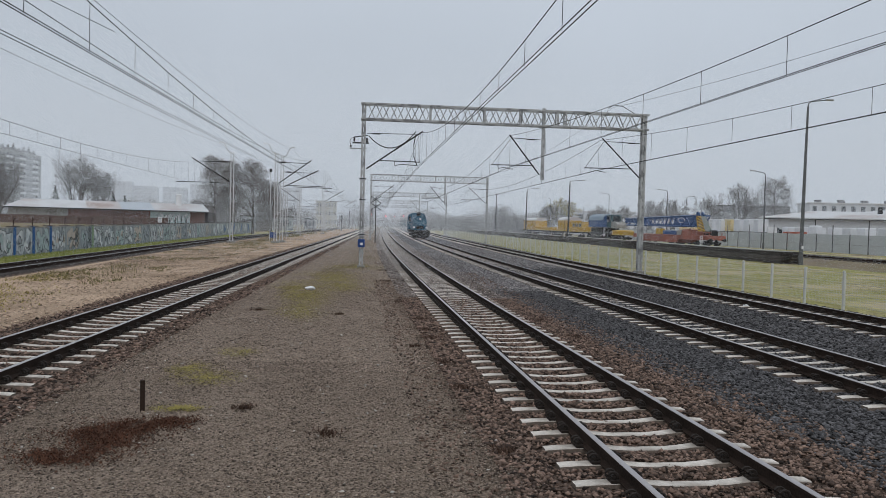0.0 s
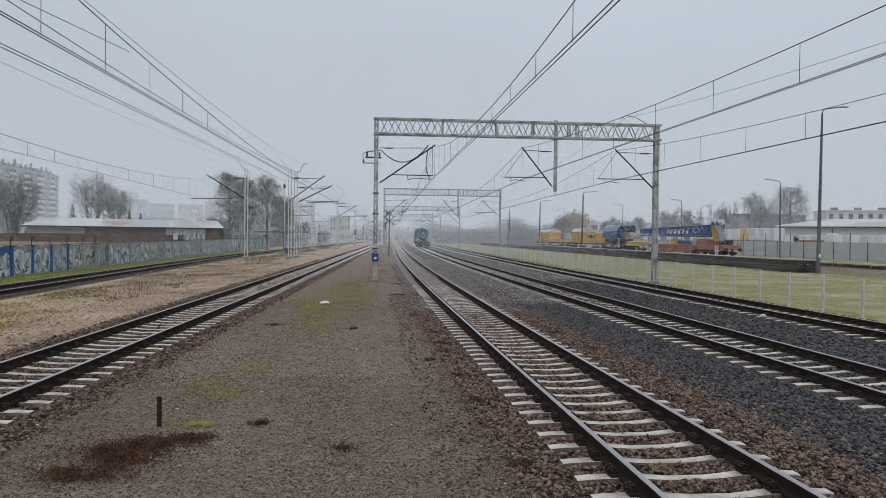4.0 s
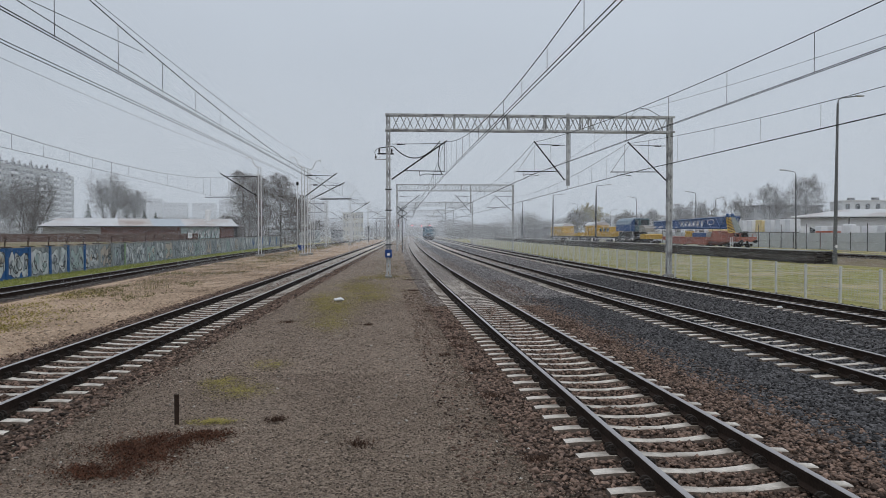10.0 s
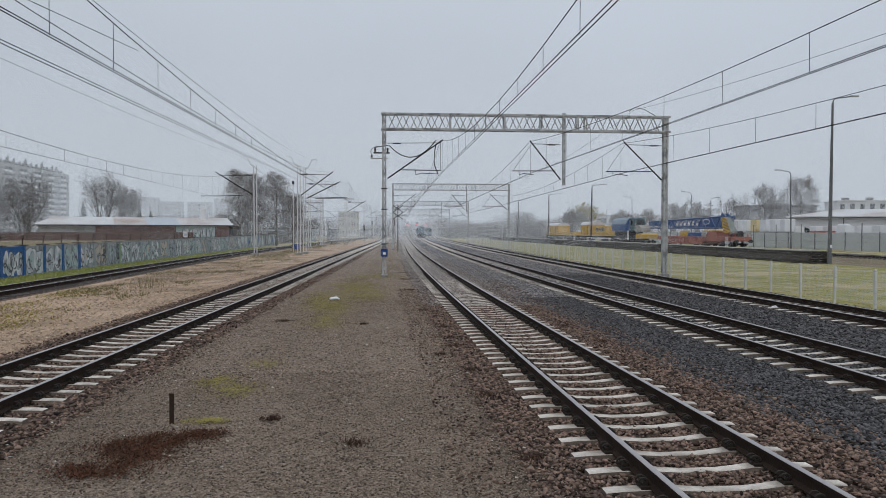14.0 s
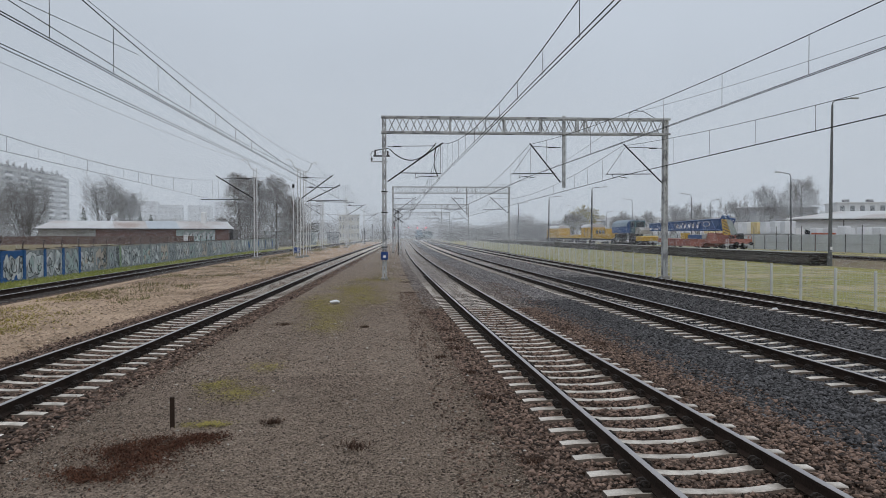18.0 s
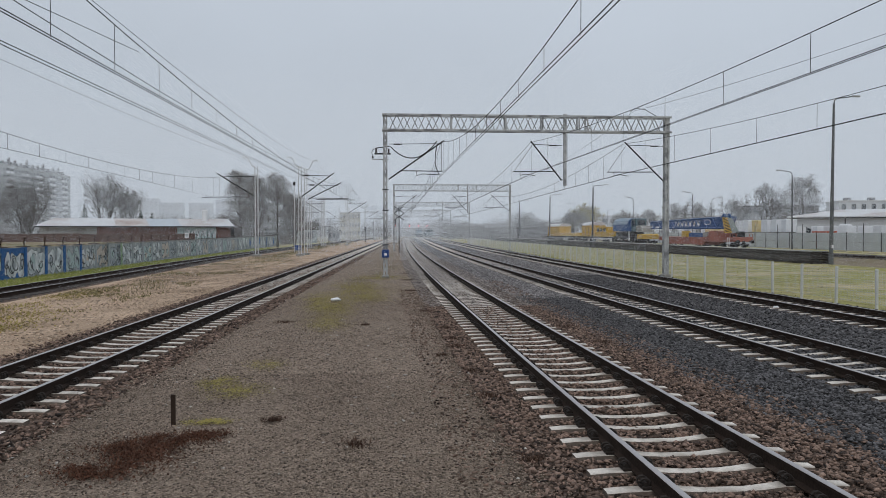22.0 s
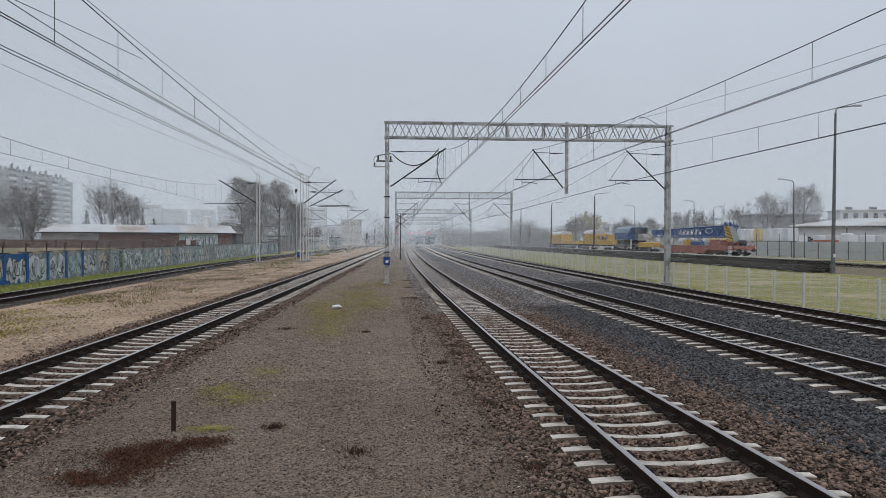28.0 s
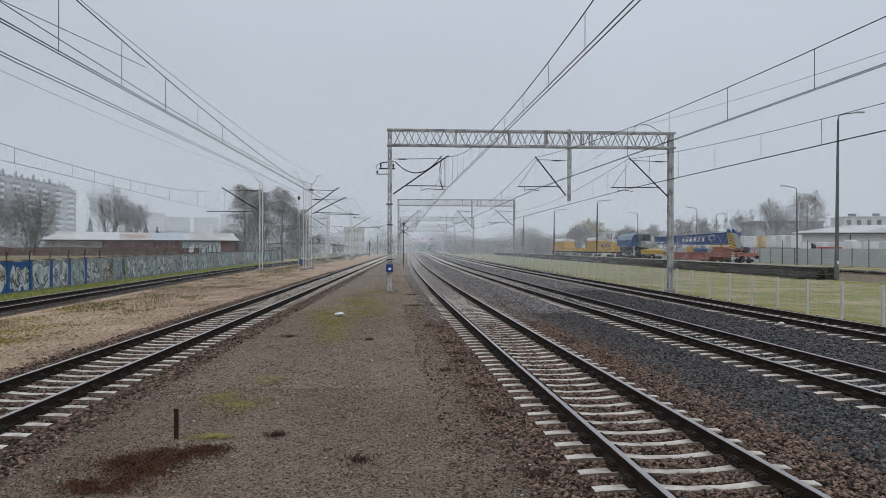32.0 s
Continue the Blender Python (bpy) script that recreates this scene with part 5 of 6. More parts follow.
# ======== west side buildings ========
def brick_shed():
    t = empty("brick_shed", -46.3, 110.4, -0.1, 0.38, "long low red-brick shed with a pale corrugated roof", "shed")
    L, W = 26.6, 9.0
    part("wall_render", box(0, 7.4, 0, 0.3, 0, 3.6, 0.01), M["concrete"], t, "pale rendered wall")
    part("wall_brick", box(7.41, L, 0, 0.3, 0, 3.6, 0.01), M["brick"], t, "red-brown brick wall")
    part("wall_back", box(0, L, W - 0.3, W, 0, 3.6, 0.01), M["brick"], t)
    gb = [(0.31, 0), (W - 0.31, 0), (W - 0.31, 3.6), (W / 2, 4.55), (0.31, 3.6)]
    part("end_wall", box(0, 0.3, 0.31, W - 0.31, 0, 3.55), M["brick"], t)
    part("gable", prism(gb, L - 0.3, L), M["brick"], t)
    n = 22
    x0 = 1.9
    hip = bmesh.new()
    hv = [hip.verts.new(q) for q in ((-0.7, -0.7, 3.6), (x0, -0.7, 3.6), (x0, W / 2, 4.83), (x0, W + 0.7, 3.6), (-0.7, W + 0.7, 3.6))]
    for q in ((0, 1, 2), (0, 2, 4), (4, 2, 3), (0, 4, 3, 1)):
        hip.faces.new([hv[i] for i in q])
    part("roof_hip", hip, M["roof_pale"], t)
    for k in range(n):
        a, b = x0 + k * (L + 0.6 - x0) / n, x0 + (k + 1) * (L + 0.6 - x0) / n - 0.006
        part("roof_sheet", prism([(-0.7, 3.55), (W / 2, 4.75), (W / 2, 4.83), (-0.7, 3.64)], a, b), M["roof_brown"] if 7 <= k < 11 else M["roof_blue_grey"] if 11 <= k < 15 else M["roof_pale"], t)
    part("roof_back", prism([(W / 2, 4.75), (W + 0.7, 3.55), (W + 0.7, 3.64), (W / 2, 4.83)], x0, L + 0.6), M["roof_pale"], t)
    part("gutter", tube((-0.6, -0.76, 3.55), (L + 0.6, -0.76, 3.55), 0.08), M["dark_steel"], t)
    bm = bmesh.new()
    g = random.Random(5)
    part("painted_patch", box(18.6, 24.4, -0.012, -0.003, 1.5, 3.45), M["paint_teal"], t, "pale blue-grey painted patch")
    for k in range(9):
        cx = 19.5 + k * 0.55
        pts = [(cx, 1.9 + g.uniform(0, 0.3)), (cx + g.uniform(-0.2, 0.4), 2.6), (cx + 0.35 + g.uniform(-0.2, 0.3), 3.1 + g.uniform(-0.2, 0.15))]
        for (ax, az), (bx, bz) in zip(pts, pts[1:]):
            add_bar(bm, (ax, -0.02 - 0.001 * k, az), (bx, -0.02 - 0.001 * k, bz), 0.3, 0.008)
    part("graffiti_fill", bm, M["paint_white"], t, "white graffiti")
    bm = bmesh.new()
    for k in range(8):
        cx = 19.7 + k * 0.58
        add_bar(bm, (cx, -0.034, 1.8), (cx + g.uniform(-0.3, 0.4), -0.034, 2.9), 0.07, 0.006)
    part("graffiti_outline", bm, M["paint_black"], t)
    part("annex", prism([(0.5, 0), (0.5, 3.5), (3.2, 4.6), (5.9, 3.5), (5.9, 0)], L + 0.7, L + 1.9), M["old_timber"], t, "dark timber annex")
    part("chimney", tube((23.3, 3.4, 4.2), (23.3, 3.4, 6.15), 0.44, 14), M["white"], t, "white round flue")
    part("flue_cap", tube((23.3, 3.4, 6.152), (23.3, 3.4, 6.3), 0.54, 14, 0.4), M["white"], t)


brick_shed()
strip("earth_bank", lambda y: -75, lambda y: wall_x(y) - 1.2, 40, 145, 1.5, M["dry_bank"], "bank of dry brown earth and grass behind a wall", 4, 14, 0.1, "structure", "ground", -1.6)
w = empty("brick_wall", -56, 84, 1.3, 0.30, "low dark brown wall on a bank of dry earth", "wall", "", "structure")
for k in range(14):
    part("wall_panel", box(k * 2.6 + 0.02, k * 2.6 + 2.5, -0.1, 0.1, 0, 1.12 + 0.03 * (k % 3), 0.02), M["brick_dark"], w)
    part("wall_pier", box(k * 2.6 - 0.08, k * 2.6 + 0.0, -0.14, 0.14, 0, 1.22, 0.02), M["brick_dark"], w)


def apartment(x, y, rz, L, W, floors, bays, label, wm, stacks=True, fh=2.85, loggia=True, wm2=None):
    """A slab block: the long front along local x, facing local -y."""
    t = empty("apartment_block", x, y, -0.1, rz, label, "apartment block", "blocks of flats")
    H = floors * fh + 1.2
    part("outer_wall", box(0, L, 0, W, 0, H, 0.05), wm, t)
    part("roof_slab", box(-0.2, L + 0.2, -0.2, W + 0.2, H + 0.01, H + 0.5, 0.05), wm, t)
    wb = box(-0.75, 0.75, -0.03, 0.02, 0, 1.4, 0)
    wme = bpy.data.meshes.new("window")
    wb.to_mesh(wme)
    wb.free()
    wme.materials.append(wm2 or M["window"])
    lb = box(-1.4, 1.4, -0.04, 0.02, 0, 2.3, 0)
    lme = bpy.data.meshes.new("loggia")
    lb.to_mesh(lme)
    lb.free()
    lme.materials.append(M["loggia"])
    pb = box(-1.4, 1.4, -0.10, -0.05, 0, 1.0, 0)
    pme = bpy.data.meshes.new("balcony_panel")
    pb.to_mesh(pme)
    pb.free()
    pme.materials.append(M["white"])
    for f in range(floors):
        for b in range(bays):
            bx = (b + 0.5) * L / bays
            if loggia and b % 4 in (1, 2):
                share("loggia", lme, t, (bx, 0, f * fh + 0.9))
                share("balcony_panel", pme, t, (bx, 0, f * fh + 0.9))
            else:
                share("window", wme, t, (bx, 0, f * fh + 1.5))
    if stacks:
        for b in range(int(L / 6)):
            bx = b * 6 + 1.5
            tall = 2.2 + 0.9 * math.sin(b * 2.3)
            part("chimney", box(bx, bx + 2.6, 1.0, 3.2, H + 0.5, H + 0.5 + tall * 0.6, 0.1), M["chimney"], t, "grey chimney block")
            for q in range(2):
                part("vent_pipe", tube((bx + 0.6 + q * 1.3, 2, H + 0.5 + tall * 0.6), (bx + 0.6 + q * 1.3, 2, H + 1.1 + tall * (0.9 + 0.3 * q)), 0.42, 6, 0.3), M["chimney"], t)
    return t


M["chimney"] = mat("weathered_chimney", (0.16, 0.16, 0.165), 0.9, var=0.2, bump=0.05)
# flat dark panels: the shade of a loggia's recess is in their colour
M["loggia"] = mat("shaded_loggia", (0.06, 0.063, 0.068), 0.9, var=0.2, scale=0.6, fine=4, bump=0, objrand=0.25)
apartment(-160.6, 270, math.pi / 2, 152, 13, 11, 40, "long pale eleven-storey block of flats with loggias in the mist", M["block"])
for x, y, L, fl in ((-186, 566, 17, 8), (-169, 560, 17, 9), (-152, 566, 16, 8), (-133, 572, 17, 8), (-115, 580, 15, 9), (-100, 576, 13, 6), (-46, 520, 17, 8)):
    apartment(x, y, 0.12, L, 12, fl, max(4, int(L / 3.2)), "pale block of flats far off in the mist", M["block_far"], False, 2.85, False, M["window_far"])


def low_house(x, y, rz, L, W, h, wm, rm, label, win=5, vents=0, pane=None):
    t = empty("low_building", x, y, -0.1, rz, label, "building")
    part("outer_wall", box(0, L, 0, W, 0, h, 0.03), wm, t)
    part("roof", box(-0.3, L + 0.3, -0.3, W + 0.3, h + 0.01, h + 0.35, 0.03), rm, t)
    fl = max(1, int(h / 3.2))
    for f in range(fl):
        for k in range(win):
            part("window", box((k + 0.3) * L / win, (k + 0.75) * L / win, -0.06, -0.004, (f + 0.35) * h / fl, (f + 0.82) * h / fl), pane or M["window"], t)
    for k in range(vents):
        part("roof_vent", box((k + 0.4) * L / vents, (k + 0.4) * L / vents + 1.8, W * 0.3, W * 0.3 + 1.4, h + 0.36, h + 1.3, 0.05), M["chimney"], t)
    return t


low_house(-24, 182, 0.2, 12, 7, 3.2, M["panel_grey"], M["old_timber"], "low dark building beside the line", 3)
low_house(-20.3, 215, 0.05, 5.1, 6, 4.9, M["white"], M["roof_pale"], "small white building beside the line", 3)
low_house(-11.7, 225, 0.05, 3.6, 6, 2.95, M["flat_grey"], M["dark_steel"], "low grey hut with a dark roof beside the line", 3)
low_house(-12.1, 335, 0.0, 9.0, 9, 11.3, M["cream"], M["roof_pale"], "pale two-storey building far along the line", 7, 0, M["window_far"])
low_house(134, 248, -0.1, 24, 10, 11.6, M["flat_grey"], M["dark_steel"], "grey three-storey flats behind bare trees", 6)
low_house(140, 208, -0.3, 60, 12, 11.7, M["hall_wall"], M["roof_pale"], "long pale office building behind the warehouses", 22, 9)
low_house(88, 276, -0.1, 54, 12, 8.6, M["hall_wall"], M["roof_pale"], "long low pale hall behind the works train", 12)
k = empty("relay_cabinet", -9.6, 104, 0, 0.1, "small dark blue trackside cabinet", "cabinet")
part("cabinet_body", box(-0.4, 0.4, -0.3, 0.3, 0.1, 0.85, 0.03), M["blue_box"], k)
part("plinth", box(-0.45, 0.45, -0.35, 0.35, -0.1, 0.098), M["concrete"], k)
k = empty("notice_board", -19.9, 84.5, 1.35, 0.3, "small white notice board on a post behind the wall", "sign")
part("post", tube((0, 0, 0), (0, 0, 1.2), 0.03), M["galv"], k)
part("board", box(-0.22, 0.22, -0.06, -0.04, 0.6, 1.2, 0.01), M["white"], k)
for q in range(3):
    part("text_bar", box(-0.15, 0.15, -0.066, -0.063, 0.72 + q * 0.14, 0.77 + q * 0.14), M["paint_grey"], k)

# ======== trees ========
def tree(x, y, h, seed, label, twig="twig", width=8.0, base=0.2, leaf=None, weep=False, stems=5, z=-0.1):
    """A bare tree: stems that fork low and fan out, or a birch with rising limbs and hanging strands."""
    r = random.Random(seed)
    t = empty("tree", x, y, z, r.uniform(0, 6.28), label, "tree", "bare trees beside the line")
    tubes, v, f = [], [], []

    def rand3(k=1.0):
        return Vector((r.uniform(-k, k), r.uniform(-k, k), r.uniform(-k, k)))

    def sliver(a, b, w):
        u = (b - a).cross(rand3()).normalized() * w
        o = len(v)
        v.extend([a - u, a + u, b])
        f.append((o, o + 1, o + 2))

    def strand(p, ln):
        """A fine twig that bends over and hangs down."""
        d = Vector((r.uniform(-1, 1), r.uniform(-1, 1), r.uniform(-0.1, 0.5))).normalized()
        for k in range(4):
            q = p + d * (ln / 4)
            sliver(p, q + d * 0.06, 0.013 - 0.002 * k)
            if r.random() < 0.8:
                sliver(p.lerp(q, r.random()), p.lerp(q, 0.8) + Vector((r.uniform(-0.3, 0.3), r.uniform(-0.3, 0.3), -r.uniform(0.15, 0.4))), 0.009)
            d = (d + Vector((r.uniform(-0.15, 0.15), r.uniform(-0.15, 0.15), -0.75))).normalized()
            p = q

    def grow(p, d, ln, rad, lev):
        """A branch in three bends, with side shoots that grow the same way."""
        pts = [p]
        for k in range(3):
            d = (d + rand3(0.16) + Vector((0, 0, 0.07 if not weep else 0.03))).normalized()
            pts.append(pts[-1] + d * (ln / 3))
        for k in range(3):
            if lev <= 2:
                tubes.append((pts[k], pts[k + 1], rad * (1 - k * 0.22), rad * (1 - (k + 1) * 0.22)))
            else:
                sliver(pts[k], pts[k + 1] + (pts[k + 1] - pts[k]) * 0.15, max(0.012 if weep else 0.015, rad))
        if weep and lev >= 2:
            for k in range(4):
                strand(pts[r.randrange(1, 4)], r.uniform(0.9, 2.3))
            if lev == 3:
                return
        if lev == 5:
            return
        count = (0, 8, 7, 6, 4)[lev] if not weep else (0, 7, 5, 4, 0)[lev]
        for i in range(count):
            u = 0.28 + 0.72 * (i + r.random()) / count
            j = min(2, int(u * 3))
            q = pts[j].lerp(pts[j + 1], u * 3 - j)
            e = (pts[j + 1] - pts[j]).normalized()
            side = e.cross(rand3()).normalized()
            grow(q, (e * 0.8 + side * r.uniform(0.45, 0.85)).normalized(), ln * (0.72 - 0.3 * u) * r.uniform(0.8, 1.15), rad * (0.5 - 0.14 * u), lev + 1)

    hb = h * base
    tubes.append((Vector((0, 0, 0)), Vector((0, 0, hb)), h * 0.02, h * 0.016))
    if weep:
        top = Vector((0, 0, h * 0.95))
        for k in range(6):
            a, b = Vector((0, 0, hb)).lerp(top, k / 6), Vector((0, 0, hb)).lerp(top, (k + 1) / 6)
            tubes.append((a, b, h * 0.014 * (1 - k / 6.5), h * 0.014 * (1 - (k + 1) / 6.5)))
        arms = 20
        for k in range(arms):
            u = k / arms
            a = k * 2.4 + r.uniform(-0.4, 0.4)
            out = Vector((math.cos(a), math.sin(a), 0))
            w = width / 2 * (0.95 - 0.7 * max(0.0, u - 0.3))
            grow(Vector((0, 0, hb)).lerp(top, 0.05 + 0.9 * u), (out + Vector((0, 0, 0.9))).normalized(), w * 1.05, h * 0.005, 1)
    else:
        for k in range(stems):
            a = 6.283 * k / stems + r.uniform(-0.5, 0.5)
            lean = 0.12 if k == 0 else r.uniform(0.35, 0.95)
            grow(Vector((0, 0, hb * r.uniform(0.85, 1.0))), Vector((math.cos(a) * lean, math.sin(a) * lean, 1)).normalized(), (h - hb) * r.uniform(0.62, 0.78), h * 0.0105, 1)
    # bring the crown to its true height and spread
    sp = sorted(math.hypot(p.x, p.y) for p in v)[int(len(v) * 0.95)]
    top = sorted(p.z for p in v)[int(len(v) * 0.985)]
    kz, kx = h / top, width / 2 / sp
    fit_ = lambda p: Vector((p.x * kx, p.y * kx, p.z * kz))
    trunk, limbs = bmesh.new(), bmesh.new()
    add_tube(trunk, fit_(tubes[0][0]), fit_(tubes[0][1]), tubes[0][2], 8, tubes[0][3])
    for a, b, ra, rb in tubes[1:]:
        add_tube(limbs, fit_(a), fit_(b), ra, 5 if ra > 0.03 else 3, rb)
    part("trunk", trunk, M["bark"], t)
    part("branchwork", limbs, M["bark"], t)
    pts = [tuple(fit_(p)) for p in v]
    mesh_py("crown", pts, f, M[twig], t)
    if leaf:
        lv, lf = [], []
        for (p, q, s_) in f[::3]:
            c = Vector(pts[s_])
            o = len(lv)
            lv += [tuple(c + rand3(0.16)) for _ in range(3)]
            lf.append((o, o + 1, o + 2))
        mesh_py("leaves", lv, lf, M[leaf], t)
    return t


bl = "tall bare tree with fine grey branches behind the shed"
tree(-53.8, 160, 14.4, 1, bl, width=12.0, base=0.13, stems=6)
tree(-50.6, 165, 11.6, 2, bl, width=9.5, base=0.14, stems=5)
tree(-66.3, 137, 12.0, 3, bl, width=10.0)
tree(-71.0, 139, 12.5, 4, bl, width=10.5)
tree(-61.6, 140, 11.2, 5, bl, width=8.5, base=0.15)
tree(-57.8, 134, 12.4, 6, bl, width=8.0)
tree(-62.5, 128, 9.0, 16, bl, width=8.5)
tree(-50.5, 118, 6.2, 21, bl, width=4.0)
bb = "bare birch with drooping fine twigs near the wall"
tree(-21.4, 128, 12.7, 7, bb, "twig_birch", 6.2, 0.14, None, True)
tree(-19.0, 131, 12.2, 17, bb, "twig_birch", 5.0, 0.14, None, True)
tree(-15.6, 132, 12.6, 8, bb, "twig_birch", 6.6, 0.14, None, True)
tree(-13.2, 137, 9.4, 18, bb, "twig_birch", 4.8, 0.12, None, True)
tree(-14.4, 206, 6.0, 31, "small round bare tree beside a white building", width=6.0, base=0.25)
br = "bare tree with fine branches behind the builder's yard"
tree(95.7, 170, 14.0, 9, br, width=10.0, stems=6)
tree(92.5, 178, 11.5, 19, br, width=8.5)
tree(98.9, 160, 15.0, 10, "birch with dense fine twigs beside a lamp post", "twig_birch", 8.6, 0.2, None, True)
tree(84, 182, 10.5, 11, br, width=10.0)
tree(79.5, 186, 10.0, 12, br, width=9.0)
tree(74, 190, 8.5, 22, br, width=8.0)
tree(64.9, 214, 10.5, 13, "tree with thin yellow-green leaves behind the works train", "twig", 12.0, 0.12, "leaf_yellow")
tree(58.5, 206, 8.6, 14, br, width=9.0)
tree(71, 200, 8.5, 15, br, width=9.0)
tree(66.5, 188, 7.6, 23, br, width=6.0)


def conifer(x, y, h, seed):
    r = random.Random(seed)
    t = empty("conifer", x, y, -0.1, 0, "small dark conifer behind the shed roof", "tree", "conifers")
    part("trunk", tube((0, 0, 0), (0, 0, h), 0.14, 6, 0.03), M["bark"], t)
    v, f = [], []
    for k in range(900):
        u = r.random() ** 0.7
        z, rad, a = h * (1 - u) , 0.28 * h * u * r.uniform(0.3, 1.1), r.uniform(0, 6.28)
        c = Vector((rad * math.cos(a), rad * math.sin(a), z + 0.3 - rad * 0.3))
        o = len(v)
        for _ in range(3):
            v.append(tuple(c + Vector((r.uniform(-1, 1), r.uniform(-1, 1), r.uniform(-0.6, 0.6))) * 0.3))
        f.append((o, o + 1, o + 2))
    mesh_py("needles", v, f, M["conifer"], t)


conifer(-64.7, 178, 9.0, 1)
conifer(-51.6, 176, 7.6, 2)
conifer(-49.4, 177, 7.0, 3)
conifer(101, 152, 8.0, 4)


def far_wood(x0, x1, y, h, n, seed, label, z=0.0):
    """A belt of bare scrub: bushes of stems and many fine twigs under a rolling outline, one object."""
    r = random.Random(seed)
    v, f = [], []
    for k in range(n):
        x, yy = r.uniform(x0, x1), y + r.uniform(-8, 8)
        hh = h * r.uniform(0.5, 1.0) * (0.72 + 0.28 * noise.noise((x * 0.07, seed * 3.1, 0.4)) * 2)
        sp = hh * r.uniform(0.25, 0.42)
        for q in range(60):
            a, u = r.uniform(0, 6.283), r.random() ** 0.6
            c = Vector((x + sp * math.cos(a) * r.random(), yy + sp * math.sin(a) * r.random(), hh * u * 0.86))
            b = c + Vector((r.uniform(-0.3, 0.3), r.uniform(-0.3, 0.3), r.uniform(0.06, 0.16))) * hh * 0.8
            wd = 0.045 if q < 8 else 0.024
            o = len(v)
            v += [(c.x - wd, c.y, c.z), (c.x + wd, c.y, c.z), tuple(b)]
            f.append((o, o + 1, o + 2))
        o = len(v)
        v += [(x - 0.09, yy, 0), (x + 0.09, yy, 0), (x, yy, hh)]
        f.append((o, o + 1, o + 2))
    tagged(mesh_py("woodland", v, f, M["twig"]), label, "trees", "", "stuff")


wl_ = "belt of bare scrub and trees in the mist"
far_wood(46, 66, 232, 12.5, 230, 1, wl_)
far_wood(28, 50, 262, 8, 170, 8, wl_)
far_wood(34, 70, 345, 12, 260, 2, wl_)
far_wood(10, 60, 430, 14, 300, 12, wl_)
far_wood(60, 175, 275, 9.5, 420, 3, wl_)
far_wood(-75, -30, 215, 9, 260, 4, wl_)
far_wood(-120, -60, 200, 8, 260, 5, wl_)
far_wood(-60, 12, 385, 13, 380, 6, wl_)
far_wood(-34, -12, 165, 5.0, 130, 7, "scrub of bare twigs behind the wall")
far_wood(-130, 130, 455, 17, 700, 9, wl_)

# ======== distance ========
# ring that glows in the sky's horizon colour, in place of far haze
def backdrop():
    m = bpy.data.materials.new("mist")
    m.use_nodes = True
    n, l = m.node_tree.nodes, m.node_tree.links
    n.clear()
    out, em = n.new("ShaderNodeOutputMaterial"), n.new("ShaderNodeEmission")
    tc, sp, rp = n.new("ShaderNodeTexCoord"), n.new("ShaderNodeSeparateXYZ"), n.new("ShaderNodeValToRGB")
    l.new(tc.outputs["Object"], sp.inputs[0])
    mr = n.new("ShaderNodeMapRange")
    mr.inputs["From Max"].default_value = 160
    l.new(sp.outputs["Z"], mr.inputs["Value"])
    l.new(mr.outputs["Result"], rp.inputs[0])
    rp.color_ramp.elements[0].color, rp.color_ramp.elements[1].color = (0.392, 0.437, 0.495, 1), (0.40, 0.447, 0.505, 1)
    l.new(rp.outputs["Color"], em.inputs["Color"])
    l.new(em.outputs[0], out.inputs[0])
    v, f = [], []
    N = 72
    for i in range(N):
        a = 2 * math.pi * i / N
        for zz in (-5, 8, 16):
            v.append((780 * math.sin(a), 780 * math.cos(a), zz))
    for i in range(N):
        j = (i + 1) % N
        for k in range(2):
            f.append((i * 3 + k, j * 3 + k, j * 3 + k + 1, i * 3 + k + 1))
    return tagged(mesh_py("backdrop", v, f, m), "glowing ring coloured as pale grey mist, closing the distance", "sky", "", "structure")


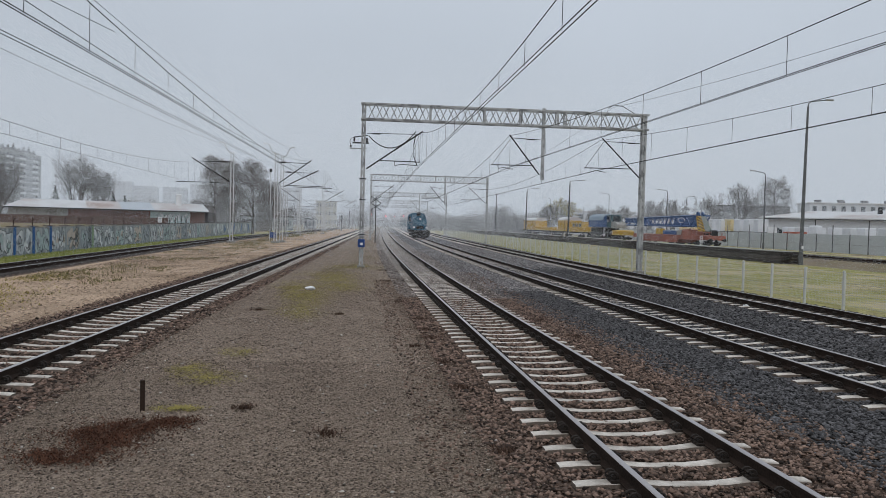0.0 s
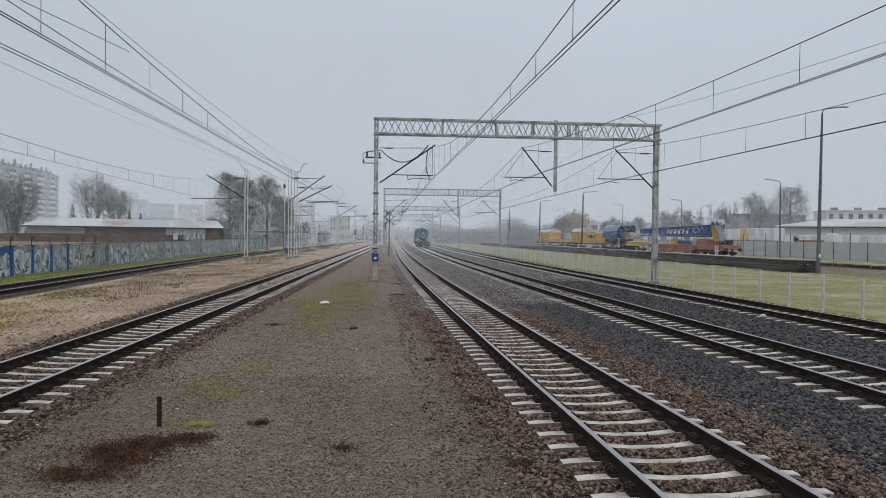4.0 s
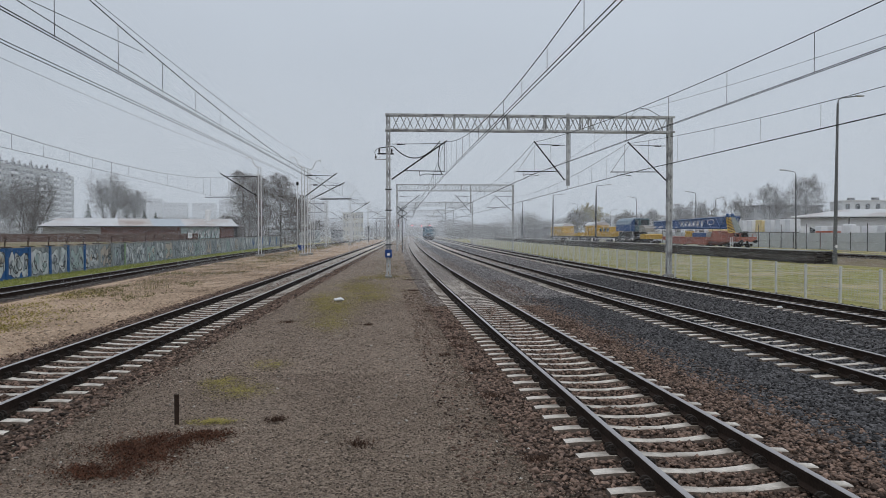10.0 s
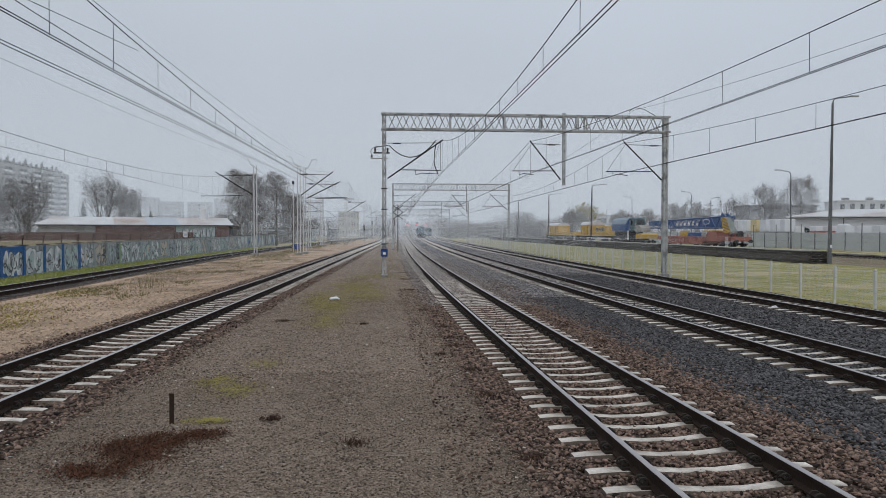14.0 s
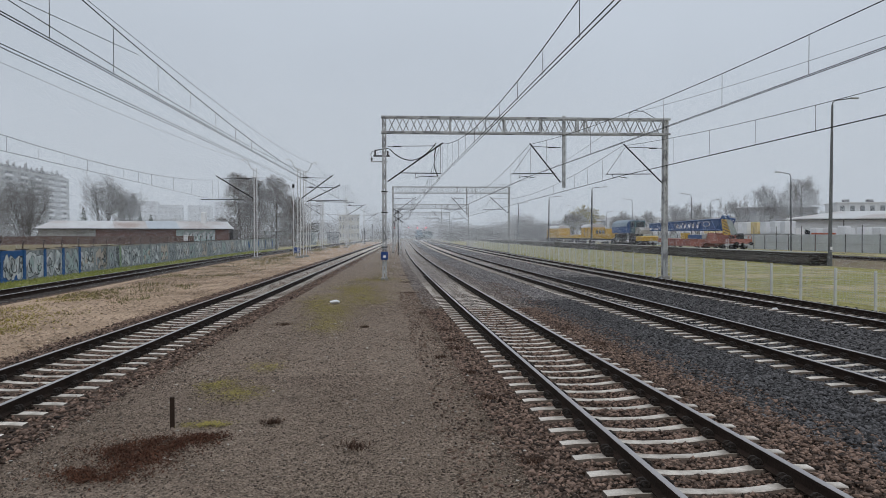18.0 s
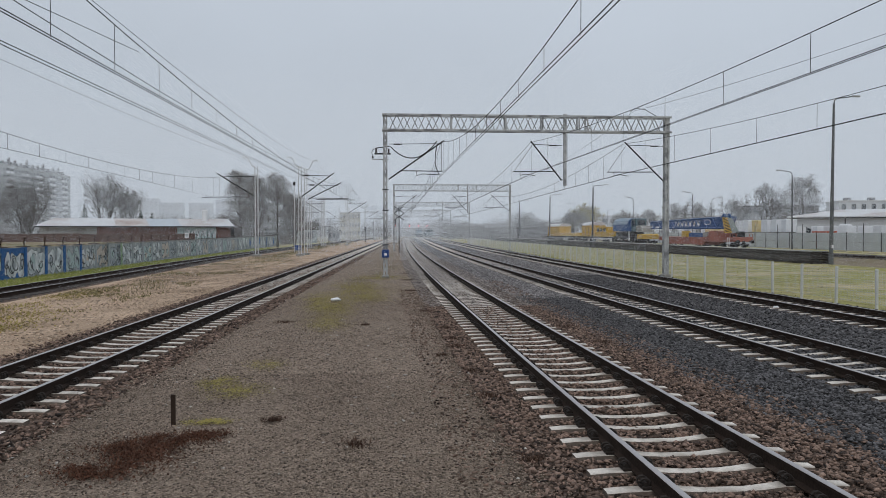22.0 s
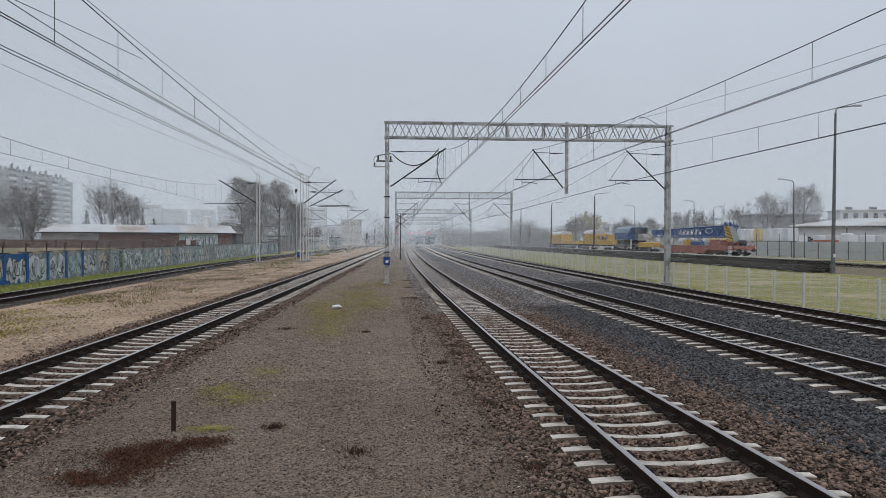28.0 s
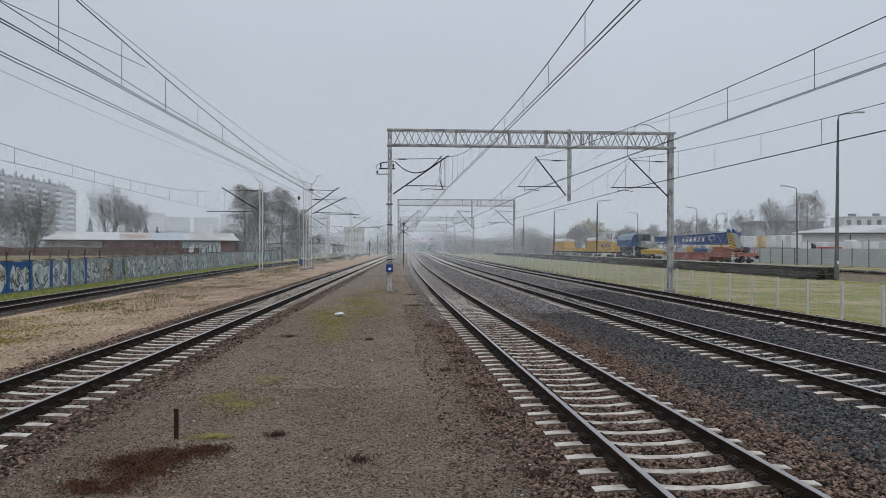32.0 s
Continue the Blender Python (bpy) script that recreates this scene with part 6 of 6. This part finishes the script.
# ======== locomotive ========
def locomotive():
    t = empty("locomotive", r2(110), 110, 0.2, 0, "blue diesel shunting locomotive with light chevrons, driving away", "locomotive")
    part("frame", box(-1.45, 1.45, -7.0, 7.0, 0.95, 1.35, 0.05), M["under"], t)
    hp = [(-1.02, 1.36), (-1.02, 2.9), (-0.86, 3.2), (-0.5, 3.36), (0.5, 3.36), (0.86, 3.2), (1.02, 2.9), (1.02, 1.36)]
    hood = part("long_hood", prism_y(hp, -6.3, 2.2), M["loco_blue"], t)
    part("hood_nose", prism_y([(a * 0.93, 1.36 + (c - 1.36) * 0.96) for a, c in hp], -6.42, -6.302), M["loco_blue"], hood)
    for k in range(5):
        for sx in (-1, 1):
            part("hood_door", box(sx * 1.03 - 0.008, sx * 1.03 + 0.008, -5.9 + k * 1.55, -4.55 + k * 1.55, 1.5, 2.8, 0.004), M["loco_blue"], hood)
    part("radiator_grille", box(-0.55, 0.55, -6.45, -6.425, 1.5, 2.0, 0.01), M["under"], hood, "dark grille")
    part("short_hood", box(-0.85, 0.85, 4.6, 6.3, 1.36, 3.0, 0.12), M["loco_blue"], t)
    cabp = [(-1.5, 1.36), (-1.5, 3.3), (-1.3, 3.85), (-0.7, 4.1), (0.7, 4.1), (1.3, 3.85), (1.5, 3.3), (1.5, 1.36)]
    cab = part("cab", prism_y(cabp, 2.25, 4.55), M["loco_blue"], t)
    for sx in (-1, 1):
        part("front_window", box(sx * 1.22 - 0.2, sx * 1.22 + 0.2, 2.22, 2.245, 2.6, 3.45, 0.005), M["glass"], cab)
        part("side_window", box(sx * 1.505 - 0.01, sx * 1.505 + 0.01, 2.7, 4.1, 2.6, 3.3), M["glass"], cab)
        part("walkway_rail", tube((sx * 1.4, -6.9, 2.3), (sx * 1.4, 2.2, 2.3), 0.03), M["galv"], t)
        part("front_lamp", tube((sx * 0.95, -7.02, 1.75), (sx * 0.95, -6.9, 1.75), 0.16, 14), M["white"], t)
        part("ladder", box(sx * 1.3 - 0.2, sx * 1.3 + 0.2, -6.98, -6.9, 0.5, 1.0), M["under"], t)
        for z0, z1 in ((2.85, 2.4), (2.6, 2.15)):
            bm = bmesh.new()
            add_bar(bm, (sx * 0.93, -6.44, z0), (0.0, -6.44, z1), 0.07, 0.02)
            part("chevron", bm, M["pale_blue"], hood, "light blue chevron")
    part("exhaust", box(-0.3, 0.3, -2.5, -1.6, 3.5, 4.1, 0.05), M["under"], t)
    part("top_lamp", tube((0, -6.5, 3.05), (0, -6.42, 3.05), 0.15, 14), M["white"], t)
    for sx in (-1, 1):
        part("end_rail", tube((sx * 1.4, -6.95, 1.36), (sx * 1.4, -6.95, 2.3), 0.03), M["galv"], t)
        part("end_rail", tube((sx * 1.4, -6.95, 2.25), (sx * 0.5, -6.95, 2.25), 0.03), M["galv"], t)
    part("buffer_beam", box(-1.45, 1.45, -7.1, -7.0, 0.6, 1.34, 0.03), M["under"], t)
    part("plough", prism_y([(-1.3, 0.15), (-1.3, 0.5), (1.3, 0.5), (1.3, 0.15)], -7.3, -7.15), M["under"], t)
    for yy in (-4.0, 4.0):
        bogie(t, yy, 1.2)
    buffers(t, -7.1, -1)
    buffers(t, 7.0, 1)
    part("fuel_tank", box(-1.1, 1.1, -1.8, 1.8, 0.4, 0.94, 0.08), M["under"], t)
    return t


M["pale_blue"] = mat("pale_blue_paint", (0.35, 0.5, 0.6), 0.5, var=0.15, bump=0)
loco = locomotive()


def railcar(x, y, rz):
    t = empty("electric_train", x, y, 0.2, rz, "dark electric train standing far off in the mist", "train")
    prof = [(-1.45, 0.9), (-1.5, 2.4), (-1.4, 3.4), (-0.9, 3.85), (0.9, 3.85), (1.4, 3.4), (1.5, 2.4), (1.45, 0.9)]
    for k in range(2):
        part("car_body", prism_y(prof, k * 21.5, k * 21.5 + 21), M["car_blue"], t)
        for yy in (3, 18):
            bogie(t, k * 21.5 + yy, 1.2)
    for sx in (-0.68, 0.68):
        part("front_window", box(sx - 0.5, sx + 0.5, -0.03, -0.005, 2.3, 3.2), M["glass"], t)
    part("front_band", box(-1.42, 1.42, -0.035, -0.008, 1.9, 2.05), M["pale_blue"], t, "pale band")
    for k in range(2):
        for q in range(7):
            part("side_window", box(-1.53, -1.47, k * 21.5 + 2.5 + q * 2.5, k * 21.5 + 4.2 + q * 2.5, 2.3, 3.1), M["glass"], t)
    for sx in (-1, 1):
        part("front_lamp", tube((sx * 1.0, -0.06, 1.3), (sx * 1.0, -0.01, 1.3), 0.14, 12), M["white"], t)
    part("pantograph", tube((-0.5, 6, 3.86), (0.5, 6, 4.9), 0.06), M["under"], t)
    buffers(t, -0.1, -1)


M["car_blue"] = mat("dark_teal_grey_paint", (0.05, 0.095, 0.105), 0.5, var=0.2, bump=0)
railcar(r3(318), 318, -heading(r3, 318))

# ======== small things on the gravel ========
k = empty("iron_stake", -2.66, 10.45, -0.06, 0.3, "short rusted iron stake standing in gravel", "stake")
bm = bmesh.new()
add_box(bm, -0.03, 0.03, -0.03, -0.018, 0, 0.45)
part("flange", bm, M["rust"], k)
bm = bmesh.new()
add_box(bm, -0.03, -0.018, -0.0175, 0.03, 0, 0.45)
part("web", bm, M["rust"], k)


k = empty("paper_scrap", 13.97, 24.07, 0.03, 0.4, "scrap of white paper lying on dark ballast", "litter")
bm = bmesh.new()
bmesh.ops.create_icosphere(bm, subdivisions=2, radius=0.1)
for v in bm.verts:
    v.co *= 1 + 0.4 * noise.noise(v.co * 14)
    v.co.z *= 0.5
part("paper", bm, M["white"], k, smooth=True)
k = empty("plastic_bag", -1.2, 28.5, 0.04, 1.2, "crumpled white plastic bag on the moss", "litter")
bm = bmesh.new()
bmesh.ops.create_icosphere(bm, subdivisions=3, radius=0.17)
for v in bm.verts:
    v.co *= 1 + 0.35 * noise.noise(v.co * 9)
    v.co.z *= 0.45
    v.co.x *= 1.4
part("bag", bm, M["white"], k, smooth=True)


def tri_cloud(name, centres, size, m, label, seed, h=1.0, kind="stuff", cat="plants", lean=0.5, width=0.12):
    """Blades of growth round many places, one object."""
    g = np.random.default_rng(seed)
    c = np.asarray(centres, float)
    n = len(c)
    a = g.uniform(0, 2 * np.pi, n)
    ln = size * g.uniform(0.5, 1.2, n)
    d = np.c_[np.cos(a), np.sin(a)] * (lean * ln * g.uniform(0.2, 1.2, n))[:, None]
    wv = np.c_[-np.sin(a), np.cos(a)] * (ln * width)[:, None]
    v = np.zeros((n, 3, 3))
    v[:, 0, :2], v[:, 1, :2], v[:, 2, :2] = c[:, :2] - wv, c[:, :2] + wv, c[:, :2] + d
    v[:, :2, 2], v[:, 2, 2] = c[:, 2:3], c[:, 2] + ln * h
    ob = mesh_py(name, v.reshape(-1, 3).tolist(), np.arange(3 * n).reshape(-1, 3).tolist(), m)
    return tagged(ob, label, cat, "", kind)


def around(x, y, rx, ry, n, z, g):
    p = np.c_[x + rx * 0.62 * g.normal(0, 1, n), y + ry * 0.62 * g.normal(0, 1, n), np.full(n, z)]
    k = 2.4 / max(rx, ry, 0.2)
    f = np.array([noise.noise((q[0] * k, q[1] * k * 0.7, 1.3)) for q in p])
    return p[f > g.uniform(-0.6, 0.12, n)]


gen = np.random.default_rng(12)


def stones(name, xa, xb, y0, y1, count, size, m, label, seed, z=-0.02, skip=None, power=1.0, flat=0.7):
    """Loose angular stones over a stretch of ground, one object."""
    g = np.random.default_rng(seed)
    y = y0 + (y1 - y0) * g.uniform(0, 1, count) ** power
    lo, hi = np.array([xa(q) for q in y]), np.array([xb(q) for q in y])
    x = lo + (hi - lo) * g.uniform(0, 1, count)
    if skip is not None:
        keep = skip(x, y, g)
        x, y = x[keep], y[keep]
    n = len(x)
    base = np.array([(1, 0, 0), (-1, 0, 0), (0, 1, 0), (0, -1, 0), (0, 0, 1), (0, 0, -0.6)], float)
    fc = np.array([(0, 2, 4), (2, 1, 4), (1, 3, 4), (3, 0, 4), (2, 0, 5), (1, 2, 5), (3, 1, 5), (0, 3, 5)])
    s = size * g.uniform(0.55, 1.35, n)
    axes = np.stack([g.uniform(1.0, 1.6, n), g.uniform(0.65, 1.0, n), g.uniform(0.55, 0.95, n)], 1)
    v = (base[None] * g.uniform(0.7, 1.2, (n, 6, 3)) + g.normal(0, 0.2, (n, 6, 3))) * (axes * s[:, None])[:, None, :]
    v[:, :, 2] *= flat
    a, b = g.uniform(0, 6.28, n), g.normal(0, 0.5, n)
    ca, sa, cb2, sb = np.cos(a), np.sin(a), np.cos(b), np.sin(b)
    yy, zz = v[:, :, 1] * cb2[:, None] - v[:, :, 2] * sb[:, None], v[:, :, 1] * sb[:, None] + v[:, :, 2] * cb2[:, None]
    X = v[:, :, 0] * ca[:, None] - yy * sa[:, None]
    Y = v[:, :, 0] * sa[:, None] + yy * ca[:, None]
    P = np.stack([X + x[:, None], Y + y[:, None], zz + z + (s * g.uniform(0.05, 0.45, n))[:, None]], 2)
    F = (fc[None] + 6 * np.arange(n)[:, None, None]).reshape(-1, 3)
    me = bpy.data.meshes.new(name)
    me.vertices.add(6 * n)
    me.vertices.foreach_set("co", P.reshape(-1).astype(np.float32))
    me.loops.add(len(F) * 3)
    me.loops.foreach_set("vertex_index", F.reshape(-1).astype(np.int32))
    me.polygons.add(len(F))
    me.polygons.foreach_set("loop_start", np.arange(0, len(F) * 3, 3, dtype=np.int32))
    me.update(calc_edges=True)
    me.materials.append(m)
    return tagged(new(name, me), label, "stones", "", "stuff")


# ballast of the near tracks, and gravel between them
def clear_of(*lines):
    """Stones lie between the sleepers, few on top of them."""
    def keep(x, y, g):
        on = np.zeros(len(x), bool)
        for c in lines:
            cx = np.array([c(q) for q in y])
            on |= (np.abs((y + 9.3) % 0.6 - 0.3) < 0.115) & (np.abs(x - cx) < 1.33)
        return ~on | (g.uniform(0, 1, len(x)) < 0.02)
    return keep


stones("ballast_stones", lambda y: r1(y) - 1.95, lambda y: r1(y) + 2.25, 4.2, 26, 46000, 0.034, M["stone_old"], "loose brown ballast stones under a track", 1, -0.028, clear_of(r1), 1.25, 0.8)
stones("ballast_stones", lambda y: r1(y) - 1.9, lambda y: r1(y) + 2.2, 26, 70, 20000, 0.036, M["stone_mid"], "loose grey ballast stones under a track, paled for glancing light", 21, -0.03, clear_of(r1), 1.2, 0.5)
stones("dark_ballast_stones", lambda y: r1(y) + 2.0, lambda y: r2(y) - 0.2, 5, 30, 40000, 0.034, M["stone_dark"], "loose dark grey ballast stones", 2, -0.04, clear_of(r2), 1.2, 0.8)
stones("dark_ballast_stones", lambda y: r2(y) - 0.3, lambda y: r3(y) + 2.2, 9, 46, 36000, 0.04, M["stone_dark"], "loose dark grey ballast stones", 3, -0.022, clear_of(r2, r3), 1.25, 0.8)
# far dark ballast: brightness of glancing light painted into the stones
stones("dark_ballast_stones", lambda y: r1(y) + 2.0, lambda y: r2(y) - 0.2, 29, 75, 14000, 0.042, M["stone_dark_lit"], "loose dark grey ballast stones", 32, -0.042, None, 1.4)
stones("dark_ballast_stones", lambda y: r2(y) - 0.3, lambda y: r3(y) + 2.2, 44, 95, 14000, 0.052, M["stone_dark_lit"], "loose dark grey ballast stones", 33, -0.03, clear_of(r2, r3), 1.4)
stones("ballast_stones", lambda y: l1(y) - 2.1, lambda y: l1(y) + 1.9, 39, 80, 8000, 0.05, M["stone_old"], "loose brown ballast stones under a track", 34, -0.045, clear_of(l1), 1.4)
stones("ballast_stones", lambda y: l1(y) - 2.1, lambda y: l1(y) + 1.9, 8, 40, 24000, 0.038, M["stone_old"], "loose brown ballast stones under a track", 4, -0.036, clear_of(l1), 1.3, 0.8)
stones("gravel_stones", lambda y: l1(y) + 1.6, lambda y: r1(y) - 1.7, 4.2, 14, 90000, 0.0135, M["stone_grey"], "coarse grey-brown gravel stones", 5, -0.036, None, 1.2)
# middle-distance gravel, its extra brightness put into the stone colour
stones("gravel_stones", lambda y: l1(y) + 1.6, lambda y: r1(y) - 1.7, 13, 30, 50000, 0.017, M["stone_grey_half_lit"], "coarse grey-brown gravel stones", 6, -0.037, None, 1.3, 0.55)
stones("ballast_stones", lambda y: r1(y) + 2.1, lambda y: r1(y) + 2.9, 4.6, 40, 3600, 0.03, M["stone_old"], "stray brown ballast stones along a track", 59, -0.03, None, 1.2)
stones("ballast_stones", lambda y: r1(y) - 2.7, lambda y: r1(y) - 1.7, 4.2, 34, 2600, 0.026, M["stone_old"], "stray brown ballast stones along a track", 57, -0.03, None, 1.2)
stones("gravel_stones", lambda y: r1(y) - 2.1, lambda y: r1(y) - 1.5, 4.2, 30, 7000, 0.015, M["stone_grey"], "coarse grey-brown gravel stones", 58, -0.026, None, 1.2)
# far gravel with glancing brightness painted into the stones
stones("gravel_stones", lambda y: l1(y) + 1.6, lambda y: r1(y) - 1.7, 27, 70, 15000, 0.024, M["stone_grey_lit"], "coarse grey-brown gravel stones", 26, -0.038, None, 1.4, 0.5)
stones("gravel_stones", lambda y: l1(y) + 1.6, lambda y: r1(y) - 1.7, 5, 40, 500, 0.022, M["stone_light"], "scattered pale stones lying on gravel", 55, -0.02, None, 1.3, 0.6)
stones("sandy_stones", lambda y: l2(y) + 2.2, lambda y: l1(y) - 1.9, 12, 60, 14000, 0.035, M["stone_sand"], "loose sandy orange-brown stones", 7, -0.04, None, 1.2)

# low growth and stains
pts = np.concatenate([around(x, y, a, b, n * 3, -0.012, gen) for x, y, a, b, n in ((-2.5, 9.62, 0.45, 0.26, 1000), (-2.75, 9.2, 0.4, 0.32, 700), (-2.12, 9.85, 0.3, 0.16, 320), (-3.0, 9.4, 0.26, 0.2, 300), (-2.9, 8.38, 0.36, 0.22, 700), (-3.15, 8.5, 0.22, 0.15, 260), (-2.65, 8.8, 0.32, 0.3, 420), (-2.8, 9.0, 0.8, 0.85, 420))])
tri_cloud("dead_moss", pts, 0.042, M["weed_rust"], "dark red-brown dead moss on gravel round a stake", 3, 0.45, lean=0.9, width=0.28)
moss = [(-1.2, 26.2, 0.75, 3.2), (-1.2, 21.9, 0.6, 1.8), (-0.1, 30.5, 0.9, 2.6), (-0.5, 35.0, 1.3, 3.5), (-1.9, 29.5, 0.6, 2.5), (-2.2, 10.5, 0.28, 0.13), (-2.15, 12.5, 0.4, 0.5), (-2.6, 13.3, 0.3, 0.4), (-1.75, 27.0, 0.4, 1.2), (0.6, 43.0, 1.2, 2.0), (-2.0, 15.0, 0.3, 0.5)]
pts = np.concatenate([around(x, y, a, b, int((9000 if y < 20 else 7000) * max(a * b, 0.15) + 500), -0.006, gen) for x, y, a, b in moss])
tri_cloud("moss", pts, 0.021, M["moss_blade"], "thin yellow-green moss on the gravel", 5, 0.16, lean=1.3, width=0.6)
pts = np.concatenate([around(x, y, a * 0.7, b * 0.6, int(260 * max(a * b, 0.2)), -0.015, gen) for x, y, a, b in moss])
tri_cloud("dead_moss", pts, 0.05, M["weed"], "brown dried growth among moss on the gravel", 6, 0.25, lean=0.9, width=0.25)
tuft_at = [(1.94, 11.67, 0.15), (-0.15, 9.18, 0.15), (2.05, 16.87, 0.2), (2.06, 18.15, 0.18), (1.54, 15.66, 0.11), (2.13, 20.1, 0.16), (1.95, 13.86, 0.13), (1.93, 8.34, 0.15), (5.5, 20.0, 0.26), (5.54, 17.12, 0.2), (-1.33, 10.5, 0.12), (-2.4, 21.85, 0.2), (1.9, 24.5, 0.2), (-0.1, 21.0, 0.12), (1.9, 33.0, 0.25), (2.2, 40.5, 0.3), (2.4, 47.0, 0.4)]
for x, y, r_ in tuft_at:
    tri_cloud("weed_tuft", around(x, y, r_, r_, 240, -0.012, gen), 0.075, M["weed"], "low brown weeds growing in gravel", int(x * 50 + y * 7 + 400), 0.7, "stuff", "weed", 0.8, 0.1)
tri_cloud("path_weeds", np.concatenate([around(x, y, a, b, n, -0.03, gen) for x, y, a, b, n in ((0.9, 47, 0.7, 3.5, 900), (1.6, 58, 0.8, 9, 1500), (2.4, 78, 0.9, 14, 1400), (-0.4, 40, 0.8, 3.0, 600))]), 0.085, M["weed_green"], "olive weeds along the gravel beside a portal post", 44, 0.45, lean=0.9, width=0.2)
# verge grass and weeds on the sandy ground
g2 = gen
def field(xa, xb, y0, y1, n, z, clump=None):
    y = y0 + (y1 - y0) * g2.uniform(0, 1, n) ** 1.3
    lo, hi = np.array([xa(q) for q in y]), np.array([xb(q) for q in y])
    x = lo + (hi - lo) * g2.uniform(0, 1, n)
    p = np.c_[x, y, np.full(n, z)]
    if clump:
        keep = np.array([noise.noise((q[0] * clump, q[1] * clump * 0.6, 7.7)) + 0.5 * noise.noise((q[0] * clump * 4, q[1] * clump * 3, 2.2)) for q in p]) > g2.uniform(0.05, 0.5, n)
        p = p[keep]
    return p


tri_cloud("verge_grass", field(lambda y: wall_x(y) + 0.15, lambda y: l2(y) - 1.15, 28, 120, 40000, -0.06), 0.15, M["green_grass"], "short green grass along a wall", 11, 0.9, lean=0.5, width=0.14)
tri_cloud("verge_grass", field(lambda y: 17.2 + off(y), lambda y: 37 + off(y) * 0.5, 16, 120, 60000, -0.06), 0.13, M["field_grass"], "thin yellow-green grass beyond a wire fence", 12, 0.16, lean=1.2, width=0.3)
tri_cloud("dry_weeds", field(lambda y: l2(y) + 2.2, lambda y: l1(y) - 2.6, 14, 110, 90000, -0.02, 0.22), 0.10, M["dry_weed"], "patches of dry brown growth on sandy ground", 13, 0.14, lean=1.2, width=0.3)
tri_cloud("green_weeds", field(lambda y: l2(y) + 2.0, lambda y: l1(y) - 4.0, 14, 70, 30000, -0.025, 0.5), 0.10, M["weed_green"], "dull green weeds on sandy ground", 14, 0.8, lean=0.8, width=0.2)
tri_cloud("tall_weeds", np.concatenate([around(-9.8, 78, 2.2, 12, 2600, -0.05, gen), around(-9.6, 62, 1.4, 8, 500, -0.05, gen), around(-11.2, 40, 0.8, 2, 260, -0.05, gen), around(-10.2, 36, 0.7, 2, 200, -0.05, gen)]), 0.24, M["weed_green"], "taller dull green weeds round the masts", 15, 1.0, lean=0.4, width=0.05)

tri_cloud("tall_weeds", np.concatenate([around(x, y, 1.0, b, n, -0.04, gen) for x, y, b, n in ((-9.5, 100, 9, 1600), (-8.0, 125, 10, 1500), (-10.5, 118, 8, 900), (-6.5, 150, 14, 1500), (-9.0, 160, 14, 1200), (-4.5, 185, 16, 1200))]), 0.22, M["weed_green"], "dull green weeds along the far sandy ground", 67, 0.9, lean=0.6, width=0.1)
tri_cloud("green_weeds", np.concatenate([around(x, y, a, b, n, -0.03, gen) for x, y, a, b, n in ((-11.6, 24, 1.3, 3.0, 2600), (-10.2, 21, 0.8, 2.0, 1200), (-12.3, 30, 0.9, 4.0, 1800))]), 0.08, M["moss_blade"], "olive green growth on sandy ground beside the track", 61, 0.6, lean=0.9, width=0.3)

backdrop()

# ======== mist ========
# the strands are added to stand in for haze over what lies behind
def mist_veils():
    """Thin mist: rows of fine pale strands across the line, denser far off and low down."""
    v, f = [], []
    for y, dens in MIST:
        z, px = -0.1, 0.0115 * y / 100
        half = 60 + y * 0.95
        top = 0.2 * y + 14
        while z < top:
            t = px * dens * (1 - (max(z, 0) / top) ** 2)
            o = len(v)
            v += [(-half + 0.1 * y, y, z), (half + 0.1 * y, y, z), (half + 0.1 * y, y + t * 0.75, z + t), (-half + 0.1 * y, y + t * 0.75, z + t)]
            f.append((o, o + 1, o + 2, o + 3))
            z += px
    return tagged(mesh_py("mist", v, f, M["mist_strand"]), "fine pale strands standing in for thin mist over the tracks", "mist", "", "stuff")


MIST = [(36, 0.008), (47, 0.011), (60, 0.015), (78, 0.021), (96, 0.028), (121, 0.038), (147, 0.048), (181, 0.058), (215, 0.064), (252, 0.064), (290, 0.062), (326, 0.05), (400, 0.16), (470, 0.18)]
M["mist_strand"] = mat("pale_haze_strand", (0.83, 0.865, 0.905), 1.0, var=0.02, bump=0, spec=0.0)
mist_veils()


# ======== motions ========
def motions():
    rows = []
    for t, d in ((0, 112), (3, 142), (6, 168), (9, 196), (12, 228), (14, 248), (17, 280), (21, 318), (26, 343), (32, 352)):
        rows.append((t, pose(r2(d), d + 7.1, 0.2, 0, 0, -math.degrees(heading(r2, d)))))
    walk(loco, rows)


motions()
